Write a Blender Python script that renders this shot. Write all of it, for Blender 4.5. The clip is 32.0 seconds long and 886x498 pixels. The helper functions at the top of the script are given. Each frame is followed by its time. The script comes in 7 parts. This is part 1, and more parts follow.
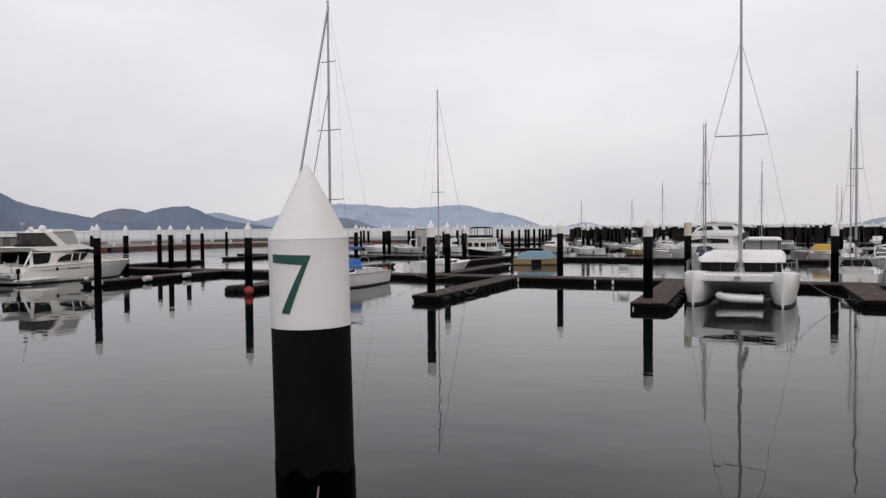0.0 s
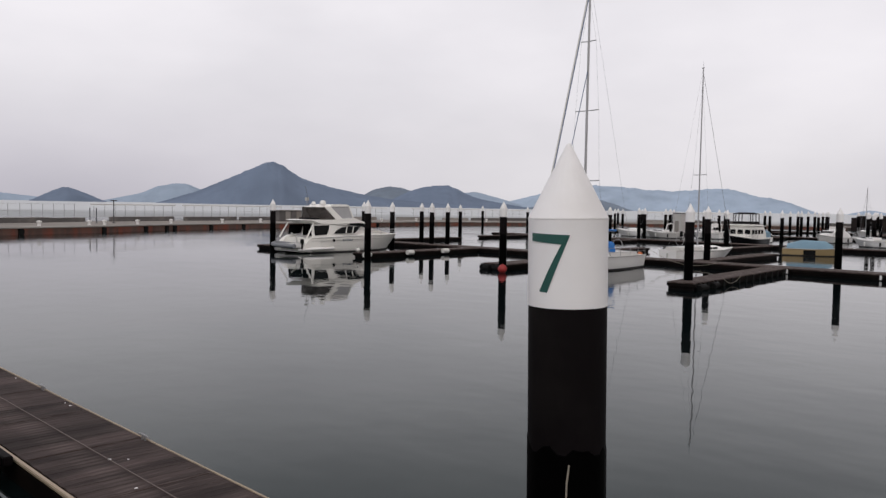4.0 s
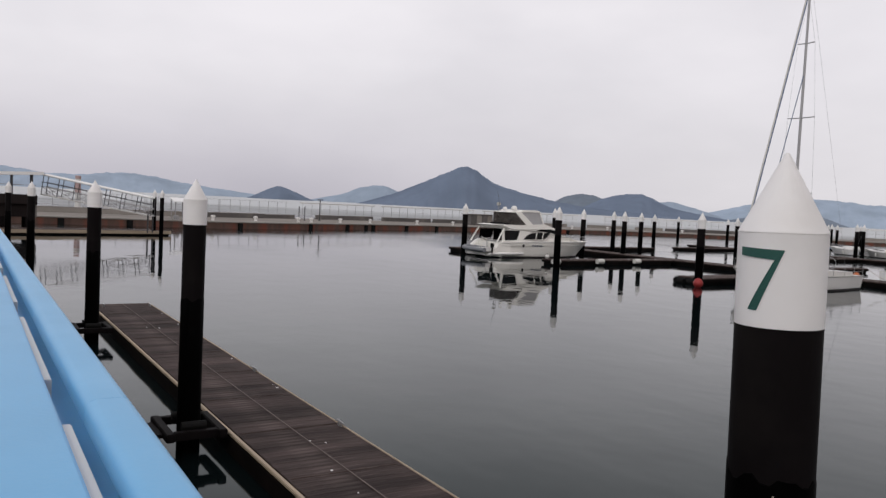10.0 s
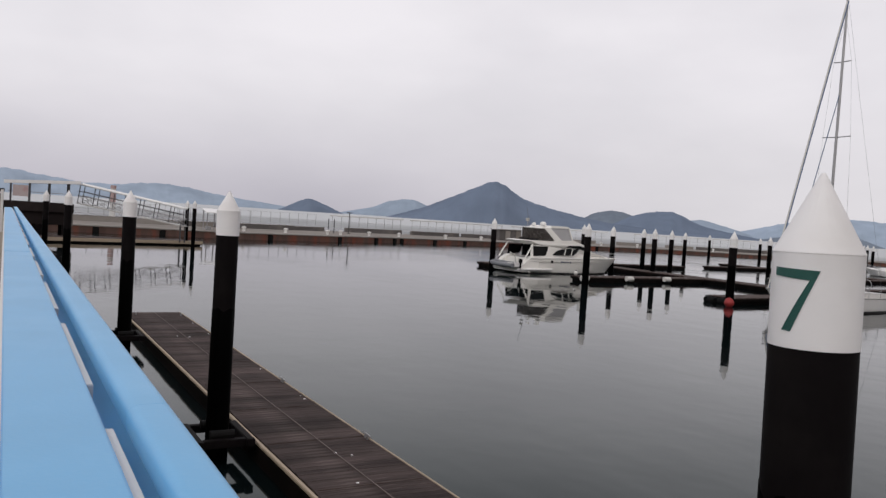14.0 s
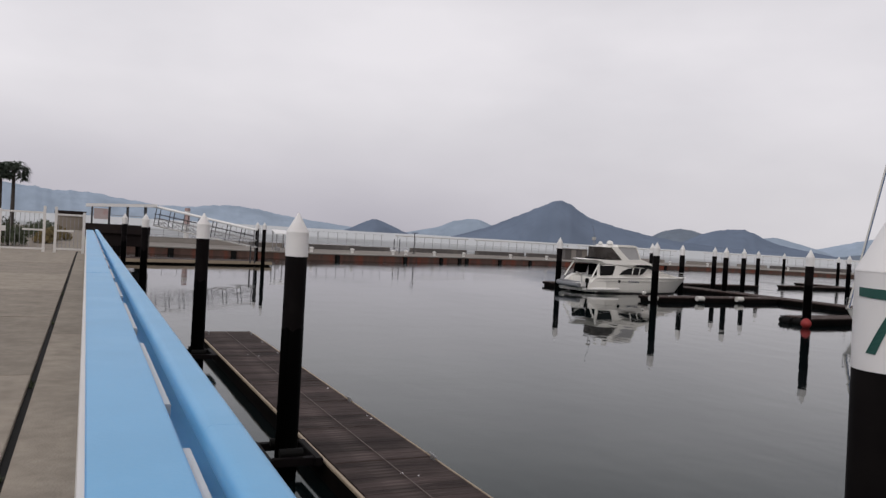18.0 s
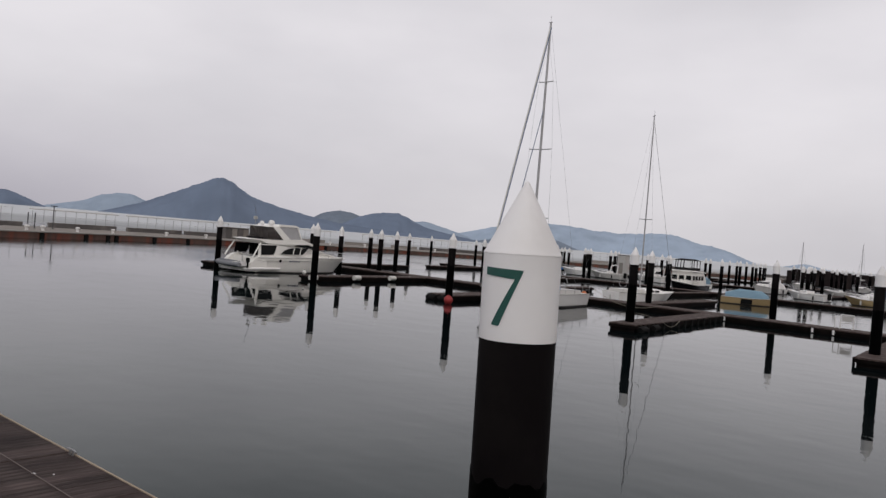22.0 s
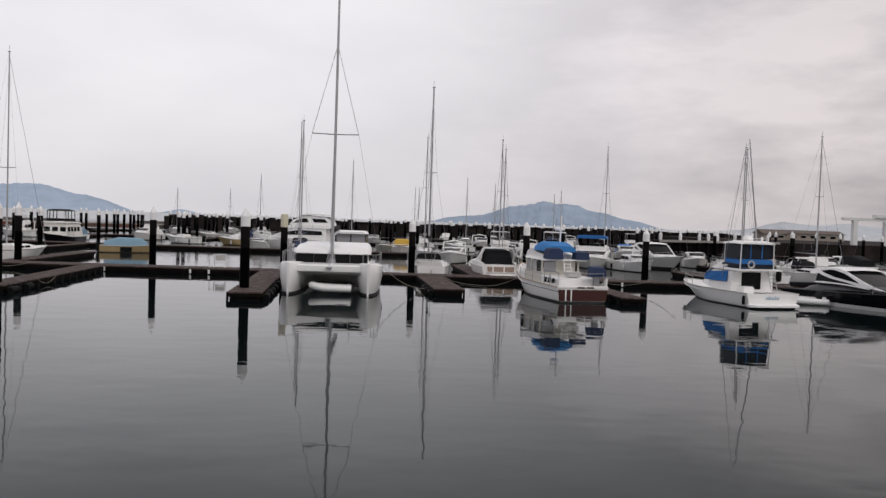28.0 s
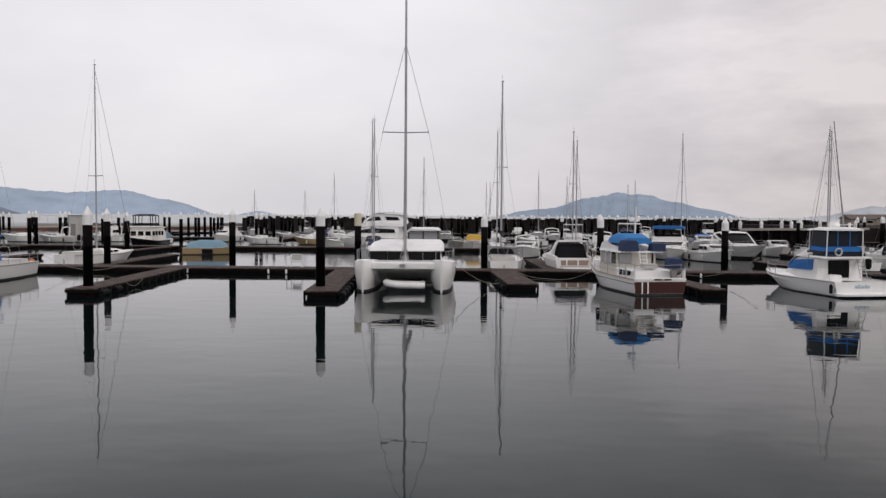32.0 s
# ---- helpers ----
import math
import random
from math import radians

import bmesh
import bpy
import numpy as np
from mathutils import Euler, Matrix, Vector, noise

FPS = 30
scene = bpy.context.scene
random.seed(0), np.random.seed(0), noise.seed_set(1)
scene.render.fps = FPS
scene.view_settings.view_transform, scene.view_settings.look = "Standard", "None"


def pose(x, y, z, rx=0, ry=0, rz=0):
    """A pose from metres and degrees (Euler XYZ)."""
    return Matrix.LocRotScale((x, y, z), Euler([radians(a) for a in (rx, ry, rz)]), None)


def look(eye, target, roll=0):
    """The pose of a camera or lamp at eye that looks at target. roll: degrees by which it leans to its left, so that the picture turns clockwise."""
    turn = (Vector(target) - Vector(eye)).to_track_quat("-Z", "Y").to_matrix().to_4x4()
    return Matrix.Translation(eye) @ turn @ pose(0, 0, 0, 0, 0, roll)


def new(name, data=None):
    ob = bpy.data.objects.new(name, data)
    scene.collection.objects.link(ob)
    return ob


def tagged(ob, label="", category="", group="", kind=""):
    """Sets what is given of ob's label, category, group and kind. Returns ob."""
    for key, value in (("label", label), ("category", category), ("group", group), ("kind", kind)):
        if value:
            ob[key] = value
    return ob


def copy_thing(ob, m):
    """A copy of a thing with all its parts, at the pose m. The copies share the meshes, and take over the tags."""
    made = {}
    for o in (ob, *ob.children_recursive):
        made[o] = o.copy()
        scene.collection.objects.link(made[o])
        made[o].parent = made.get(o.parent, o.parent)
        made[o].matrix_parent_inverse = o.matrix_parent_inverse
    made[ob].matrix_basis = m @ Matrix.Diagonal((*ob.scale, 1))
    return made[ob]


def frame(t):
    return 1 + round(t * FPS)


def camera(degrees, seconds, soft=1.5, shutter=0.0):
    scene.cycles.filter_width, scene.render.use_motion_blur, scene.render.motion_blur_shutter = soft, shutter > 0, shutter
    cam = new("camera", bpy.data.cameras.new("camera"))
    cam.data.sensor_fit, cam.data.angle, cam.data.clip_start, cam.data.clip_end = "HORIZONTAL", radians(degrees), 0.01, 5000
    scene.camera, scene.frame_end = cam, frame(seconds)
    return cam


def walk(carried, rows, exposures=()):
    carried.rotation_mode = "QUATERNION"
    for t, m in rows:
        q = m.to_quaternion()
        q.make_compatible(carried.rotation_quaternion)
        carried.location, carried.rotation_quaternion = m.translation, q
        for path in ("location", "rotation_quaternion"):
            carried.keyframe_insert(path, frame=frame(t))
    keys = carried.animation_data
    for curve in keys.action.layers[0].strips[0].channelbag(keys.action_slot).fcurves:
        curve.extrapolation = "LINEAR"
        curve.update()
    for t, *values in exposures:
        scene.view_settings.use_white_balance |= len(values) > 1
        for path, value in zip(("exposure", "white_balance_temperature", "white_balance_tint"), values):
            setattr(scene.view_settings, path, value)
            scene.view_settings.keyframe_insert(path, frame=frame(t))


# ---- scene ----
cam = camera(58.78, 32.0, soft=1.4)
# seconds, metres along the quay, out from it and up, then yaw, pitch and roll in degrees
PATH = [
    (0.0, 0.011, 0.095, 4.308, 26.30, -1.64, 0.46),
    (0.5, 0.006, 0.090, 4.296, 30.16, -1.79, 0.77),
    (1.0, 0.002, 0.080, 4.303, 34.30, -1.78, 1.04),
    (1.5, -0.001, 0.074, 4.300, 37.99, -2.38, 0.69),
    (2.0, -0.008, 0.068, 4.302, 41.53, -2.67, 0.40),
    (2.5, -0.010, 0.066, 4.301, 42.88, -2.76, 0.15),
    (3.0, -0.018, 0.069, 4.298, 43.18, -2.83, -0.78),
    (3.5, -0.022, 0.072, 4.299, 43.92, -2.88, -1.09),
    (5.5, -0.032, 0.072, 4.297, 46.06, -3.56, -0.30),
    (6.0, -0.029, 0.068, 4.295, 46.50, -3.60, -0.34),
    (6.5, -0.035, 0.063, 4.297, 47.29, -3.57, -0.51),
    (7.0, -0.038, 0.058, 4.298, 49.10, -3.58, -0.82),
    (7.5, -0.044, 0.063, 4.298, 51.81, -3.68, -0.88),
    (8.0, -0.044, 0.049, 4.300, 53.86, -3.43, -0.66),
    (8.5, -0.046, 0.035, 4.297, 55.74, -3.36, -1.87),
    (9.0, -0.046, 0.020, 4.296, 57.50, -3.14, -2.31),
    (9.5, -0.048, 0.013, 4.298, 58.06, -3.07, -2.55),
    (10.0, -0.049, 0.011, 4.294, 58.37, -3.10, -2.83),
    (10.5, -0.048, 0.007, 4.294, 58.69, -3.00, -3.19),
    (11.0, -0.043, -0.002, 4.295, 58.84, -2.97, -3.27),
    (11.5, -0.043, -0.002, 4.296, 59.21, -2.92, -3.28),
    (12.0, -0.046, 0.002, 4.297, 59.49, -2.88, -3.58),
    (12.5, -0.042, -0.007, 4.296, 59.41, -2.73, -3.66),
    (13.0, -0.042, -0.009, 4.294, 59.64, -2.60, -3.96),
    (13.5, -0.036, -0.016, 4.295, 60.01, -2.43, -3.75),
    (15.5, -0.038, -0.030, 4.292, 62.04, -1.08, -4.00),
    (16.0, -0.039, -0.027, 4.295, 62.70, -0.51, -3.68),
    (16.5, -0.036, -0.036, 4.298, 63.19, -0.10, -3.45),
    (17.0, -0.039, -0.031, 4.303, 63.75, -0.49, -3.08),
    (17.5, -0.046, -0.026, 4.300, 65.15, -0.67, -3.30),
    (18.0, -0.048, -0.033, 4.301, 65.17, -1.02, -3.33),
    (18.5, -0.046, -0.030, 4.301, 63.85, -0.96, -3.60),
    (19.0, -0.046, -0.025, 4.305, 60.94, -1.04, -3.68),
    (19.5, -0.046, -0.020, 4.302, 58.92, -1.09, -2.83),
    (20.0, -0.038, -0.024, 4.312, 55.80, -1.08, -3.50),
    (20.5, -0.047, -0.009, 4.304, 51.84, -0.97, -3.70),
    (21.0, -0.046, -0.001, 4.304, 49.33, -0.92, -3.72),
    (21.5, -0.030, -0.010, 4.303, 45.02, -0.83, -4.02),
    (22.0, -0.024, -0.011, 4.300, 40.87, -0.78, -4.67),
    (22.5, -0.014, -0.003, 4.303, 35.88, -1.05, -4.57),
    (23.0, 0.010, 0.022, 4.304, 32.27, -1.39, -4.55),
    (23.5, 0.034, 0.034, 4.306, 30.00, -1.49, -3.88),
    (24.0, 0.044, 0.032, 4.311, 25.06, -1.93, -1.43),
    (24.5, 0.053, 0.028, 4.311, 19.22, -2.81, -0.19),
    (25.0, 0.062, 0.036, 4.318, 15.56, -2.73, 0.46),
    (25.5, 0.070, 0.042, 4.316, 13.15, -2.75, 0.65),
    (26.0, 0.079, 0.044, 4.321, 10.42, -2.49, -0.03),
    (26.5, 0.051, 0.018, 4.313, 6.24, -2.68, -1.23),
    (28.5, 0.031, 0.011, 4.302, -2.99, -1.89, -1.86),
    (29.0, 0.026, 0.010, 4.297, -2.24, -2.14, -1.31),
    (29.5, 0.021, 0.013, 4.296, -2.16, -2.73, -1.08),
    (30.0, 0.017, 0.014, 4.297, -3.92, -3.02, -1.53),
    (30.5, 0.013, 0.017, 4.298, -4.54, -2.68, -0.63),
    (31.0, 0.012, 0.025, 4.299, -2.88, -2.59, -0.05),
    (31.5, 0.014, 0.025, 4.304, -0.14, -2.53, -0.05),
    (32.0, 0.021, 0.028, 4.321, 2.85, -2.45, -0.37),
]
walk(cam, [(t, pose(x, y, z, 90 + p, r, w)) for t, x, y, z, w, p, r in PATH], exposures=[(0.0, 0.0), (9.0, -0.03), (13.0, -0.06), (16.0, 0.0), (17.0, -0.15), (18.0, -0.14), (20.0, -0.18), (22.0, -0.19), (24.0, -0.22), (26.0, -0.03), (32.0, 0.0)])

# ---------------------------------------------------------------- light
world = bpy.data.worlds.new("overcast_sky")
scene.world = world
world.use_nodes = True
wt = world.node_tree
wt.nodes.clear()
w_out = wt.nodes.new("ShaderNodeOutputWorld")
w_bg = wt.nodes.new("ShaderNodeBackground")
w_bg2 = wt.nodes.new("ShaderNodeBackground")
w_add = wt.nodes.new("ShaderNodeAddShader")
w_sky = wt.nodes.new("ShaderNodeTexSky")
w_sky.sky_type = "NISHITA"
w_sky.sun_disc = False
w_sky.sun_elevation = radians(38)
w_sky.sun_rotation = radians(60)
w_sky.air_density, w_sky.dust_density = 1.0, 4.0
w_co = wt.nodes.new("ShaderNodeTexCoord")
w_map = wt.nodes.new("ShaderNodeMapping")
w_map.inputs["Scale"].default_value = (1.0, 1.0, 2.4)
w_n1 = wt.nodes.new("ShaderNodeTexNoise")
w_n1.inputs["Scale"].default_value = 2.3
w_n1.inputs["Detail"].default_value = 5.0
w_n1.inputs["Roughness"].default_value = 0.5
w_ramp = wt.nodes.new("ShaderNodeValToRGB")
w_ramp.color_ramp.elements[0].position = 0.32
w_ramp.color_ramp.elements[0].color = (0.765, 0.742, 0.782, 1)
w_ramp.color_ramp.elements[1].position = 0.62
w_ramp.color_ramp.elements[1].color = (0.89, 0.86, 0.897, 1)
wt.links.new(w_co.outputs["Generated"], w_map.inputs["Vector"])
wt.links.new(w_map.outputs["Vector"], w_n1.inputs["Vector"])
wt.links.new(w_n1.outputs["Fac"], w_ramp.inputs["Fac"])
# paler haze low down, a brighter belt above it, greyer cloud overhead and towards the right-hand end of the quay
w_sep = wt.nodes.new("ShaderNodeSeparateXYZ")
wt.links.new(w_co.outputs["Generated"], w_sep.inputs[0])
w_el = wt.nodes.new("ShaderNodeValToRGB")
for pos, v in ((0.0, 0.84), (0.05, 0.89), (0.17, 1.0), (0.27, 1.0), (0.36, 0.86), (0.6, 0.72), (1.0, 0.8)):
    el = w_el.color_ramp.elements[0] if pos == 0.0 else w_el.color_ramp.elements[-1] if pos == 1.0 else w_el.color_ramp.elements.new(pos)
    el.color = (v, v, v, 1)
wt.links.new(w_sep.outputs["Z"], w_el.inputs["Fac"])
w_side = wt.nodes.new("ShaderNodeMapRange")
w_side.interpolation_type = "SMOOTHSTEP"
w_side.inputs["From Min"].default_value = -0.15
w_side.inputs["From Max"].default_value = 0.55
wt.links.new(w_sep.outputs["X"], w_side.inputs["Value"])
w_tint = wt.nodes.new("ShaderNodeMix")
w_tint.data_type = "RGBA"
w_tint.inputs[6].default_value = (1.02, 1.02, 1.02, 1)
w_tint.inputs[7].default_value = (0.76, 0.735, 0.725, 1)
wt.links.new(w_side.outputs[0], w_tint.inputs[0])
# heavier cloud banks on that side
w_map2 = wt.nodes.new("ShaderNodeMapping")
w_map2.inputs["Scale"].default_value = (1.0, 1.0, 3.2)
w_map2.inputs["Location"].default_value = (3.1, 0.4, 0.0)
w_n2 = wt.nodes.new("ShaderNodeTexNoise")
w_n2.inputs["Scale"].default_value = 3.4
w_n2.inputs["Detail"].default_value = 6.0
w_n2.inputs["Roughness"].default_value = 0.55
w_bank = wt.nodes.new("ShaderNodeValToRGB")
w_bank.color_ramp.elements[0].position = 0.4
w_bank.color_ramp.elements[0].color = (0.585, 0.565, 0.566, 1)
w_bank.color_ramp.elements[1].position = 0.6
w_bank.color_ramp.elements[1].color = (0.895, 0.85, 0.822, 1)
wt.links.new(w_co.outputs["Generated"], w_map2.inputs["Vector"])
wt.links.new(w_map2.outputs["Vector"], w_n2.inputs["Vector"])
wt.links.new(w_n2.outputs["Fac"], w_bank.inputs["Fac"])
wt.links.new(w_bank.outputs["Color"], w_tint.inputs[7])
w_m1 = wt.nodes.new("ShaderNodeMix")
w_m1.data_type, w_m1.blend_type = "RGBA", "MULTIPLY"
w_m1.inputs[0].default_value = 1.0
w_m2 = wt.nodes.new("ShaderNodeMix")
w_m2.data_type, w_m2.blend_type = "RGBA", "MULTIPLY"
w_m2.inputs[0].default_value = 1.0
wt.links.new(w_ramp.outputs["Color"], w_m1.inputs[6])
wt.links.new(w_el.outputs["Color"], w_m1.inputs[7])
wt.links.new(w_m1.outputs[2], w_m2.inputs[6])
wt.links.new(w_tint.outputs[2], w_m2.inputs[7])
# duller, bluer haze low down over the left-hand shore
w_lx = wt.nodes.new("ShaderNodeMapRange")
w_lx.interpolation_type = "SMOOTHSTEP"
w_lx.inputs["From Min"].default_value = -0.62
w_lx.inputs["From Max"].default_value = -0.97
wt.links.new(w_sep.outputs["X"], w_lx.inputs["Value"])
w_lz = wt.nodes.new("ShaderNodeMapRange")
w_lz.interpolation_type = "SMOOTHSTEP"
w_lz.inputs["From Min"].default_value = 0.17
w_lz.inputs["From Max"].default_value = 0.0
wt.links.new(w_sep.outputs["Z"], w_lz.inputs["Value"])
w_lm = wt.nodes.new("ShaderNodeMath")
w_lm.operation = "MULTIPLY"
wt.links.new(w_lx.outputs[0], w_lm.inputs[0])
wt.links.new(w_lz.outputs[0], w_lm.inputs[1])
w_m3 = wt.nodes.new("ShaderNodeMix")
w_m3.data_type, w_m3.blend_type = "RGBA", "MULTIPLY"
wt.links.new(w_lm.outputs[0], w_m3.inputs[0])
wt.links.new(w_m2.outputs[2], w_m3.inputs[6])
w_m3.inputs[7].default_value = (0.73, 0.725, 0.77, 1)
wt.links.new(w_m3.outputs[2], w_bg.inputs["Color"])
wt.links.new(w_sky.outputs["Color"], w_bg2.inputs["Color"])
w_bg.inputs["Strength"].default_value = 0.97
w_bg2.inputs["Strength"].default_value = 0.004
wt.links.new(w_bg.outputs[0], w_add.inputs[0])
wt.links.new(w_bg2.outputs[0], w_add.inputs[1])
wt.links.new(w_add.outputs[0], w_out.inputs["Surface"])

sun = new("sun", bpy.data.lights.new("sun", "SUN"))
sun.data.energy = 0.9
sun.data.angle = radians(25)
sun.data.color = (1.0, 0.97, 0.93)
sun.matrix_world = look((60, -40, 70), (0, 20, 0))

# ---------------------------------------------------------------- materials
MATS = {}


def mat(name, color, rough=0.6, metal=0.0, vary=0.12, scale=6.0, bump=0.0, bscale=40.0, stain=None, stain_amt=0.0, spec=0.5, stretch=(1, 1, 1)):
    """A procedural surface: base colour with grain at two scales, stains, and a fine relief."""
    if name in MATS:
        return MATS[name]
    m = bpy.data.materials.new(name)
    m.use_nodes = True
    nt = m.node_tree
    b = nt.nodes["Principled BSDF"]
    b.inputs["Roughness"].default_value = rough
    b.inputs["Metallic"].default_value = metal
    b.inputs["Specular IOR Level"].default_value = spec
    co = nt.nodes.new("ShaderNodeTexCoord")
    mp = nt.nodes.new("ShaderNodeMapping")
    mp.inputs["Scale"].default_value = stretch
    nt.links.new(co.outputs["Object"], mp.inputs["Vector"])
    n1 = nt.nodes.new("ShaderNodeTexNoise")
    n1.inputs["Scale"].default_value = scale
    n1.inputs["Detail"].default_value = 6
    n2 = nt.nodes.new("ShaderNodeTexNoise")
    n2.inputs["Scale"].default_value = scale * 0.17
    n2.inputs["Detail"].default_value = 3
    nt.links.new(mp.outputs[0], n1.inputs["Vector"])
    nt.links.new(mp.outputs[0], n2.inputs["Vector"])
    info = nt.nodes.new("ShaderNodeObjectInfo")
    add = nt.nodes.new("ShaderNodeMath")
    add.operation = "ADD"
    nt.links.new(n1.outputs["Fac"], add.inputs[0])
    nt.links.new(n2.outputs["Fac"], add.inputs[1])
    add2 = nt.nodes.new("ShaderNodeMath")
    add2.operation = "MULTIPLY_ADD"
    nt.links.new(info.outputs["Random"], add2.inputs[0])
    add2.inputs[1].default_value = 0.5
    nt.links.new(add.outputs[0], add2.inputs[2])
    mr = nt.nodes.new("ShaderNodeMapRange")
    mr.inputs["From Min"].default_value = 0.6
    mr.inputs["From Max"].default_value = 1.9
    mr.inputs["To Min"].default_value = 1 - vary
    mr.inputs["To Max"].default_value = 1 + vary
    nt.links.new(add2.outputs[0], mr.inputs["Value"])
    mul = nt.nodes.new("ShaderNodeMix")
    mul.data_type, mul.blend_type = "RGBA", "MULTIPLY"
    mul.inputs[0].default_value = 1.0
    mul.inputs[6].default_value = (*color, 1)
    nt.links.new(mr.outputs[0], mul.inputs[7])
    last = mul.outputs[2]
    if stain:
        n3 = nt.nodes.new("ShaderNodeTexNoise")
        n3.inputs["Scale"].default_value = scale * 0.5
        n3.inputs["Detail"].default_value = 8
        nt.links.new(mp.outputs[0], n3.inputs["Vector"])
        r3 = nt.nodes.new("ShaderNodeMapRange")
        r3.inputs["From Min"].default_value = 0.5
        r3.inputs["From Max"].default_value = 0.72
        r3.inputs["To Max"].default_value = stain_amt
        nt.links.new(n3.outputs["Fac"], r3.inputs["Value"])
        mx = nt.nodes.new("ShaderNodeMix")
        mx.data_type = "RGBA"
        nt.links.new(r3.outputs[0], mx.inputs[0])
        nt.links.new(last, mx.inputs[6])
        mx.inputs[7].default_value = (*stain, 1)
        last = mx.outputs[2]
    nt.links.new(last, b.inputs["Base Color"])
    if bump:
        n4 = nt.nodes.new("ShaderNodeTexNoise")
        n4.inputs["Scale"].default_value = bscale
        n4.inputs["Detail"].default_value = 4
        nt.links.new(mp.outputs[0], n4.inputs["Vector"])
        bp = nt.nodes.new("ShaderNodeBump")
        bp.inputs["Strength"].default_value = bump
        bp.inputs["Distance"].default_value = 0.01
        nt.links.new(n4.outputs["Fac"], bp.inputs["Height"])
        nt.links.new(bp.outputs[0], b.inputs["Normal"])
    MATS[name] = m
    return m


def water_mat():
    m = bpy.data.materials.new("harbour_water")
    m.use_nodes = True
    nt = m.node_tree
    b = nt.nodes["Principled BSDF"]
    b.inputs["Base Color"].default_value = (0.004, 0.005, 0.005, 1)
    b.inputs["Roughness"].default_value = 0.03
    b.inputs["IOR"].default_value = 1.33
    b.inputs["Specular IOR Level"].default_value = 0.34
    b.inputs["Specular Tint"].default_value = (0.35, 1.0, 0.9, 1)
    co = nt.nodes.new("ShaderNodeTexCoord")
    mp = nt.nodes.new("ShaderNodeMapping")
    mp.inputs["Scale"].default_value = (0.7, 1.0, 1.0)
    nt.links.new(co.outputs["Object"], mp.inputs["Vector"])
    a = nt.nodes.new("ShaderNodeTexNoise")
    a.inputs["Scale"].default_value = 0.55
    a.inputs["Detail"].default_value = 2.0
    c = nt.nodes.new("ShaderNodeTexNoise")
    c.inputs["Scale"].default_value = 3.0
    c.inputs["Detail"].default_value = 2.0
    nt.links.new(mp.outputs[0], a.inputs["Vector"])
    nt.links.new(mp.outputs[0], c.inputs["Vector"])
    ma = nt.nodes.new("ShaderNodeMath")
    ma.operation = "MULTIPLY_ADD"
    ma.inputs[1].default_value = 0.08
    nt.links.new(c.outputs["Fac"], ma.inputs[0])
    nt.links.new(a.outputs["Fac"], ma.inputs[2])
    bp = nt.nodes.new("ShaderNodeBump")
    bp.inputs["Strength"].default_value = 1.0
    bp.inputs["Distance"].default_value = 0.013
    nt.links.new(ma.outputs[0], bp.inputs["Height"])
    nt.links.new(bp.outputs[0], b.inputs["Normal"])
    # open, ruffled sea beyond the breakwater
    ln = nt.nodes.new("ShaderNodeVectorMath")
    ln.operation = "LENGTH"
    nt.links.new(co.outputs["Object"], ln.inputs[0])
    far = nt.nodes.new("ShaderNodeMapRange")
    far.inputs["From Min"].default_value = 55
    far.inputs["From Max"].default_value = 330
    far.inputs["To Min"].default_value = 0.02
    far.inputs["To Max"].default_value = 0.42
    nt.links.new(ln.outputs["Value"], far.inputs["Value"])
    # faint ruffled patches left by the wind
    pn = nt.nodes.new("ShaderNodeTexNoise")
    pn.inputs["Scale"].default_value = 0.07
    pn.inputs["Detail"].default_value = 3.0
    nt.links.new(mp.outputs[0], pn.inputs["Vector"])
    pr = nt.nodes.new("ShaderNodeMapRange")
    pr.inputs["From Min"].default_value = 0.48
    pr.inputs["From Max"].default_value = 0.66
    pr.inputs["To Max"].default_value = 0.07
    nt.links.new(pn.outputs["Fac"], pr.inputs["Value"])
    pa = nt.nodes.new("ShaderNodeMath")
    pa.operation = "ADD"
    nt.links.new(far.outputs[0], pa.inputs[0])
    nt.links.new(pr.outputs[0], pa.inputs[1])
    nt.links.new(pa.outputs[0], b.inputs["Roughness"])
    # haze put into the base colour: pale with distance beyond the harbour walls
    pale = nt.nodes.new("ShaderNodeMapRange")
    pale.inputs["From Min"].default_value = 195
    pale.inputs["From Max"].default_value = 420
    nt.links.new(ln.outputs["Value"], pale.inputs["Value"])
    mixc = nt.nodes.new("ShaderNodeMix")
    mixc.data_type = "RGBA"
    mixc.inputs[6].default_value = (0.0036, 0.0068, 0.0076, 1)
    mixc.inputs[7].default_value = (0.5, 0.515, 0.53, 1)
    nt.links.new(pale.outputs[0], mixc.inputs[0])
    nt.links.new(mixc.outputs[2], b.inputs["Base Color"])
    return m


WATER = water_mat()
PILE_BLACK = mat("black_pile_coating", (0.007, 0.0057, 0.0062), 0.6, spec=0.05, vary=0.35, scale=3, bump=0.15, bscale=25, stain=(0.016, 0.014, 0.013), stain_amt=0.5)
PILE_WET = mat("wet_black_pile", (0.001, 0.001, 0.0011), 0.5, spec=0.02, vary=0.3, scale=5, bump=0.4, bscale=18)
PILE_WHITE = mat("white_pile_cap", (0.87, 0.86, 0.86), 0.55, vary=0.05, scale=4, bump=0.05, bscale=30, stain=(0.55, 0.53, 0.5), stain_amt=0.3)
GREEN = mat("green_number_paint", (0.012, 0.085, 0.07), 0.5, vary=0.1, scale=20)
PLANK = mat("weathered_deck_plank", (0.05, 0.037, 0.035), 0.8, spec=0.14, vary=0.22, scale=5, bump=0.3, bscale=30, stain=(0.15, 0.12, 0.11), stain_amt=0.6, stretch=(4, 0.6, 1))
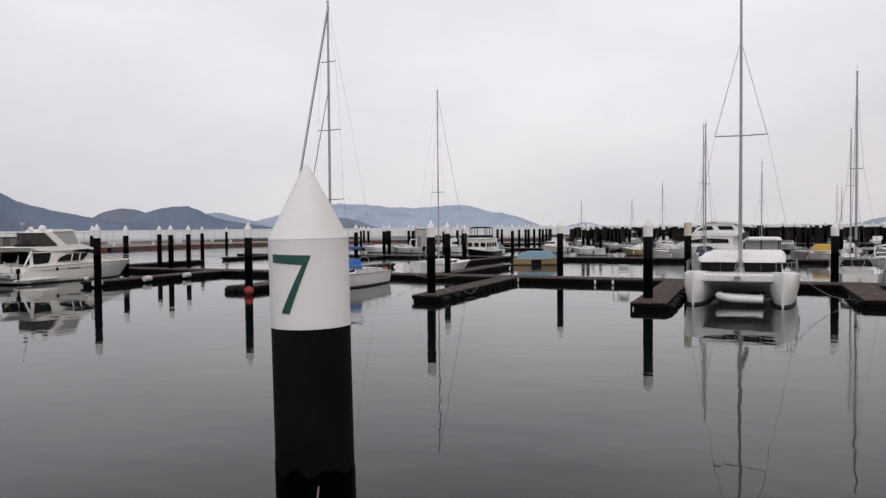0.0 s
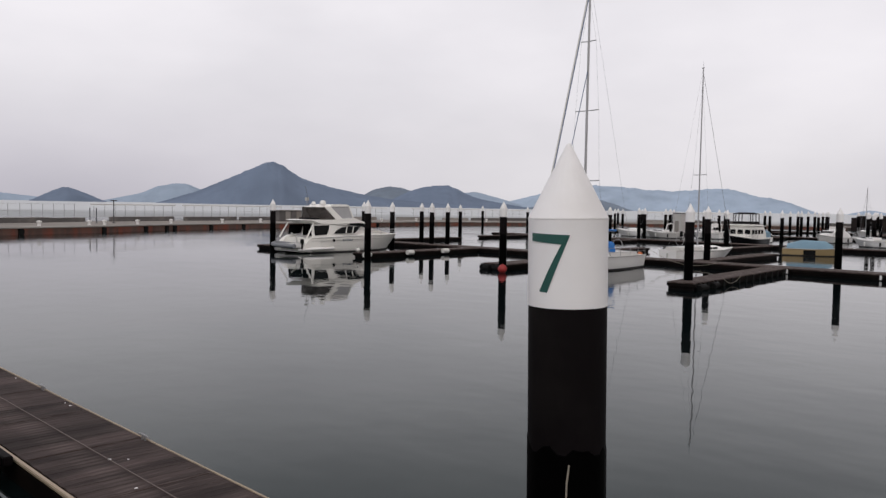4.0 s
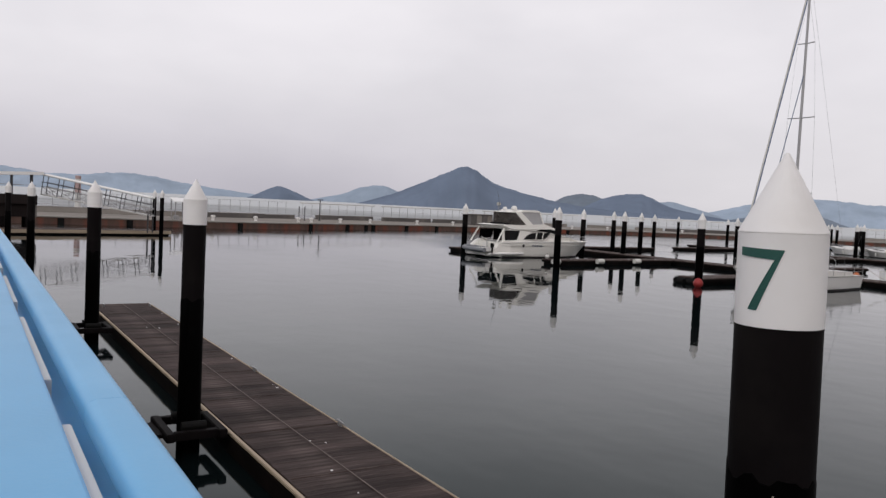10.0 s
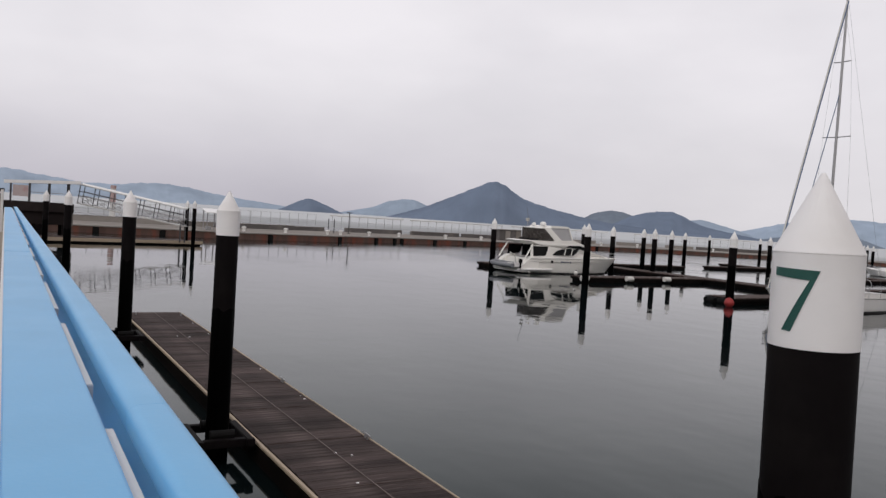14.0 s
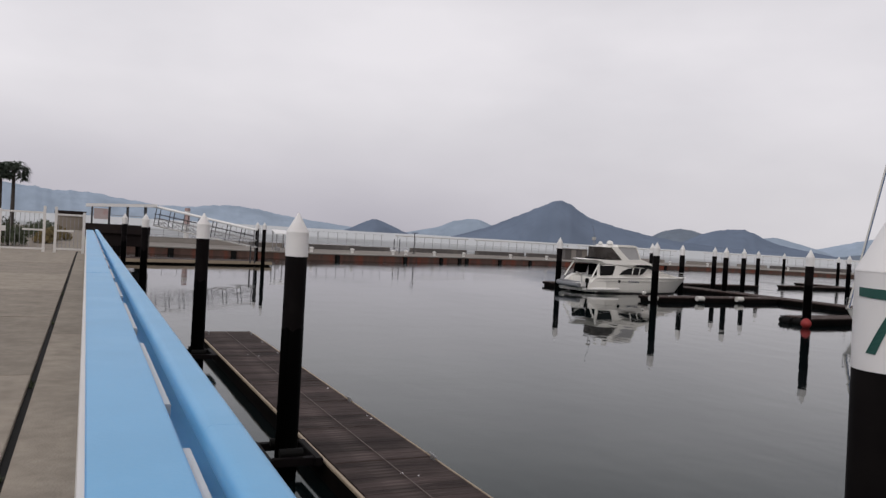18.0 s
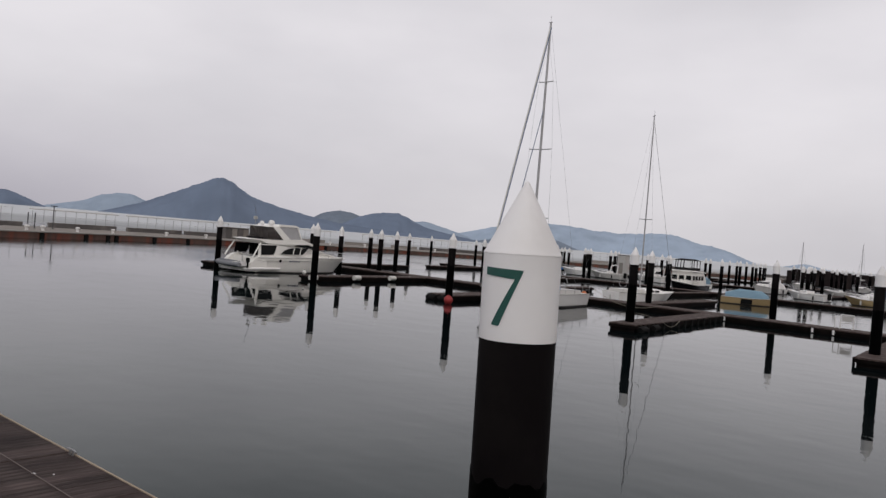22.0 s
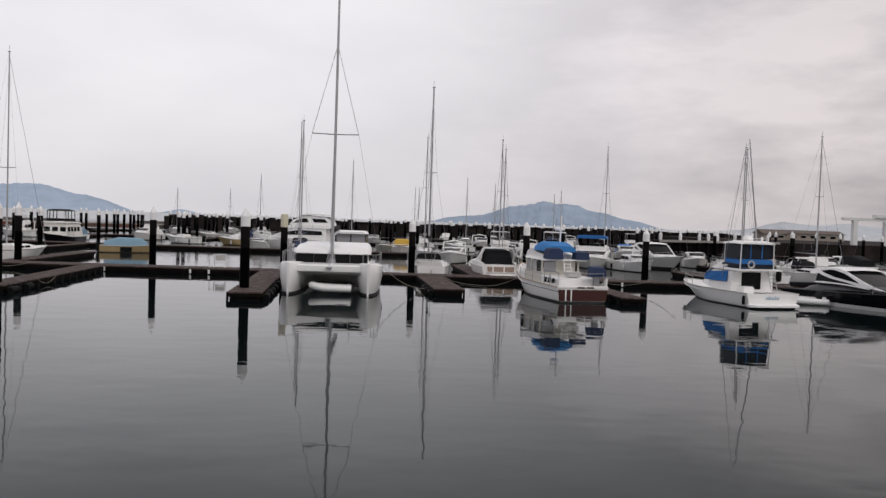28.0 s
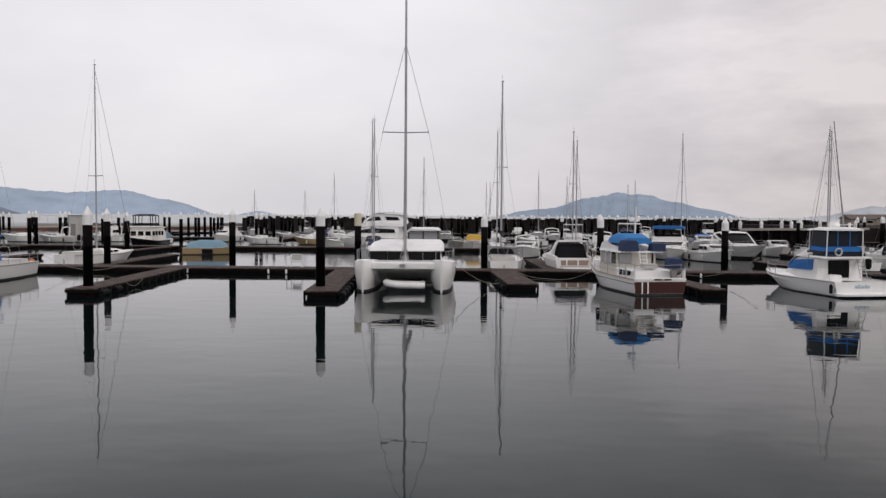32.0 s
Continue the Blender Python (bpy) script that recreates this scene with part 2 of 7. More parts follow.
band_nt = PLANK.node_tree
band_geo = band_nt.nodes.new("ShaderNodeNewGeometry")
band_map = band_nt.nodes.new("ShaderNodeMapping")
band_map.inputs["Scale"].default_value = (1.0, 0.16, 1.0)
band_map.inputs["Rotation"].default_value = (0, 0, radians(6))
band_n = band_nt.nodes.new("ShaderNodeTexNoise")
band_n.inputs["Scale"].default_value = 2.2
band_n.inputs["Detail"].default_value = 5.0
band_r = band_nt.nodes.new("ShaderNodeMapRange")
band_r.inputs["From Min"].default_value, band_r.inputs["From Max"].default_value = 0.35, 0.68
band_r.inputs["To Min"].default_value, band_r.inputs["To Max"].default_value = 0.62, 1.75
band_x = band_nt.nodes.new("ShaderNodeMix")
band_x.data_type, band_x.blend_type = "RGBA", "MULTIPLY"
band_x.inputs[0].default_value = 1.0
band_b = band_nt.nodes["Principled BSDF"]
band_nt.links.new(band_geo.outputs["Position"], band_map.inputs["Vector"])
band_nt.links.new(band_map.outputs[0], band_n.inputs["Vector"])
band_nt.links.new(band_n.outputs["Fac"], band_r.inputs["Value"])
band_nt.links.new(band_b.inputs["Base Color"].links[0].from_socket, band_x.inputs[6])
band_nt.links.new(band_r.outputs[0], band_x.inputs[7])
band_nt.links.new(band_x.outputs[2], band_b.inputs["Base Color"])
DECK_FAR = mat("dark_dock_deck", (0.066, 0.046, 0.041), 0.85, spec=0.2, vary=0.3, scale=5, stain=(0.26, 0.23, 0.21), stain_amt=0.5)
DOCK_SIDE = mat("black_dock_float", (0.0065, 0.0048, 0.0045), 0.7, spec=0.07, vary=0.4, scale=2, stain=(0.022, 0.015, 0.013), stain_amt=0.5)
SEAM = mat("pale_seam_strip", (0.16, 0.13, 0.12), 0.8, spec=0.2, vary=0.3, scale=6)
RUB_WOOD = mat("pale_rub_strip", (0.42, 0.34, 0.25), 0.7, vary=0.2, scale=4, stretch=(0.3, 3, 3))
BLUE = mat("sky_blue_paint", (0.165, 0.47, 0.79), 0.38, vary=0.1, scale=3, bump=0.06, bscale=60, stain=(0.24, 0.53, 0.82), stain_amt=0.6)
CONCRETE = mat("quay_concrete", (0.3, 0.262, 0.215), 0.85, vary=0.4, scale=11.0, bump=0.7, bscale=55, stain=(0.17, 0.148, 0.12), stain_amt=0.6)
WALL = mat("pier_concrete", (0.22, 0.2, 0.18), 0.9, vary=0.3, scale=0.6, stain=(0.2, 0.17, 0.15), stain_amt=0.5)
WALL_GREY = mat("pale_pier_concrete", (0.3, 0.28, 0.26), 0.9, vary=0.3, scale=0.6, stain=(0.15, 0.12, 0.1), stain_amt=0.6)
WALL_RUST = mat("tide_stained_wall", (0.12, 0.072, 0.058), 0.9, vary=0.6, scale=1.1, stain=(0.24, 0.055, 0.028), stain_amt=0.95, stretch=(1, 1, 0.35))
DARK_STEEL = mat("dark_grey_steel", (0.07, 0.07, 0.075), 0.5, metal=0.3, vary=0.15, scale=8)
PARAPET = mat("dark_parapet_concrete", (0.12, 0.112, 0.11), 0.9, vary=0.35, scale=0.8, stain=(0.24, 0.22, 0.2), stain_amt=0.5)
CAP_PALE = mat("chalky_white_paint", (0.74, 0.73, 0.72), 0.6, vary=0.08, scale=4)
STEEL = mat("grey_steel", (0.35, 0.35, 0.36), 0.45, metal=0.6, vary=0.1, scale=8)
WHITE_STEEL = mat("white_painted_steel", (0.72, 0.71, 0.7), 0.5, vary=0.06, scale=5)
GEL = mat("white_gelcoat", (0.9, 0.89, 0.88), 0.25, vary=0.04, scale=1.2, stain=(0.6, 0.58, 0.52), stain_amt=0.25)
GEL_GREY = mat("grey_gelcoat", (0.52, 0.51, 0.49), 0.35, vary=0.06, scale=1.5)
DINGHY_GREY = mat("grey_dinghy_rubber", (0.2, 0.21, 0.23), 0.6, vary=0.1, scale=2)
GRAPHITE = mat("graphite_gelcoat", (0.045, 0.045, 0.05), 0.25, spec=0.35, vary=0.15, scale=1)
PALE_GLASS = mat("pale_cabin_glass", (0.3, 0.3, 0.31), 0.15, vary=0.15, scale=1)
YACHT = mat("cream_gelcoat", (0.9, 0.885, 0.84), 0.25, vary=0.04, scale=1.2)
HULL_BLACK = mat("black_gelcoat", (0.008, 0.008, 0.01), 0.15, spec=0.2, vary=0.2, scale=1)
HULL_NAVY = mat("navy_gelcoat", (0.012, 0.018, 0.035), 0.25, spec=0.25, vary=0.2, scale=1)
HULL_TAN = mat("tan_hull_paint", (0.42, 0.31, 0.16), 0.5, vary=0.12, scale=2)
BOOT = mat("dark_waterline_paint", (0.02, 0.018, 0.018), 0.6, vary=0.2, scale=2)
TEAK_RED = mat("varnished_red_transom", (0.05, 0.013, 0.009), 0.25, vary=0.25, scale=3, stretch=(0.4, 3, 3))
GLASS_DARK = mat("dark_boat_glass", (0.006, 0.0065, 0.007), 0.08, spec=0.11, vary=0.1, scale=2)
CLEAR_DARK = mat("smoked_vinyl", (0.04, 0.044, 0.048), 0.2, spec=0.3, vary=0.1, scale=2)
CLEAR_DARK.node_tree.nodes["Principled BSDF"].inputs["Alpha"].default_value = 0.55
DARK_VINYL = mat("dark_smoked_vinyl", (0.018, 0.022, 0.03), 0.25, spec=0.12, vary=0.2, scale=2)
PALE_VINYL = mat("pale_clear_vinyl", (0.42, 0.42, 0.43), 0.2, vary=0.1, scale=2)
SMOKED_BROWN = mat("smoked_brown_vinyl", (0.07, 0.06, 0.055), 0.25, spec=0.4, vary=0.15, scale=2)
SMOKED_BROWN.node_tree.nodes["Principled BSDF"].inputs["Alpha"].default_value = 0.62
CANVAS_BLUE = mat("blue_canvas", (0.018, 0.14, 0.42), 0.8, vary=0.2, scale=3, bump=0.3, bscale=15)
FADED_BLUE = mat("faded_blue_canvas", (0.03, 0.19, 0.48), 0.8, vary=0.2, scale=3, bump=0.3, bscale=15)
OFF_WHITE = mat("off_white_cabin_paint", (0.66, 0.63, 0.56), 0.5, vary=0.1)
CANVAS_NAVY = mat("navy_canvas", (0.02, 0.035, 0.09), 0.8, vary=0.2, scale=3, bump=0.3, bscale=15)
CANVAS_LIGHT = mat("pale_blue_canvas", (0.19, 0.31, 0.4), 0.8, vary=0.15, scale=3, bump=0.3, bscale=15)
CANVAS_BLACK = mat("black_canvas", (0.01, 0.01, 0.012), 0.8, spec=0.15, vary=0.2, scale=3)
WHITE_COVER = mat("white_tarpaulin", (0.7, 0.69, 0.68), 0.7, vary=0.1, scale=3, bump=0.3, bscale=15)
ALU = mat("anodised_mast", (0.42, 0.42, 0.43), 0.4, metal=0.5, vary=0.08, scale=2)
WIRE = mat("rigging_wire", (0.22, 0.22, 0.23), 0.4, metal=0.6, vary=0.1)
SAIL_BLUE = mat("furled_sail_blue_strip", (0.12, 0.17, 0.28), 0.8, vary=0.15)
RUBBER = mat("black_rubber", (0.01, 0.01, 0.01), 0.8, spec=0.15, vary=0.2)
FENDER_WHITE = mat("white_fender_vinyl", (0.66, 0.65, 0.62), 0.5, vary=0.1, scale=4)
RED = mat("red_buoy_paint", (0.32, 0.03, 0.03), 0.6, vary=0.15, scale=4)
ORANGE = mat("orange_plastic", (0.55, 0.16, 0.05), 0.6, vary=0.1)
YELLOW = mat("yellow_canvas", (0.6, 0.38, 0.05), 0.7, vary=0.1)
ROPE = mat("mooring_rope", (0.3, 0.27, 0.22), 0.9, vary=0.2)

# ---------------------------------------------------------------- mesh helpers


def part(name, bm, material, parent=None, label="", smooth=False, sharp=38):
    me = bpy.data.meshes.new(name)
    bmesh.ops.recalc_face_normals(bm, faces=bm.faces[:])
    if smooth:
        for f in bm.faces:
            f.smooth = True
    bm.to_mesh(me)
    bm.free()
    me.materials.append(material)
    ob = new(name, me)
    if smooth:
        me.set_sharp_from_angle(angle=radians(sharp))
    if parent is not None:
        ob.parent = parent
    if label:
        ob["label"] = label
    return ob


def thing(name, m, label, category, group=""):
    ob = new(name)
    ob.empty_display_size = 0.2
    ob.matrix_world = m
    return tagged(ob, label, category, group)


def box(bm, x0, x1, y0, y1, z0, z1, bev=0.0, m=None):
    r = bmesh.ops.create_cube(bm, size=1.0)
    vs = r["verts"]
    bmesh.ops.scale(bm, vec=(abs(x1 - x0), abs(y1 - y0), abs(z1 - z0)), verts=vs)
    bmesh.ops.translate(bm, vec=((x0 + x1) / 2, (y0 + y1) / 2, (z0 + z1) / 2), verts=vs)
    if m is not None:
        bmesh.ops.transform(bm, matrix=m, verts=vs)
    if bev:
        es = {e for v in vs for e in v.link_edges}
        bmesh.ops.bevel(bm, geom=list(es), offset=bev, segments=2, affect="EDGES")
    return bm


def tube(bm, pts, r, seg=8, r_end=None, caps=True):
    """A round bar along a line of points, tapering to r_end."""
    pts = [Vector(p) for p in pts]
    rings = []
    n = len(pts)
    for i, p in enumerate(pts):
        d = (pts[min(i + 1, n - 1)] - pts[max(i - 1, 0)]).normalized()
        side = d.cross(Vector((0, 0, 1)))
        if side.length < 1e-3:
            side = Vector((1, 0, 0))
        side.normalize()
        up = side.cross(d)
        rr = r if r_end is None else r + (r_end - r) * i / (n - 1)
        rings.append([bm.verts.new(p + rr * (math.cos(a) * side + math.sin(a) * up)) for a in (2 * math.pi * k / seg for k in range(seg))])
    for a, b in zip(rings, rings[1:]):
        for k in range(seg):
            bm.faces.new((a[k], a[(k + 1) % seg], b[(k + 1) % seg], b[k]))
    if caps:
        bm.faces.new(rings[0][::-1])
        bm.faces.new(rings[-1])
    return bm


def loft(bm, rings, closed=True, cap0=True, cap1=True):
    vs = [[bm.verts.new(p) for p in r] for r in rings]
    n = len(vs[0])
    for a, b in zip(vs, vs[1:]):
        for k in range(n if closed else n - 1):
            q = (a[k], a[(k + 1) % n], b[(k + 1) % n], b[k])
            bm.faces.new(q)
    if closed and cap0:
        bm.faces.new(vs[0][::-1])
    if closed and cap1:
        bm.faces.new(vs[-1])
    return bm


def lathe(bm, prof, seg=24, at=(0, 0, 0)):
    """Turned shape from (radius, height) pairs."""
    rings = []
    for r, z in prof:
        rings.append([bm.verts.new((at[0] + r * math.cos(2 * math.pi * k / seg), at[1] + r * math.sin(2 * math.pi * k / seg), at[2] + z)) for k in range(seg)])
    for a, b in zip(rings, rings[1:]):
        for k in range(seg):
            bm.faces.new((a[k], a[(k + 1) % seg], b[(k + 1) % seg], b[k]))
    bm.faces.new(rings[0][::-1])
    bm.faces.new(rings[-1])
    return bm


def BM():
    return bmesh.new()


# ---------------------------------------------------------------- water, far shores

def disc(r0, r1):
    bm = BM()
    rings = [[bm.verts.new((r * math.cos(2 * math.pi * k / 96), r * math.sin(2 * math.pi * k / 96), 0)) for k in range(96)] for r in (r0, r1)]
    c = bm.verts.new((0, 0, 0))
    for k in range(96):
        bm.faces.new((c, rings[0][k], rings[0][(k + 1) % 96]))
        bm.faces.new((rings[0][k], rings[1][k], rings[1][(k + 1) % 96], rings[0][(k + 1) % 96]))
    return bm


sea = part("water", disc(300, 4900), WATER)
tagged(sea, "calm dark grey harbour water with faint ripples", "water", kind="structure")


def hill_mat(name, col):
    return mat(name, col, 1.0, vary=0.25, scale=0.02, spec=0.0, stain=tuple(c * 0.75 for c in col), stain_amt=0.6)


# Aerial haze is put into these base colours, paler the farther the ridge.
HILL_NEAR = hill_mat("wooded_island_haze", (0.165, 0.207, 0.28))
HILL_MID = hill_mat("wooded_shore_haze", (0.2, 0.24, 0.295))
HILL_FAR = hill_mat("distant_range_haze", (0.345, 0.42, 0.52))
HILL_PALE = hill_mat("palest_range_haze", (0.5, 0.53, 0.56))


def hills(name, dist, prof, material, label, rough=0.05):
    """A wooded ridge: a height field whose crest follows (bearing, elevation) pairs, seen from the quay, both in degrees."""
    prof = sorted(prof)
    a0, a1 = prof[0][0], prof[-1][0]
    cols = max(24, int((a1 - a0) * 9))
    rows = 29
    bm = BM()
    grid = []
    base = [(p[0], dist * math.tan(radians(p[1])) + 4.3) for p in prof]
    bx, bz = [q[0] for q in base], [q[1] for q in base]
    for i in range(cols + 1):
        a = a0 + (a1 - a0) * i / cols
        h = sum(float(np.interp(a + s * 0.12, bx, bz)) for s in range(-3, 4)) / 7
        h = max(h, 0.0)
        h *= 1 + rough * noise.noise(Vector((a * 2.1, dist * 0.01, 0.3)))
        col = []
        for j in range(rows):
            v = j / (rows - 1) * 2 - 1
            fall = max(0.0, math.cos(v * math.pi / 2)) ** 0.8
            d = dist + v * (120 + h * 1.6)
            z = h * fall * (1 + 0.22 * noise.noise(Vector((a * 1.5, v * 2.2, dist))) * (1 - fall)) - (1 - fall) * 2.0
            z += h * rough * 0.7 * noise.noise(Vector((a * 6.0, v * 8.0, dist * 0.01))) * min(1.0, fall * 2)
            z += 3.0 * noise.noise(Vector((a * 19.0, v * 25.0, dist))) * min(1.0, fall * 2)
            t = radians(a)
            col.append(bm.verts.new((-d * math.sin(t), d * math.cos(t), z)))
        grid.append(col)
    for p, q in zip(grid, grid[1:]):
        for j in range(rows - 1):
            bm.faces.new((p[j], q[j], q[j + 1], p[j + 1]))
    ob = part(name, bm, material, smooth=True)
    tagged(ob, label, "island", kind="structure")
    return ob


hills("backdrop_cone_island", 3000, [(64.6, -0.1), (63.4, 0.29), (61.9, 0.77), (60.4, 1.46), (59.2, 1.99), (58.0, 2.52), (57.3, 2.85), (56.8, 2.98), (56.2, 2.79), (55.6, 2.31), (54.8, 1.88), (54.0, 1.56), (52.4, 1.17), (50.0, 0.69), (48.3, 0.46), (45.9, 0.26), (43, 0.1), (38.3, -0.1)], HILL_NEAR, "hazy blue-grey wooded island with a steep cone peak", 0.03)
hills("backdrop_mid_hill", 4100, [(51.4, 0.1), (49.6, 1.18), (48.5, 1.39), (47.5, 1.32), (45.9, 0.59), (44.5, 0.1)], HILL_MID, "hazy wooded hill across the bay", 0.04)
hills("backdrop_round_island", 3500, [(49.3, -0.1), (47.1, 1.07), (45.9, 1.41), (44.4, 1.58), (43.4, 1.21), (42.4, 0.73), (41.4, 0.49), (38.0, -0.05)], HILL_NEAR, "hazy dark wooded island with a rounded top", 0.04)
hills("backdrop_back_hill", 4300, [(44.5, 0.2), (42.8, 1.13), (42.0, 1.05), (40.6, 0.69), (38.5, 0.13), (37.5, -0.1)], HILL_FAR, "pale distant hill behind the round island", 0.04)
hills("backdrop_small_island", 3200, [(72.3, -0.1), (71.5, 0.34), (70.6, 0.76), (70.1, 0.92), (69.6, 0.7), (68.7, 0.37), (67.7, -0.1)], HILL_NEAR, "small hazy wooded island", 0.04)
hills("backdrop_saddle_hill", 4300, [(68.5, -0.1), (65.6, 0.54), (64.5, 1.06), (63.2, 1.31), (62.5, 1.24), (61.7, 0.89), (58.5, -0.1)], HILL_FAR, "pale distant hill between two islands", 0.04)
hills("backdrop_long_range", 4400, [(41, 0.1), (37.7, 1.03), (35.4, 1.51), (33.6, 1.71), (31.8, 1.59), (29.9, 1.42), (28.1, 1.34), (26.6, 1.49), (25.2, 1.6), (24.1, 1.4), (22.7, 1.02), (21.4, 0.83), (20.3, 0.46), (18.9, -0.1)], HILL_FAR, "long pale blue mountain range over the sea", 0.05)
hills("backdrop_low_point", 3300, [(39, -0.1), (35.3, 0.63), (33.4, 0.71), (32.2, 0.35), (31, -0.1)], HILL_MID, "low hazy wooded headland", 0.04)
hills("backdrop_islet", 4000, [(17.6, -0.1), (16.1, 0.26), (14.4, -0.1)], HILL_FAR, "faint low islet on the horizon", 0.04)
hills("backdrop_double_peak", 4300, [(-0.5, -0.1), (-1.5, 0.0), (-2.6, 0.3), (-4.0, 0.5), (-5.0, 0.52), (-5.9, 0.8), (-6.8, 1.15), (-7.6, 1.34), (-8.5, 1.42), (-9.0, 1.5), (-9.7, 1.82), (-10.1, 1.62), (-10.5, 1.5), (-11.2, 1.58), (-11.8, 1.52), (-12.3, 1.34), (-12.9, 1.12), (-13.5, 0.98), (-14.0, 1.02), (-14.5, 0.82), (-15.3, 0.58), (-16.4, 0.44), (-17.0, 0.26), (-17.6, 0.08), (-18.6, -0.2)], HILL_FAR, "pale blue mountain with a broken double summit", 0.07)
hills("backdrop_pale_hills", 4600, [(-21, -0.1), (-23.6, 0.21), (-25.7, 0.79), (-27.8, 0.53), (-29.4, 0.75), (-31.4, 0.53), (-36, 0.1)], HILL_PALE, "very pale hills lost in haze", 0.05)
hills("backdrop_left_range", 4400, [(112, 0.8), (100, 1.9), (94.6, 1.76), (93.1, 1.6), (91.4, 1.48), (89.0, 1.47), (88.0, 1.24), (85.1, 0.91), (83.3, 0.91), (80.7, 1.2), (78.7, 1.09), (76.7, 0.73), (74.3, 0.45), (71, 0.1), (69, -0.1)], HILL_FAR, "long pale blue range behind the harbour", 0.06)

# ---------------------------------------------------------------- piles

PILE_TOP, PILE_CONE, PILE_BAND = 4.712, 4.245, 3.698


def tide_foot(r, seg=32, top=2.55):
    """The dark part of a pile below the tide mark, with an uneven upper edge."""
    bm = lathe(BM(), [(r + 0.003, -2.5), (r + 0.005, 0.6), (r + 0.002, 1.6), (r, top), (r - 0.01, top + 0.01)], seg)
    for v in bm.verts:
        if v.co.z > top - 0.05:
            v.co.z += 0.09 * noise.noise(Vector((v.co.x * 9, v.co.y * 9, 1.7)))
    return bm


def make_pile(name="mooring_pile", cap_mat=None, flat=False, label="black steel mooring pile with a white pointed cap", slim=False, tide=2.55):
    if slim:
        p = thing(name, Matrix(), label, "mooring pile", "mooring piles")
        part("shaft", lathe(BM(), [(0.185, 2.3), (0.185, 3.8)], 26), PILE_BLACK, p, smooth=True)
        part("wet_foot", tide_foot(0.188), PILE_WET, p, "dark weed-stained foot", smooth=True)
        part("cap", lathe(BM(), [(0.185, 3.788), (0.193, 3.79), (0.194, 4.205), (0.012, 4.535), (0.004, 4.538)], 26), PILE_WHITE, p, "white pointed cap", smooth=True, sharp=18)
        return p
    p = thing(name, Matrix(), label, "mooring pile", "mooring piles")
    part("shaft", lathe(BM(), [(0.25, 2.2), (0.25, PILE_BAND)], 26), PILE_BLACK, p, smooth=True)
    part("wet_foot", tide_foot(0.254, top=tide), PILE_WET, p, "dark weed-stained foot", smooth=True)
    if flat:
        prof = [(0.258, PILE_BAND - 0.01), (0.27, PILE_BAND + 0.02), (0.27, PILE_TOP - 0.1), (0.25, PILE_TOP - 0.06), (0.01, PILE_TOP - 0.05)]
    else:
        prof = [(0.2465, PILE_BAND - 0.012), (0.2525, PILE_BAND - 0.01), (0.2525, PILE_CONE), (0.014, PILE_TOP - 0.006), (0.005, PILE_TOP)]
    part("cap", lathe(BM(), prof, 26), cap_mat or PILE_WHITE, p, "white pointed cap", smooth=True, sharp=18)
    return p


pile = make_pile()
pile.matrix_world = pose(-61.4, 40.3, 0)
slim_pile = make_pile("slim_mooring_pile", label="slim black mooring pile with a white pointed cap", slim=True)
slim_pile.matrix_world = pose(-13.32, 3.37, 0)


def place_pile(e, n, top=None, src=None):
    return copy_thing(src or pile, pose(e, n, 0 if top is None else top - 4.56))

# the numbered pile close to the quay
P7E, P7N = -2.965, 4.197
pile7 = make_pile("numbered_mooring_pile", label="black mooring pile with a green seven on its white cap", tide=2.81)
# it leans by a degree
pile7.matrix_world = pose(P7E, P7N, 4.0) @ Matrix.Rotation(radians(-1.0), 4, Vector((P7E, P7N, 0)).normalized()) @ pose(0, 0, -4.0)
face = math.atan2(-P7N, -P7E)
bm = BM()


def on_cap(deg, z, r=0.2556):
    a = face + radians(deg)
    return (r * math.cos(a), r * math.sin(a), z)


def cap_strip(bm, top, bottom, k=10):
    """A painted band on the round cap between two edges of (degrees, height)."""
    rows = []
    for r in (0.2524, 0.2565):
        for (a0, z0), (a1, z1) in (top, bottom):
            rows.append([bm.verts.new(on_cap(a0 + (a1 - a0) * i / k, z0 + (z1 - z0) * i / k, r)) for i in range(k + 1)])
    for a, b in ((0, 1), (2, 3), (0, 2), (1, 3)):
        for i in range(k):
            bm.faces.new((rows[a][i], rows[a][i + 1], rows[b][i + 1], rows[b][i]))
    for i in (0, k):
        bm.faces.new((rows[0][i], rows[1][i], rows[3][i], rows[2][i]))


cap_strip(bm, ((-59.0, 4.15), (3.0, 4.14)), ((-58.5, 4.1), (-7.0, 4.083)))
cap_strip(bm, ((3.0, 4.138), (-29.5, 3.785)), ((-9.5, 4.079), (-42.5, 3.789)))
part("number_seven", bm, GREEN, pile7, "dark green painted seven")
part("line_end", tube(BM(), [on_cap(4, 2.73, 0.262), on_cap(1, 2.62, 0.264), on_cap(-1, 2.3, 0.266)], 0.006, 6), ROPE, pile7, "thin pale streak low on the shaft")
part("seam_ring", lathe(BM(), [(0.2522, PILE_CONE - 0.012), (0.2542, PILE_CONE - 0.009), (0.2542, PILE_CONE - 0.003), (0.2522, PILE_CONE - 0.001)], 26), PILE_WHITE, pile7)

# near row along the quay
for e, n in [(-23.92, 3.28), (-45.0, 3.2), (-60.0, 2.9), (-82.8, 16.9), (-78.0, 16.6)]:
    place_pile(e, n, src=slim_pile)
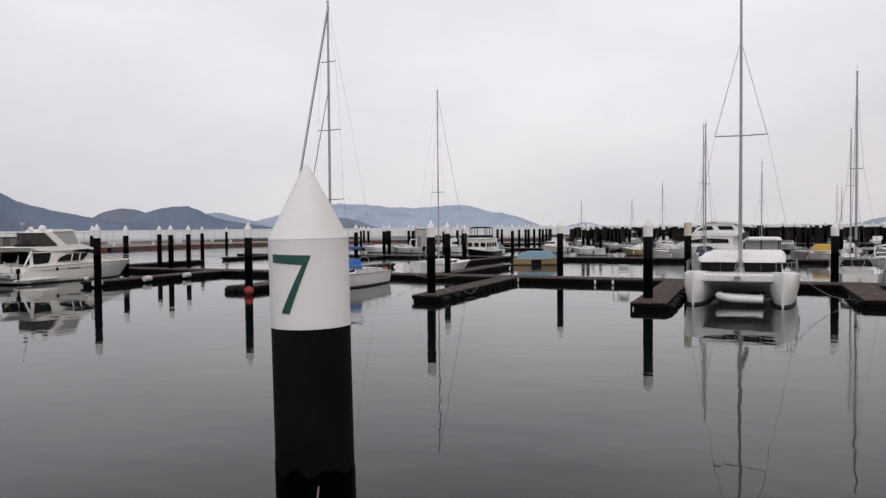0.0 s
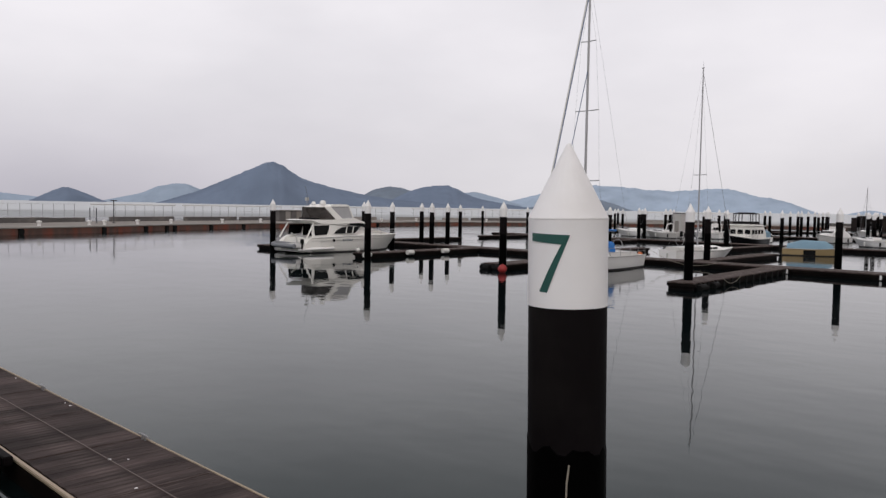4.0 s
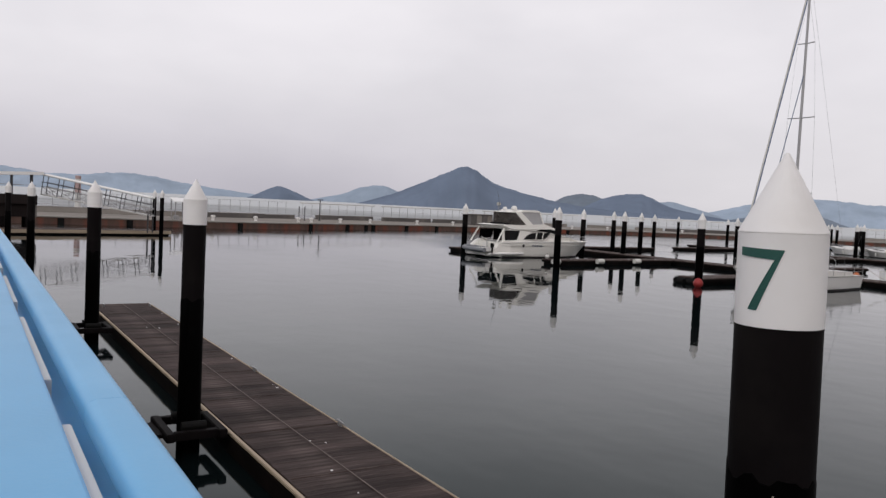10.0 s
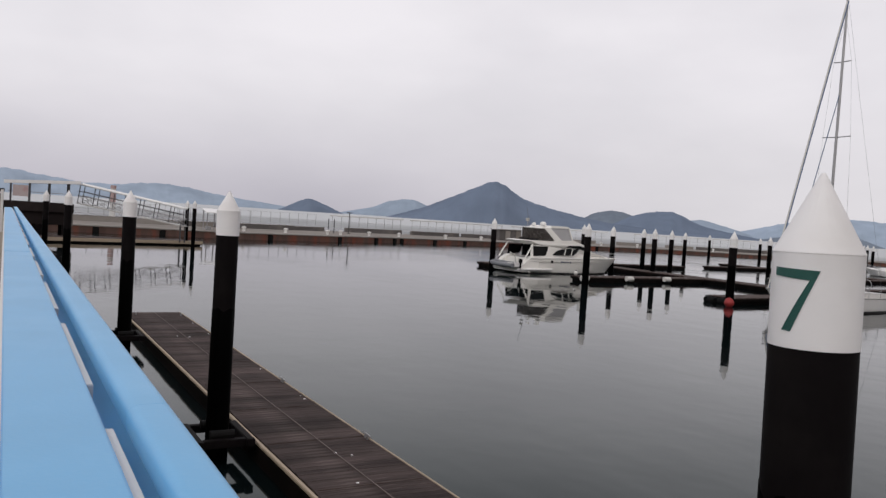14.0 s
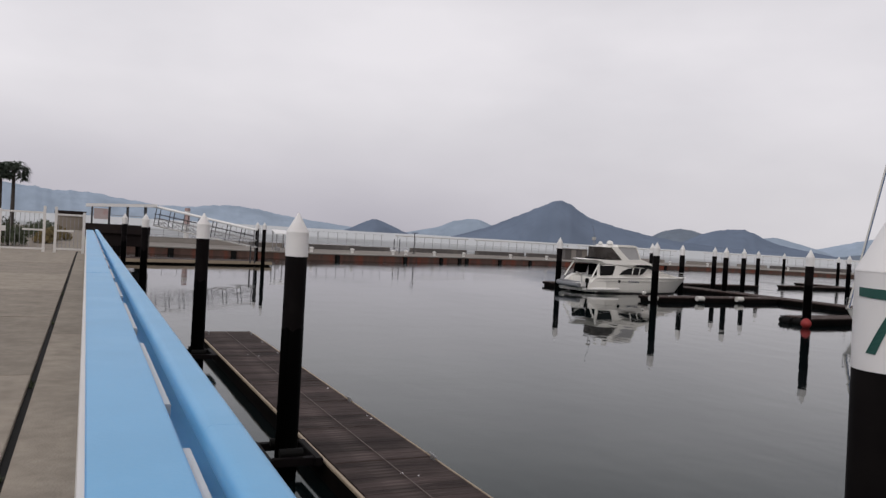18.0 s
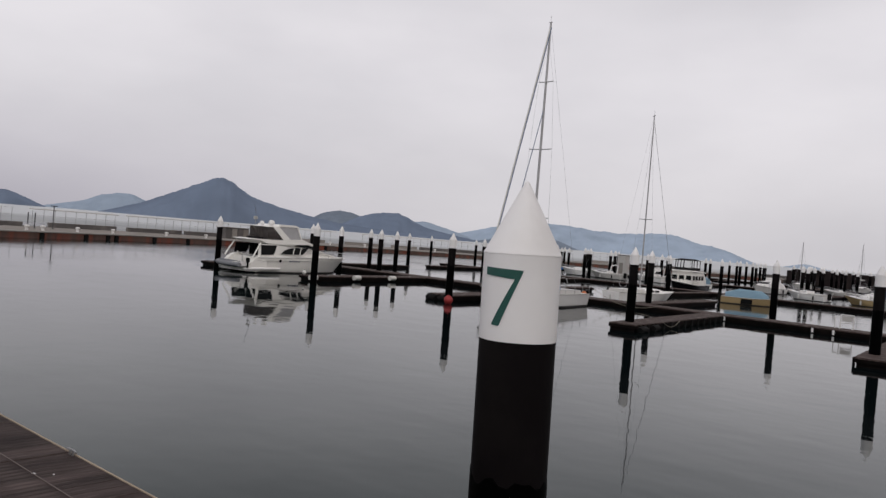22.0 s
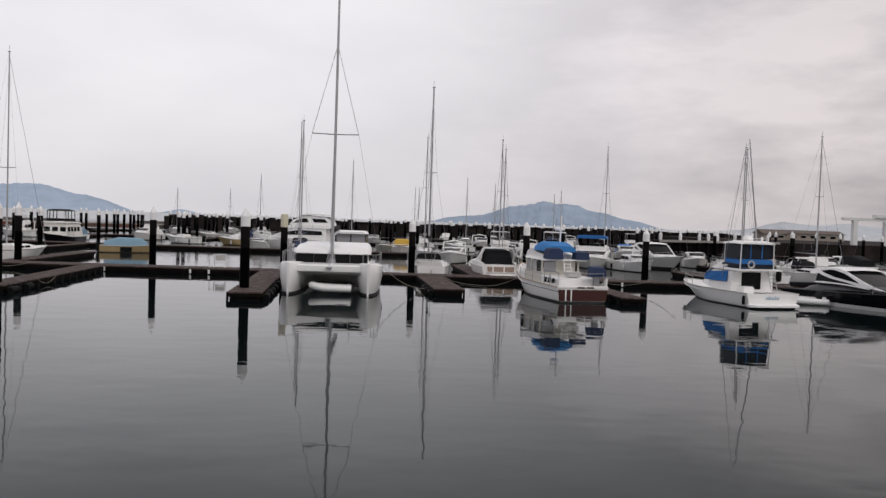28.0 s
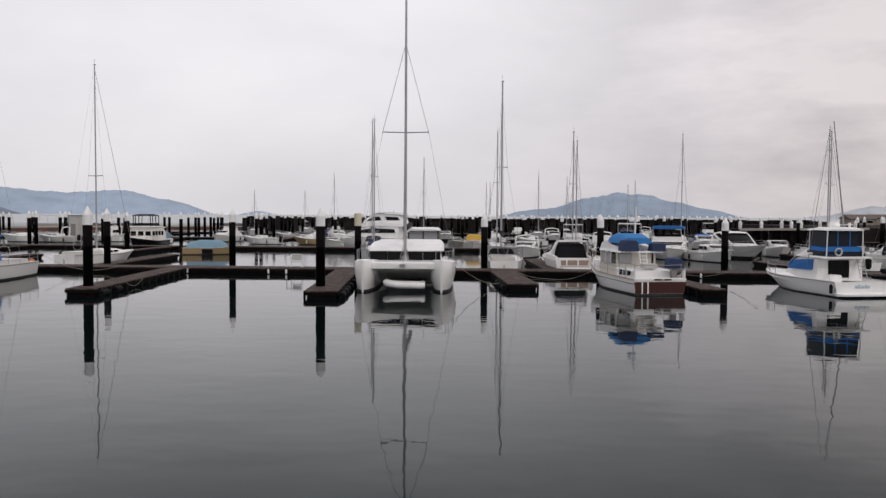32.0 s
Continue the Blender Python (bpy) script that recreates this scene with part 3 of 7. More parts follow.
# ends of the fingers, and along the main dock
for e, n in [(-46.2, 38.8), (-64.6, 53.7), (-33.9, 40.2), (-21.1, 41.2), (-8.75, 42.4), (-28.9, 59.4), (-19.5, 60.7)]:
    place_pile(e, n)
for e, n, top in [(0.2, 58.9, 4.35), (8.8, 58.9, 4.35), (17.9, 58.9, 4.2), (-60.1, 53.7, None), (-58.3, 57.6, None), (-67, 64.5, None), (-63.5, 65.3, None)]:
    place_pile(e, n, top)
CREAM = mat("cream_pile_cap", (0.62, 0.58, 0.44), 0.6, vary=0.08, scale=4)
pile_flat = make_pile("flat_topped_pile", CREAM, True, "black mooring pile with a flat cream cap")
pile_flat.matrix_world = pose(-9.3, 58.8, -0.2)
# back rows
rnd = random.Random(5)
for n, e0, e1, step in ((82, -78, -30, 13.2), (117.5, -104, 60, 11.6), (141, -100, 70, 12.0), (146, -104, -74, 6.0), (178, -60, 80, 9.0)):
    e = e0
    while e < e1:
        place_pile(e + rnd.uniform(-0.8, 0.8), n + rnd.uniform(-1.2, 1.2), 4.45 + rnd.uniform(-0.1, 0.1))
        e += step
# the close-set piles of the far docks: bearing from the gate, distance out
for k, a in enumerate((22.32, 22.01, 21.26, 20.76, 20.29, 19.68, 19.28, 19.06, 18.8, 18.5, 16.18, 15.77, 14.96, 14.16, 13.65, 12.95, 30.57, 30.18, 32.03, 28.77, 28.47, 25.24)):
    n = (148, 152, 126, 156, 150, 158, 154, 149, 161, 152, 120, 150, 134, 150, 160, 155, 104, 112, 150, 121, 124, 125)[k]
    place_pile(-n * math.tan(radians(a)), n, 4.45 + rnd.uniform(-0.1, 0.1))

# ---------------------------------------------------------------- docks


def dock(name, e0, e1, n0, n1, top=0.42, label="dark floating dock with worn boards", group="floating docks", ribs=0, turn=0.0):
    """A floating dock; turn swings it about the middle of its near end."""
    c = Matrix.Translation(((e0 + e1) / 2, n0, 0)) @ Matrix.Rotation(radians(turn), 4, "Z") @ Matrix.Translation((0, (n1 - n0) / 2, 0))
    d = thing(name, c, label, "dock", group)
    w, l = (e1 - e0) / 2, (n1 - n0) / 2
    part("deck", box(BM(), -w, w, -l, l, top - 0.07, top, 0.015), DECK_FAR, d, "worn brown boards")
    bm = BM()
    box(bm, -w + 0.12, w - 0.12, -l + 0.12, l - 0.12, -0.4, top - 0.2)
    part("float", bm, DOCK_SIDE, d)
    bm = BM()
    for sx in (-1, 1):
        box(bm, sx * (w - 0.05) - 0.06, sx * (w - 0.05) + 0.06, -l, l, top - 0.24, top - 0.075)
    for sy in (-1, 1):
        box(bm, -w + 0.02, w - 0.02, sy * (l - 0.05) - 0.06, sy * (l - 0.05) + 0.06, top - 0.24, top - 0.075)
    part("waler", bm, DOCK_SIDE, d)
    if ribs:
        k = 0
        y = -l + 0.5
        me = None
        while y < l - 0.3:
            for sx in (-1, 1):
                if me is None:
                    r = part("fender_block", box(BM(), -0.05, 0.05, -0.11, 0.11, -0.02, top - 0.04, 0.015), RUBBER, d)
                    me = r.data
                else:
                    r = new("fender_block", me)
                    r.parent = d
                r.location = (sx * (w + 0.04), y, 0)
            y += ribs
    return d


def cleat(e, n, z, rot=0):
    c = thing("dock_cleat", pose(e, n, z, 0, 0, rot), "small grey metal cleat on the dock", "cleat", "dock cleats")
    part("horn", tube(BM(), [(-0.16, 0, 0.07), (-0.1, 0, 0.085), (0.1, 0, 0.085), (0.16, 0, 0.07)], 0.018, 6), STEEL, c)
    for x in (-0.05, 0.05):
        part("foot", tube(BM(), [(x, 0, 0), (x, 0, 0.085)], 0.018, 6), STEEL, c)


def ball_fender(e, n, z, material=None, r=0.3, name="fender", label="round white fender hung on the dock edge"):
    f = thing(name, pose(e, n, z), label, "fender", "fenders")
    part("body", lathe(BM(), [(0.03, -r), (r * 0.6, -r * 0.8), (r * 0.95, -r * 0.3), (r, 0), (r * 0.95, r * 0.3), (r * 0.6, r * 0.8), (r * 0.2, r * 1.02)], 12), material or FENDER_WHITE, f, smooth=True)
    part("eye", tube(BM(), [(0, 0, r), (0, 0, r * 1.3)], 0.05, 6), RUBBER, f)


# near dock with separate boards
ND0, ND1, NN0, NN1, NZ = -29.2, -5.42, 4.01, 5.87, 0.34
near = thing("boarded_dock", pose(0, 0, 0), "floating dock of dark weathered cross boards beside the quay", "dock")
bm = BM()
box(bm, ND0 + 0.1, ND1 - 0.1, NN0 + 0.12, NN1 - 0.12, -0.4, NZ - 0.1)
part("float", bm, DOCK_SIDE, near)
bm = BM()
box(bm, ND0 + 0.9, ND1 - 0.02, NN0 - 0.085, NN0 + 0.1, -0.1, NZ - 0.045)
box(bm, ND0 + 0.02, ND1 - 0.02, NN1 - 0.1, NN1 - 0.02, 0.05, NZ - 0.045)
box(bm, ND0 + 0.02, ND0 + 0.1, NN0 + 0.1, NN1 - 0.1, 0.1, NZ - 0.045)
part("waler", bm, DOCK_SIDE, near)
part("rub_strip", box(BM(), ND0 + 0.9, ND1, NN0 - 0.085, NN0 - 0.01, NZ - 0.042, NZ + 0.012, 0.012), RUB_WOOD, near, "pale wooden rub strip")
part("edge_strip", box(BM(), ND0, ND1, NN1 - 0.03, NN1 + 0.005, NZ - 0.04, NZ + 0.012, 0.006), RUB_WOOD, near)
bm = BM()
box(bm, ND0 + 0.1, ND1 - 0.1, 4.958, 4.98, NZ + 0.002, NZ + 0.01)
part("seam_strip", bm, SEAM, near, "pale worn seam strip")
rs = random.Random(31)
e = ND0 + 2.4
while e < ND1 - 0.5:
    part("section_strip", box(BM(), e - 0.012, e + 0.012, NN0 + 0.06, NN1 - 0.06, NZ + 0.004, NZ + 0.01), DECK_FAR, near, "worn strip between two deck sections")
    e += 2.4 + rs.uniform(-0.1, 0.1)
for k in range(16):
    e, n = rs.uniform(ND0 + 0.5, ND1 - 0.4), rs.choice((rs.uniform(NN0 + 0.15, NN1 - 0.15), NN1 - 0.12))
    r = rs.uniform(0.012, 0.03)
    part("dropping", lathe(BM(), [(r, 0.0), (r * 0.8, 0.006), (r * 0.1, 0.009)], 7, (e, n, NZ + 0.002)), PILE_WHITE, near, "small white bird dropping")


# the main dock and its fingers
dock("floating_dock", -82, 50, 56.0, 58.4, 0.42, "long black floating dock with a worn brown deck")
# near end of each finger: from, to, out from the quay, spacing of its fender blocks
FING = [(-65.0, -63.2, 41.0, 0), (-50.6, -48.8, 41.0, 0), (-36.6, -34.6, 41.4, 0), (-21.5, -19.9, 39.6, 1.25), (-9.05, -7.3, 39.8, 1.3), (1.5, 3.3, 45.4, 1.3), (11.9, 13.3, 43.2, 1.4), (24.6, 26.0, 51.5, 0)]
for e0, e1, n0, ribs in FING:
    dock("dock_finger", e0, e1, n0, 55.8 + 0.1, 0.42, "narrow black dock finger with a worn brown deck", "dock fingers", ribs, 5.0)
for e0, n1 in [(-70, 74), (-42.5, 73), (-29.8, 74.5), (4.6, 72), (13.5, 72), (25, 72)]:
    dock("dock_finger", e0, e0 + 1.5, 58.5, n1, 0.42, "narrow black dock finger with a worn brown deck", "dock fingers", 0, 3.0)
for n, e0, e1 in ((92, -80, 60), (128, -92, 70), (166, -86, 80)):
    dock("far_floating_dock", e0, e1, n, n + 2.5, 0.45, "long dark floating dock across the basin")
    e = e0 + 7
    k = 0
    while e < e1 - 4:
        if n == 92 and -36 < e < 6:
            e += 17.5
            k += 1
            continue
        dock("far_dock_finger", e, e + 1.3, n - 13 if k % 2 else n - 11, n - 0.1, 0.42, "dark dock finger in the back rows", "far dock fingers")
        e += 17.5
        k += 1


def roll_fender(x, n, ang, r=0.2, L=1.0):
    f = thing("roll_fender", Matrix.Translation((x, n, 0.16)) @ Matrix.Rotation(ang, 4, "Z"), "fat black rubber roll hung along the dock edge", "fender", "roll fenders")
    part("roll", tube(BM(), [(0, -L / 2, -0.03), (0, -L / 2 + 0.08, 0), (0, L / 2 - 0.08, 0), (0, L / 2, -0.04)], r, 10), RUBBER, f, smooth=True)
    for y in (-L * 0.3, L * 0.3):
        part("strap", tube(BM(), [(0, y, r * 0.9), (-0.15, y, 0.25)], 0.03, 5), DOCK_SIDE, f)


for (e0, e1, n0), side, spots in (((-9.05, -7.3, 39.8), 1, (0.8, 2.3, 3.9, 5.6, 8.0)), ((1.5, 3.3, 45.4), -1, (0.6, 1.9, 3.4)), ((-21.5, -19.9, 39.6), 1, (0.7, 2.6))):
    for q in spots:
        a = radians(5.0)
        x = (e0 + e1) / 2 - math.sin(a) * q + math.cos(a) * side * ((e1 - e0) / 2 + 0.14)
        roll_fender(x, n0 + math.cos(a) * q + math.sin(a) * side * 0.9, a, rnd.uniform(0.17, 0.23), rnd.uniform(0.7, 1.1))
for k in range(4):
    n = 42.2 + 3.6 * k
    cleat(-49.3 - 0.0875 * (n - 41), n + 0.8, 0.42, 90)
for n in (40.75, 45.9, 50.6):
    f = thing("drum_fender", pose(-48.6 - 0.0875 * (n - 41), n, 0.34, 0, 0, 5), "fat white drum fender hung along the dock edge", "fender", "drum fenders")
    part("drum", tube(BM(), [(0, -0.36, 0), (0, -0.31, 0), (0, 0.31, 0), (0, 0.36, 0)], 0.21, 12), FENDER_WHITE, f, smooth=True)
    for y in (-0.3, 0.3):
        part("strap", tube(BM(), [(0, y, 0.2), (-0.2, y, 0.12)], 0.02, 5), DOCK_SIDE, f)
ball_fender(-50.4, 41.3, 0.6, r=0.18, label="round white fender lying on the dock")
for x, n, a in ((-36.55, 41.3, 0.3), (-36.1, 41.15, 1.5), (-35.3, 41.25, 1.6), (-36.8, 42.1, 0.1)):
    roll_fender(x, n, a, rnd.uniform(0.2, 0.26), rnd.uniform(0.5, 0.8))
ball_fender(-33.54, 39.77, 0.26, RED, 0.31, "red_buoy", "round red mooring buoy beside the dock tip")
ball_fender(-33.5, 57.0, 0.66, ORANGE, 0.25, "orange_buoy", "orange buoy lying on the dock")
for e in (-21.3, -15.35, -14.05, 15.4):
    mk = thing("berth_marker", pose(e, 55.97, 0.06), "small white marker plate on the dock face", "marker", "berth markers")
    part("plate", box(BM(), -0.07, 0.07, -0.03, 0.0, 0.0, 0.3, 0.008), PILE_WHITE, mk)
    part("backing", box(BM(), -0.09, 0.09, 0.0, 0.04, 0.02, 0.28), DOCK_SIDE, mk)
for e, n in [(-28.3, 5.72), (-22.3, 5.79), (-17.27, 5.8), (-12.55, 5.8), (-28.5, 4.27)]:
    cleat(e, n, NZ, 0)


def rope(pts, name="mooring_rope", r=0.015, label="slack pale mooring rope from boat to dock"):
    """A slack line: a sagging curve between two points."""
    (a, b), out = pts, []
    a, b = Vector(a), Vector(b)
    sag = 0.12 * (b - a).length
    for i in range(9):
        t = i / 8
        p = a.lerp(b, t)
        p.z -= sag * 4 * t * (1 - t)
        p.z = max(p.z, 0.05)
        out.append(p)
    tagged(part(name, tube(BM(), out, r, 5), ROPE), label, "rope", "mooring ropes")


def bracket(e, n):
    """A steel guide frame that ties the dock to a pile."""
    b = thing("pile_guide", pose(e, n, 0.32), "black steel guide frame round a pile at the dock", "pile guide", "pile guides")
    bm = BM()
    for s in (-1, 1):
        box(bm, -0.62, 0.62, s * 0.42 - 0.07, s * 0.42 + 0.07, 0, 0.14, 0.015)
        box(bm, s * 0.5 - 0.07, s * 0.5 + 0.07, -0.35, 0.35, 0.002, 0.138, 0.012)
    part("frame", bm, PILE_BLACK, b)
    for sx in (-1, 1):
        part("roller", tube(BM(), [(sx * 0.34, -0.2, 0.18), (sx * 0.34, 0.2, 0.18)], 0.07, 10), RUBBER, b)
    bm = BM()
    box(bm, -0.4, 0.4, -0.95, -0.49, 0.03, 0.09, 0.01)
    part("wing", bm, PILE_BLACK, b)


bracket(-13.32, 3.37)
bracket(-23.92, 3.28)

# ---------------------------------------------------------------- quay, parapet rail, gate
QZ = 2.75
q = part("quay", box(BM(), -104, 40, -60, 0.42, -3, QZ - 0.1), CONCRETE)
tagged(q, "pale concrete quay wall and its core", "quay", kind="structure")
RAIL_Z = 3.7
rail = thing("quay_rail", pose(0, -0.014, 0, 0, 0, -0.43), "wide sky-blue painted guard rail along the quay edge", "guard rail")
k = 0
e = -33.6
while e < 7:
    L = 8.2
    part("top_board", box(BM(), e, min(e + L, 7.8), 0.0, 0.242, RAIL_Z - 0.045, RAIL_Z, 0.008), BLUE, rail)
    e += L + 0.004


def rounded_bar(x0, x1, y0, y1, z0, z1, r, k=5):
    """A long bar with rounded edges along its length and square-cut ends."""
    ring = []
    for cy, cz, a0 in ((y1 - r, z1 - r, 0), (y0 + r, z1 - r, 90), (y0 + r, z0 + r, 180), (y1 - r, z0 + r, 270)):
        ring += [(cy + r * math.cos(radians(a0 + 90 * i / k)), cz + r * math.sin(radians(a0 + 90 * i / k))) for i in range(k + 1)]
    return loft(BM(), [[(x, y, z) for y, z in ring] for x in (x0, x1)])


for e0, e1 in ((-33.4, -26.5), (-26.5, -18.4), (-18.4, -10.35), (-10.35, -2.27), (-2.27, 7.8)):
    part("hand_bar", rounded_bar(e0 + 0.001, e1 - 0.001, 0.3, 0.418, RAIL_Z - 0.05, RAIL_Z + 0.04, 0.03), BLUE, rail, smooth=True, sharp=50)
part("gap_plate", box(BM(), -33.4, 7.8, 0.2, 0.36, RAIL_Z - 0.112, RAIL_Z - 0.104), BLUE, rail, "blue plate under the gap of the rail")
e = -33.6
while e < 8:
    bm = BM()
    box(bm, e, e + 0.09, 0.06, 0.36, QZ - 0.02, RAIL_Z - 0.114, 0.008)
    box(bm, e - 0.06, e + 0.15, 0.02, 0.4, QZ - 0.004, QZ + 0.015)
    part("post", bm, WHITE_STEEL, rail)
    e += 1.95
e = -33.6
while e < 6:
    part("stringer", box(BM(), e + 0.1, e + 1.5, 0.2435, 0.272, RAIL_Z - 0.1, RAIL_Z - 0.028, 0.003), WHITE_STEEL, rail, "pale steel stringer between the boards")
    e += 1.95
part("skirt", box(BM(), -33.5, 7.8, -0.012, 0.004, RAIL_Z - 0.5, RAIL_Z - 0.006), WHITE_STEEL, rail, "pale side plate")

gate = thing("harbour_gate", pose(-34.2, 0, QZ), "white painted steel gate and fence across the quay", "gate")
for n in (-6.4, -4.3, -2.75, -1.25, -0.85, 0.15):
    h = 1.78 if n in (-1.25, -0.85) else 1.6
    part("post", box(BM(), -0.05, 0.05, n - 0.05, n + 0.05, -0.02, h, 0.01), WHITE_STEEL, gate)
for a, b, z in ((-6.4, -1.25, 1.52), (-6.4, -1.25, 0.12), (-0.85, 0.15, 1.48), (-0.85, 0.15, 0.14), (-0.85, -0.2, 0.85), (-2.0, -1.3, 0.85)):
    part("bar", box(BM(), -0.03, 0.03, a, b, z - 0.035, z + 0.035, 0.008), WHITE_STEEL, gate)
for a in [(-6.4 + 0.16 * i) for i in range(1, 32)] + [-0.75 + 0.14 * i for i in range(6)]:
    part("baluster", box(BM(), -0.01, 0.01, a - 0.008, a + 0.008, 0.15, 1.48), STEEL, gate)
part("sign_plate", box(BM(), 0.04, 0.06, -3.05, -2.55, 0.75, 0.95), WHITE_STEEL, gate, "small blank white sign plate")

# ---------------------------------------------------------------- stone pier round the basin
PIER = [(-103, -22), (-102, 8), (-101.5, 28), (-106, 42), (-112.5, 56), (-117.5, 73), (-122.5, 98), (-124.5, 127), (-114, 158), (-101, 184), (-78, 208), (-65, 207.6)]


def run(bm, path, off, wid, z0, z1):
    """A wall along a line of points, its face set back by off, wid thick."""
    rings = []
    m = len(path)
    for i, (x, y) in enumerate(path):
        a, b = path[max(i - 1, 0)], path[min(i + 1, m - 1)]
        d = Vector((b[0] - a[0], b[1] - a[1], 0)).normalized()
        nrm = Vector((-d.y, d.x, 0))
        p = Vector((x, y, 0))
        f, g = p + nrm * off, p + nrm * (off + wid)
        rings.append([(f.x, f.y, z0), (f.x, f.y, z1), (g.x, g.y, z1), (g.x, g.y, z0)])
    return loft(bm, rings)


tagged(part("pier", run(BM(), PIER, 0.15, 20, -3, 0.9), WALL), "low stone pier closing the basin", "pier", kind="structure")
tagged(part("pier_tide_face", run(BM(), PIER, 0, 0.146, -3, 0.78), WALL_RUST), "rust-brown tide-stained face of the pier", "pier", kind="structure")
tagged(part("pier_ledge", run(BM(), PIER, -0.1, 1.2, 0.784, 0.93), WALL_GREY), "worn grey-brown concrete ledge along the pier", "pier", kind="structure")


def pier_at(d):
    """The point on the pier line at a distance from its start, and the way it runs there."""
    for (a, b), (c, e2) in zip(PIER, PIER[1:]):
        L = math.hypot(c - a, e2 - b)
        if d <= L:
            return Vector((a + (c - a) * d / L, b + (e2 - b) * d / L, 0)), math.atan2(e2 - b, c - a)
        d -= L
    return Vector((*PIER[-1], 0)), 0.0


def pier_bearing(a, back=0.0, z=0.0):
    """A pose on the pier at a bearing from the quay, back metres behind the pier's face, along the way the pier runs there."""
    sx, sy = -math.sin(radians(a)), math.cos(radians(a))
    for (a0, b0), (a1, b1) in zip(PIER, PIER[1:]):
        dx, dy = a1 - a0, b1 - b0
        det = dx * sy - dy * sx
        t = (b0 * sx - a0 * sy) / det
        if 0 <= t <= 1:
            return Matrix.Translation((a0 + dx * t + back * sx, b0 + dy * t + back * sy, z)) @ Matrix.Rotation(math.atan2(dy, dx), 4, "Z")


d = 20.0
while d < 262:
    L = rnd.uniform(5, 14)
    p, ang = pier_at(d + L / 2)
    w = thing("parapet_block", Matrix.Translation(p) @ Matrix.Rotation(ang, 4, "Z") @ Matrix.Translation((0, 17.5, 0.9)), "grey weathered concrete parapet on the pier", "parapet", "pier parapets")
    hh = rnd.uniform(0.58, 0.72)
    part("wall", box(BM(), -L / 2, L / 2, 0, 0.5, 0.0, hh, 0.02), PARAPET if rnd.random() < 0.65 else WALL_GREY, w)
    part("coping", box(BM(), -L / 2, L / 2, -0.04, 0.54, hh + 0.004, hh + 0.07, 0.015), WALL_GREY, w)
    d += L + rnd.choice((0.03, 0.03, 0.9, 2.2))
for a in (74.6, 71.7, 68.74, 67.81, 65.75, 63.6, 60.2, 57.6, 49.0, 46.5, 41.4):
    k = thing("bollard", pier_bearing(a, 6.0, 0.9), "short white mooring bollard on the pier edge", "bollard", "pier bollards")
    part("post", lathe(BM(), [(0.26, 0), (0.2, 0.1), (0.2, 0.42)], 10), CAP_PALE, k)
    part("head", lathe(BM(), [(0.2, 0.42), (0.34, 0.48), (0.3, 0.64), (0.08, 0.7)], 10), CAP_PALE, k)
for a, h in ((68.7, 2.3), (68.3, 2.3), (76.2, 1.9), (75.8, 1.9)):
    k = thing("marker_post", pier_bearing(a, 15.0, 0.9), "dark slim steel post on the pier", "post", "pier posts")
    part("shaft", tube(BM(), [(0, 0, -0.02), (0, 0, h)], 0.075, 8), DARK_STEEL, k)
    part("base", box(BM(), -0.16, 0.16, -0.16, 0.16, -0.01, 0.05, 0.01), DARK_STEEL, k)
k = thing("lamp_post", pier_bearing(67.24, 15.0, 0.9), "slim dark lamp post with a flat head on the pier", "lamp post")
part("shaft", tube(BM(), [(0, 0, -0.02), (0, 0, 3.4)], 0.075, 8), DARK_STEEL, k)
part("head", box(BM(), -0.55, 0.55, -0.14, 0.14, 3.39, 3.52, 0.02), DARK_STEEL, k)
part("base", box(BM(), -0.2, 0.2, -0.2, 0.2, -0.01, 0.08, 0.01), DARK_STEEL, k)
# pale panelled store on the pier behind the motor yacht
k = thing("pier_store", pier_bearing(55.5, 13.0, 0.9), "low grey panelled store on the pier", "store")
part("body", box(BM(), -3.1, 3.1, 0, 2.4, -0.02, 2.1, 0.02), PARAPET, k)
for q, m2 in enumerate((PARAPET, WALL_GREY, PARAPET, WALL)):
    part("panel", box(BM(), -2.95 + 1.5 * q, -1.6 + 1.5 * q, -0.06, -0.004, 0.15, 1.95, 0.01), m2, k)
part("roof", box(BM(), -3.3, 3.3, -0.25, 2.6, 2.104, 2.2, 0.02), WALL_GREY, k)
for i in range(1, len(PIER) - 2):
    (a, b), (c, d) = PIER[i], PIER[i + 1]
    L = math.hypot(c - a, d - b)
    ang = math.atan2(d - b, c - a)
    hh = 2.1
    f = thing("pier_railing", Matrix.Translation((a, b, 0)) @ Matrix.Rotation(ang, 4, "Z") @ Matrix.Translation((0, 18.3, 1.6)), "thin steel railing on the pier parapet", "railing", "pier railings")
    part("top_rail", tube(BM(), [(0, 0, hh), (L, 0, hh)], 0.014 if i < 4 else 0.1, 6), STEEL if i < 4 else WHITE_STEEL, f)
    part("mid_rail", tube(BM(), [(0, 0, hh * 0.5), (L, 0, hh * 0.5)], 0.014, 5), STEEL, f)
    me = None
    x = 0.6
    while x < L:
        if me is None:
            o = part("post", tube(BM(), [(0, 0, -0.66), (0, 0, hh)], 0.036, 6), STEEL, f)
            me = o.data
        else:
            o = new("post", me)
            o.parent = f
        o.location = (x, 0, 0)
        x += 2.05
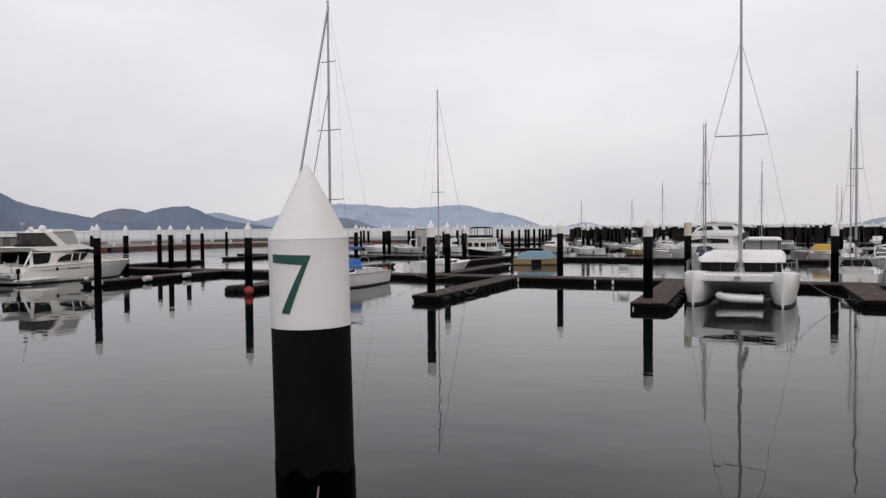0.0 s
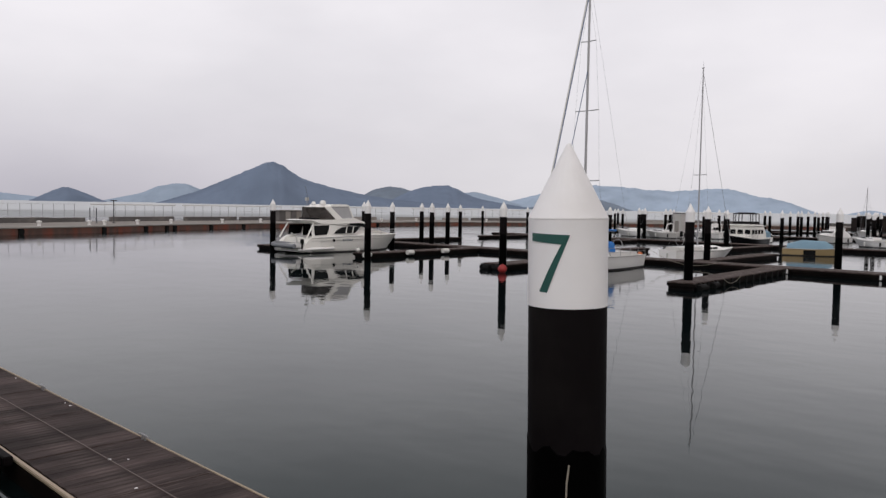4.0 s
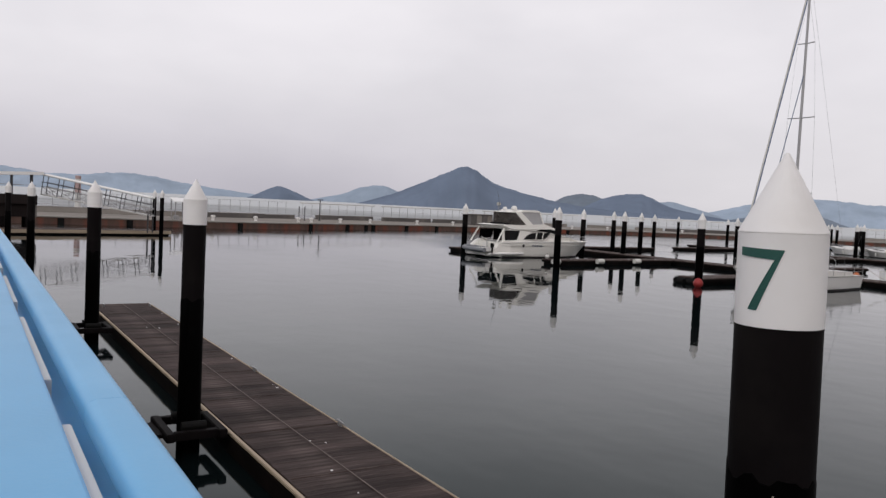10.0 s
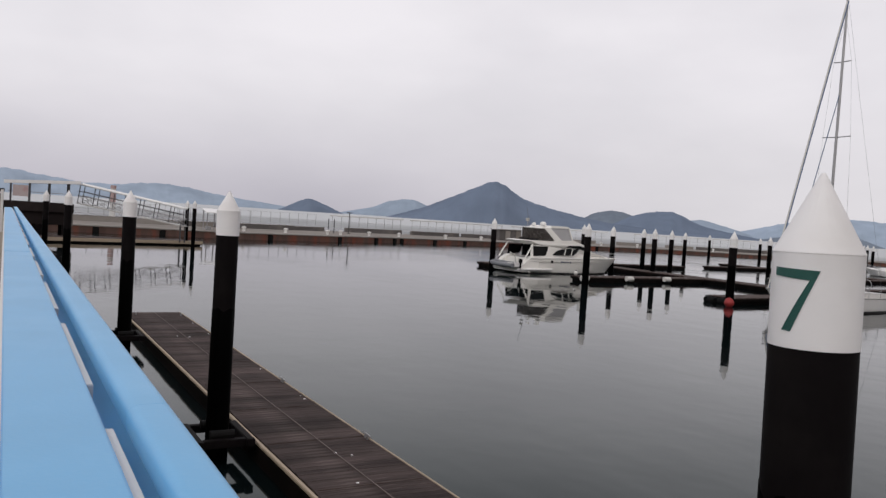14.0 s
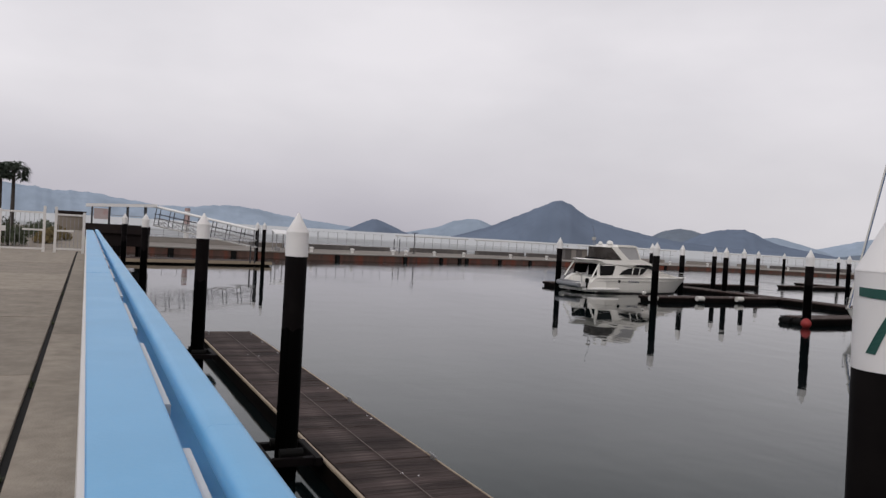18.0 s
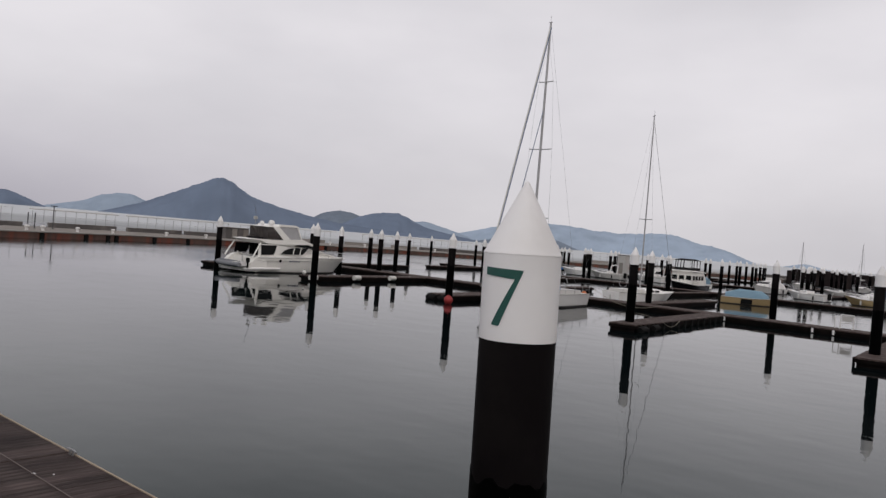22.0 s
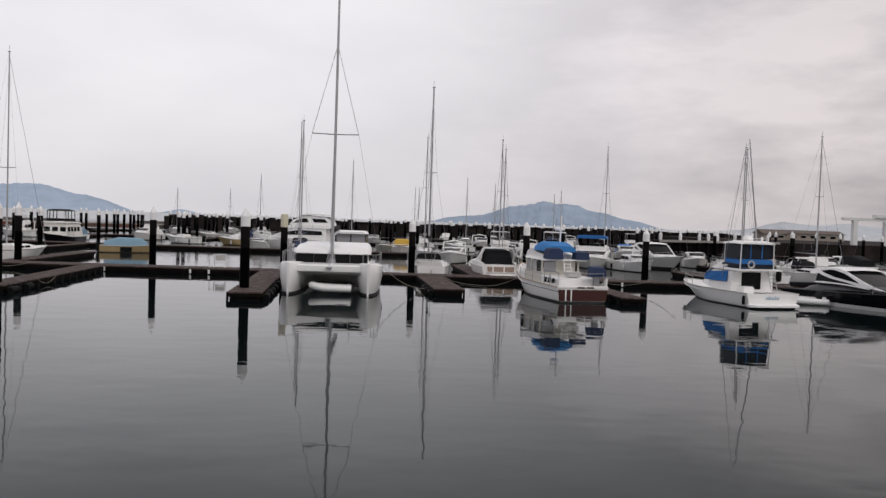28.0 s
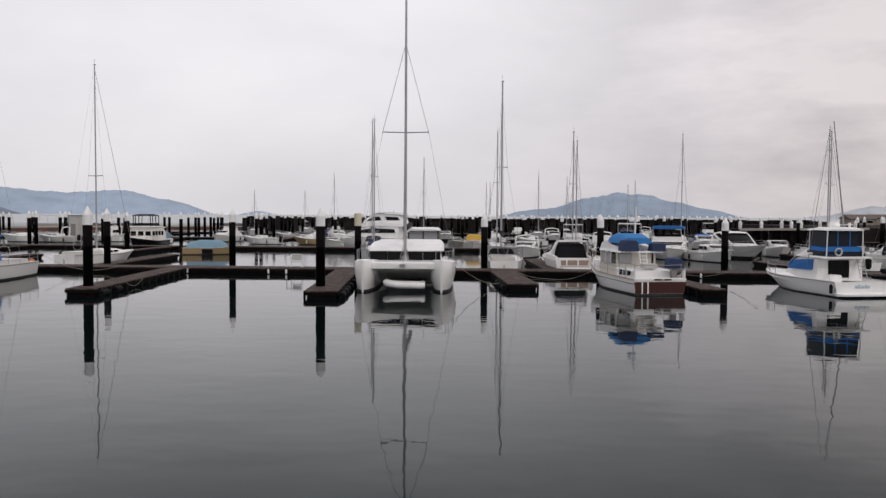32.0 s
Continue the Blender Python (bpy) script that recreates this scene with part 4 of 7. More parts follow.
for a in (84.2, 80.0, 72.75, 67.86, 65.25, 63.91, 63.38, 60.98, 58.79, 54.2, 51.6, 49.3):
    t = thing("pier_fender", pier_bearing(a) @ Matrix.Translation((0, -0.12, 0)), "black rubber fender bolted to the pier face", "fender", "pier fenders")
    part("block", box(BM(), -0.3, 0.3, -0.2, 0.11, 0.02, 0.72, 0.06), RUBBER, t)
    part("backplate", box(BM(), -0.36, 0.36, 0.1, 0.16, 0.0, 0.76), DOCK_SIDE, t)
# far breakwater
BREAK = [(-64.4, 208.7), (86, 200.4)]
WALL_DARK = mat("dark_breakwater", (0.024, 0.019, 0.019), 0.95, spec=0.1, vary=0.5, scale=0.5, stain=(0.066, 0.052, 0.046), stain_amt=0.5)
tagged(part("breakwater", run(BM(), BREAK, 0, 5, -3, 3.35), WALL_DARK), "dark long breakwater closing the harbour", "breakwater", kind="structure")
bm = BM()
e = -63.0
while e < 82:
    w = rnd.uniform(2.2, 4.2)
    n = 210 - 14 * (e + 88) / 253
    box(bm, e, e + w, n - 0.5, n + 3, 3.2, 3.2 + rnd.uniform(0.25, 0.8))
    e += w + rnd.uniform(0.6, 1.6)
tagged(part("breakwater_blocks", bm, WALL_DARK), "uneven dark concrete blocks on the breakwater crest", "breakwater", kind="structure")
e = -62.0
while e < 85:
    n = 207.5 - 14 * (e + 88) / 253
    copy_thing(pile, pose(e, n, rnd.uniform(-0.2, 0.1)) @ Matrix.Diagonal((1.35, 1.35, 1, 1)))
    e += rnd.choice((1.7, 2.2, 2.6, 2.6, 3.6))

jetty = thing("far_jetty", pose(37.5, 117, 0, 0, 0, 33), "dark piled jetty with a pale deck edge", "jetty")
part("deck", box(BM(), 0, 32, 0, 4, 2.3, 2.62, 0.02), WALL_DARK, jetty)
part("deck_edge", box(BM(), 0, 32, -0.12, -0.004, 2.34, 2.72, 0.02), WALL_GREY, jetty, "pale concrete deck edge")
part("back_wall", box(BM(), 0, 32, 3.2, 3.6, -2, 2.29), WALL_DARK, jetty)
for k in range(14):
    part("support", tube(BM(), [(0.6 + 2.35 * k, 0.4, -2), (0.6 + 2.35 * k, 0.4, 2.3)], 0.3, 8), PILE_BLACK, jetty)
    if k % 2 == 0 or k in (5, 9):
        part("mooring_post", lathe(BM(), [(0.25, 2.6), (0.25, 3.2), (0.28, 3.22), (0.28, 3.5), (0.02, 4.0)], 10, (0.9 + 2.35 * k, 0.5, 0)), PILE_WHITE if k % 4 else CAP_PALE, jetty, "white-capped post")

# ---------------------------------------------------------------- boats


def hull_lines(L, B, fb, tw=0.8, rake=0.9, fine=2.2, n=17):
    """Stations of a hull from stern to bow: (y at the sheer, y at the waterline, half-breadth, height of the sheer)."""
    out = []
    for i in range(n):
        s = i / (n - 1)
        if s < 0.45:
            k = tw + (1 - tw) * math.sin(s / 0.45 * math.pi / 2)
        else:
            k = max(0.0, 1 - ((s - 0.45) / 0.55) ** fine)
        z = fb[0] + (fb[1] - fb[0]) * (2 * s) if s < 0.5 else fb[1] + (fb[2] - fb[1]) * (2 * s - 1) ** 1.4
        out.append((-L / 2 + s * L, -L / 2 + s * (L - rake), B / 2 * k + 0.02, z, s))
    return out


def hull_ring(st, z, grow=0.0):
    """Half-breadth and y of a station at height z."""
    ys, yw, b, zs, s = st
    t = max(0.0, min(1.0, z / zs))
    wl = 0.86 - 0.35 * max(0, s - 0.45)
    return ys * t + yw * (1 - t), b * (wl + (1 - wl) * t ** 0.8) + grow


def boat_hull(boat, L, B, fb, material, tw=0.8, rake=0.9, fine=2.2, bulwark=0.12, deck_mat=None, stripe=BOOT, rub=GEL_GREY, stripe_z=0.1):
    lines = hull_lines(L, B, fb, tw, rake, fine)
    rings = []
    for st in lines:
        zs = st[3]
        pts = []
        for f in (1.0, 0.75, 0.5, 0.25, 0.0):
            y, b = hull_ring(st, zs * f)
            pts.append((b, y, zs * f))
        low = [(pts[-1][0] * 0.8, st[1] * 0.995, -0.3), (0.0, st[1] * 0.99, -0.5)]
        right = pts + low
        ring = right + [(-x, y, z) for x, y, z in right[-2::-1]]
        rings.append(ring)
    bm = BM()
    vs = [[bm.verts.new(p) for p in r] for r in rings]
    for a, b in zip(vs, vs[1:]):
        for k in range(len(a) - 1):
            bm.faces.new((a[k], a[k + 1], b[k + 1], b[k]))
    bm.faces.new(vs[0][::-1])
    part("hull", bm, material, boat, smooth=True)
    bm = BM()
    up = [[bm.verts.new((sx * max(0.01, st[2] - 0.03), st[0] + (0.03 if i == 0 else 0), st[3] - bulwark)) for sx in (-1, 1)] for i, st in enumerate(lines)]
    for a, b in zip(up, up[1:]):
        bm.faces.new((a[0], a[1], b[1], b[0]))
    part("deck", bm, deck_mat or GEL, boat)
    bm = BM()
    for sx in (-1, 1):
        tube(bm, [(sx * (st[2] + 0.01), st[0], st[3]) for st in lines], 0.035, 6)
    part("rub_rail", bm, rub, boat)
    if stripe:
        bm = BM()
        rr = []
        for st in lines:
            r = []
            for z in (-0.12, stripe_z):
                y, b = hull_ring(st, max(z, 0), 0.008)
                r.append((b, y + (0.01 if st[4] > 0.9 else 0), z))
            rr.append(r)
        for sx in (-1, 1):
            vv = [[bm.verts.new((sx * x, y, z)) for x, y, z in r] for r in rr]
            for a, b in zip(vv, vv[1:]):
                bm.faces.new((a[0], a[1], b[1], b[0]))
        s0 = rr[0]
        bm.faces.new([bm.verts.new(p) for p in ((s0[0][0], s0[0][1] - 0.012, -0.12), (s0[1][0], s0[1][1] - 0.012, stripe_z), (-s0[1][0], s0[1][1] - 0.012, stripe_z), (-s0[0][0], s0[0][1] - 0.012, -0.12))])
        part("waterline_stripe", bm, stripe, boat)
    return lines


def house(rows, round_=0.12):
    """A cabin or roof lofted along the boat. rows: (y, half-width low, half-width high, z low, z high)."""
    bm = BM()
    rings = []
    for y, w0, w1, z0, z1 in rows:
        r = min(round_, (z1 - z0) * 0.45, w1 * 0.5)
        h = [(w0, z0), (w1 + (w0 - w1) * r / max(z1 - z0, 0.01), z1 - r), (w1 - r * 0.3, z1 - r * 0.3), (w1 - r, z1)]
        ring = [(x, y, z) for x, z in h] + [(-x, y, z) for x, z in reversed(h)]
        rings.append(ring)
    return loft(bm, rings)


def pane(pts, thick=0.012):
    """A flat panel from the corner points, with thickness along its normal."""
    pts = [Vector(p) for p in pts]
    nrm = (pts[1] - pts[0]).cross(pts[-1] - pts[0]).normalized() * thick
    bm = BM()
    return loft(bm, [[p - nrm for p in pts], [p + nrm for p in pts]])


def side_panes(boat, name, wins, x_at, material, label=""):
    """The same window on both sides; x_at(y, z) is the cabin side."""
    for win in wins:
        for sx in (-1, 1):
            part(name, pane([(sx * x_at(y, z), y, z) for y, z in win], 0.02), material, boat, label)


def rails(boat, lines, s0, s1, h=0.6, inset=0.08, name="bow_rail"):
    """A pulpit rail with its stanchions between two stations."""
    for sx in (-1, 1):
        st = [l for l in lines if s0 <= l[4] <= s1]
        bm = BM()
        tube(bm, [(sx * max(0.0, l[2] - inset), l[0], l[3] + h) for l in st], 0.018, 6)
        tube(bm, [(sx * max(0.0, l[2] - inset), l[0], l[3] + h * 0.5) for l in st], 0.012, 5)
        for l in st[::2]:
            tube(bm, [(sx * max(0.0, l[2] - inset), l[0], l[3] - 0.1), (sx * max(0.0, l[2] - inset), l[0], l[3] + h)], 0.016, 5)
        part(name, bm, STEEL, boat)


def mast_set(boat, y, z0, top, spread=((0.5, 0.9),), half=1.5, bow=None, stern=None, r=0.09, boom=0, fork=None, cover=None, x=0.0, chain=None):
    """A mast with spreaders, shrouds, stays, boom and covered sail."""
    part("mast", tube(BM(), [(x, y, z0), (x, y, z0 + (top - z0) * 0.7), (x, y, top)], r, 10, r * 0.7), ALU, boat)
    part("masthead", tube(BM(), [(x - 0.12, y, top), (x + 0.12, y, top + 0.02)], 0.04, 6), ALU, boat)
    bm = BM()
    tube(bm, [(x, y, top), (x, y, top + 0.5)], 0.012, 5)
    part("aerial", bm, WIRE, boat)
    chain = half if chain is None else chain
    zc = z0
    tips = []
    for f, w in spread:
        z = z0 + (top - z0) * f
        tips.append((w, z))
        part("spreader", tube(BM(), [(x - w, y, z + 0.03), (x, y, z), (x + w, y, z + 0.03)], 0.035, 6), ALU, boat)
    for sx in (-1, 1):
        pts = [(x + sx * chain, y - 0.2, zc)] + [(x + sx * w, y, z) for w, z in tips] + [(x, y, z0 + (top - z0) * (0.93 if fork is None else fork))]
        part("shroud", tube(BM(), pts, 0.007, 4), WIRE, boat)
    if bow:
        a = Vector((x, y, z0 + (top - z0) * (bow[2] if len(bow) > 2 else 0.98)))
        part("forestay", tube(BM(), [(x, bow[0], bow[1]), a], 0.06 if cover else 0.014, 8), FENDER_WHITE if cover else WIRE, boat, "furled white headsail on the forestay" if cover else "")
        if cover:
            off = Vector((-0.075, -0.02, 0))
            part("sail_edge", tube(BM(), [Vector((x, bow[0], bow[1])) + off, a + off], 0.035, 6), cover, boat, "blue edge strip of the furled sail")
    if stern:
        part("backstay", tube(BM(), [(x, stern[0], stern[1]), (x, y, top)], 0.007, 4), WIRE, boat)
    if boom:
        part("boom", tube(BM(), [(x, y, z0 + 1.3), (x, y - boom, z0 + 1.35)], 0.06, 8), ALU, boat)


def sail_cover(boat, y, z, L, material, r=0.16):
    part("sail_cover", tube(BM(), [(0, y, z + 0.25), (0, y - 0.4, z + 0.12), (0, y - L * 0.5, z + 0.05), (0, y - L, z)], r, 8, r * 0.5), material, boat, "canvas cover on the boom")


def name_bars(boat, y, z, x0, x1, material, rows=1):
    """Lettering that cannot be read, as plain bars on the transom."""
    x = x0
    k = 0
    while x < x1:
        w = 0.09 + 0.05 * ((k * 7) % 3)
        part("name_bar", box(BM(), x, x + w, y - 0.012, y + 0.012, z, z + 0.14 + 0.05 * (k % 2)), material, boat)
        x += w + 0.05
        k += 1


# --- cream motor yacht with a flybridge, stern to the basin
def motor_yacht(m, label, L=12.4):
    b = thing("motor_yacht", m, label, "motor yacht")
    h = L / 2
    lines = boat_hull(b, L, 4.2, (1.36, 1.5, 1.52), YACHT, tw=0.95, rake=1.5, fine=2.7, bulwark=0.05, rub=GEL, stripe_z=0.12)

    def xa(y, z):
        """Half-width of the upper works: they lean inwards with height and narrow towards the bow."""
        return (1.92 - 0.16 * max(0.0, z - 1.5)) * (1 - 0.5 * max(0.0, (y - 5.6) / 5.2) ** 1.6)

    def across(name, pts, material, note="", grow=0.0, smooth=False, tail=-9.0):
        """A solid over the whole beam from its outline in (distance from the stern, height)."""
        k = [-1.0, -0.85, -0.5, 0.0, 0.5, 0.85, 1.0]
        rings = [[(f * (xa(y, z) + grow), y - h + (0.75 * f ** 4 if y < tail else 0.0), z) for y, z in pts] for f in k]
        return part(name, loft(BM(), rings), material, b, note, smooth=smooth)

    def skin(name, pts, material, d0=-0.02, d1=0.02, note="", sides=(-1, 1), owner=None):
        """A panel that follows the side of the upper works."""
        for sx in sides:
            part(name, loft(BM(), [[(sx * (xa(y, z) + d), y - h, z) for y, z in pts] for d in (d0, d1)]), material, owner or b, note)

    part("swim_platform", house([(-h - 1.3, 1.0, 1.0, 0.16, 0.4), (-h - 1.05, 1.7, 1.7, 0.12, 0.44), (-h + 0.05, 2.0, 2.0, 0.1, 0.46)], 0.05), YACHT, b)
    for sx in (-1, 1):
        part("platform_pod", tube(BM(), [(sx * 1.55, -h - 1.2, 0.32), (sx * 1.9, -h - 0.8, 0.36), (sx * 2.08, -h + 0.6, 0.38), (sx * 2.1, -h + 2.4, 0.4)], 0.17, 10, 0.1), GEL, b, "long rounded white moulding at the waterline", smooth=True)
        part("quarter", loft(BM(), [[(sx * x, y - h, z0) for x in (1.4, 2.02)] + [(sx * x, y - h, z1) for x in (2.0, 1.5)] for y, z0, z1 in ((-1.0, 0.38, 0.46), (-0.7, 0.38, 0.8), (-0.3, 0.38, 1.2), (0.2, 0.38, 1.48), (1.0, 0.38, 1.56))]), YACHT, b, "rounded white stern quarter", smooth=True)
        part("quarter_strut", tube(BM(), [(sx * 1.92, -h - 0.55, 1.3), (sx * 1.9, -h - 0.25, 1.8), (sx * 1.86, -h + 0.05, 2.25), (sx * 1.82, -h + 0.3, 2.62)], 0.07, 8), YACHT, b, "curved white strut beside the cockpit", smooth=True)
        part("rub_strake", tube(BM(), [(sx * (l[2] * 0.985 + 0.012), l[0] - 0.02, l[3] * 0.78) for l in lines[:-1]], 0.02, 6), GEL_GREY, b, "thin grey strake along the hull")
        part("front_pillar", tube(BM(), [(sx * (xa(5.1, 3.1) - 0.02), 5.1 - h, 3.08), (sx * (xa(4.7, 4.2) - 0.02), 4.68 - h, 4.2)], 0.06, 6), YACHT, b)
        for y, z in ((6.75, 1.16), (2.45, 1.1)):
            part("porthole", lathe(BM(), [(0.02, -0.03), (0.13, -0.02), (0.13, 0.02), (0.02, 0.03)], 10), GLASS_DARK, b).matrix_local = pose(sx * 2.08, y - h, z, 0, 90, 0)
        for q in range(5):
            part("name_bar", box(BM(), sx * 2.08 - 0.012, sx * 2.08 + 0.012, 3.5 - h + 0.26 * q, 3.68 - h + 0.26 * q, 1.05, 1.17), CANVAS_NAVY, b)
    across("deckhouse", [(2.0, 1.4), (1.9, 2.0), (2.05, 2.56), (4.2, 2.62), (5.9, 2.66), (6.9, 2.3), (7.9, 2.04), (9.2, 1.8), (10.6, 1.56), (10.4, 1.4)], YACHT)
    skin("cockpit_side", [(0.1, 1.4), (0.2, 2.5), (2.2, 2.56), (2.2, 1.4)], YACHT, -0.1, -0.015, "white side of the covered cockpit", (1,))
    skin("cockpit_glass", [(0.4, 1.56), (0.42, 2.44), (2.15, 2.46), (2.0, 2.05), (1.75, 1.62)], GLASS_DARK, note="large dark cockpit window")
    skin("side_window", [(2.6, 1.7), (3.0, 2.02), (3.6, 2.24), (4.6, 2.34), (5.2, 2.3), (5.9, 2.36), (5.5, 1.98), (5.1, 1.72)], GLASS_DARK, note="dark lens-shaped side window")
    for y in (3.95, 4.75):
        skin("window_bar", [(y, 1.7), (y + 0.1, 1.7), (y + 0.32, 2.34), (y + 0.22, 2.34)], YACHT, 0.018, 0.03)
    skin("brow_window", [(4.15, 2.46), (4.7, 2.6), (5.9, 2.62), (6.9, 2.34), (7.3, 2.2), (6.6, 2.16), (6.1, 2.3), (5.0, 2.4)], GLASS_DARK, note="black window band sweeping to the windscreen")
    part("windscreen", loft(BM(), [[(f * (xa(y, z) - 0.08), y - h, z + d) for f in (-1, -0.5, 0, 0.5, 1)] + [(f * (xa(y, z) - 0.08), y - h, z + d + 0.03) for f in (1, 0.5, 0, -0.5, -1)] for y, z, d in ((6.1, 2.6, 0.0), (6.9, 2.3, 0.01), (7.8, 2.07, 0.01))]), GLASS_DARK, b)
    across("flybridge", [(-0.6, 2.9), (0.3, 2.6), (2.2, 2.56), (4.2, 2.62), (5.8, 2.68), (6.9, 2.5), (6.5, 2.72), (5.2, 3.1), (3.6, 3.02), (2.4, 2.94), (1.2, 2.94), (0.1, 2.96)], YACHT, "swept white flybridge deck and coaming", 0.06, tail=0.4)
    across("hardtop", [(1.55, 4.06), (2.6, 4.12), (4.6, 4.16), (4.85, 4.2), (4.4, 4.34), (2.6, 4.32), (1.8, 4.18)], YACHT, "", 0.04, tail=1.9)
    skin("arch_leg", [(1.75, 4.1), (2.45, 4.14), (3.75, 3.02), (2.95, 2.96)], YACHT, -0.12, 0.05, "slanting white radar arch leg")
    skin("aft_curtain", [(1.6, 4.05), (1.85, 4.08), (2.95, 2.98), (1.75, 2.96)], SMOKED_BROWN, -0.06, -0.04, "smoked brown curtain")
    skin("side_curtain", [(2.15, 4.12), (4.68, 4.18), (5.1, 3.1), (3.85, 3.04)], PALE_VINYL, -0.05, -0.03, "pale clear curtain")
    part("rear_curtain", pane([(-1.6, 1.75 - h, 2.97), (1.6, 1.75 - h, 2.97), (1.44, 1.65 - h, 4.05), (-1.44, 1.65 - h, 4.05)], 0.012), SMOKED_BROWN, b, "smoked brown curtain")
    part("helm_seat", box(BM(), -0.9, 0.9, 3.2 - h, 3.8 - h, 2.97, 3.6, 0.08), CANVAS_BLACK, b)
    part("aft_bench", box(BM(), -1.2, 1.2, 1.0 - h, 1.5 - h, 2.93, 3.1, 0.06), CANVAS_BLACK, b)
    part("radar_dome", lathe(BM(), [(0.2, 4.28), (0.28, 4.34), (0.28, 4.5), (0.18, 4.64), (0.04, 4.68)], 14, (0.9, 2.1 - h, 0)), GEL, b, smooth=True)
    part("satellite_dome", lathe(BM(), [(0.14, 4.1), (0.2, 4.16), (0.2, 4.32), (0.12, 4.42), (0.03, 4.44)], 12, (0.2, 1.6 - h, 0.12)), GEL, b, smooth=True)
    part("searchlight", box(BM(), -0.2, 0.2, 0.9 - h, 1.1 - h, 4.62, 4.92, 0.04), GEL_GREY, b)
    part("searchlight_stem", tube(BM(), [(0, 1.0 - h, 4.15), (0, 1.0 - h, 4.64)], 0.03, 6), STEEL, b)
    part("aerial", tube(BM(), [(1.2, 0.3 - h, 4.15), (1.25, -0.2 - h, 5.9)], 0.015, 5), WIRE, b)
    part("aft_door", box(BM(), -1.6, 1.6, 1.84 - h, 1.88 - h, 1.45, 2.5), GLASS_DARK, b)
    part("davit", tube(BM(), [(0.2, -h - 0.2, 0.44), (0.2, -h - 0.3, 1.4), (0.2, -h - 0.9, 1.75)], 0.06, 8), GEL_GREY, b)
    rails(b, lines, 0.55, 1.0, 0.45)
    return b


# --- inflatable tender
def tender(m, label, L=2.7, B=1.4, material=None, motor=True):
    b = thing("inflatable_tender", m, label, "dinghy")
    pts = [(-B / 2, -L / 2, 0.22), (-B / 2, L * 0.2, 0.24), (-B / 2 + 0.2, L * 0.4, 0.3), (0, L / 2, 0.36), (B / 2 - 0.2, L * 0.4, 0.3), (B / 2, L * 0.2, 0.24), (B / 2, -L / 2, 0.22)]
    part("tube", tube(BM(), pts, 0.2, 10), material or GEL_GREY, b, smooth=True)
    part("floor", box(BM(), -B / 2 + 0.1, B / 2 - 0.1, -L / 2 + 0.1, L * 0.3, 0.06, 0.12), GEL_GREY, b)
    part("bow_floor", box(BM(), -B / 4, B / 4, L * 0.3, L * 0.42, 0.1, 0.16), GEL_GREY, b)
    part("transom", box(BM(), -B / 2 + 0.15, B / 2 - 0.15, -L / 2 + 0.1, -L / 2 + 0.16, 0.06, 0.5, 0.01), GEL, b)
    if motor:
        bm = BM()
        box(bm, -0.13, 0.13, -L / 2 - 0.2, -L / 2 + 0.1, 0.45, 0.85, 0.05)
        box(bm, -0.05, 0.05, -L / 2 - 0.12, -L / 2, 0.0, 0.46)
        part("outboard", bm, RUBBER, b)
    part("seat", box(BM(), -0.5, 0.5, -0.2, 0.1, 0.32, 0.38, 0.01), GEL, b)
    return b


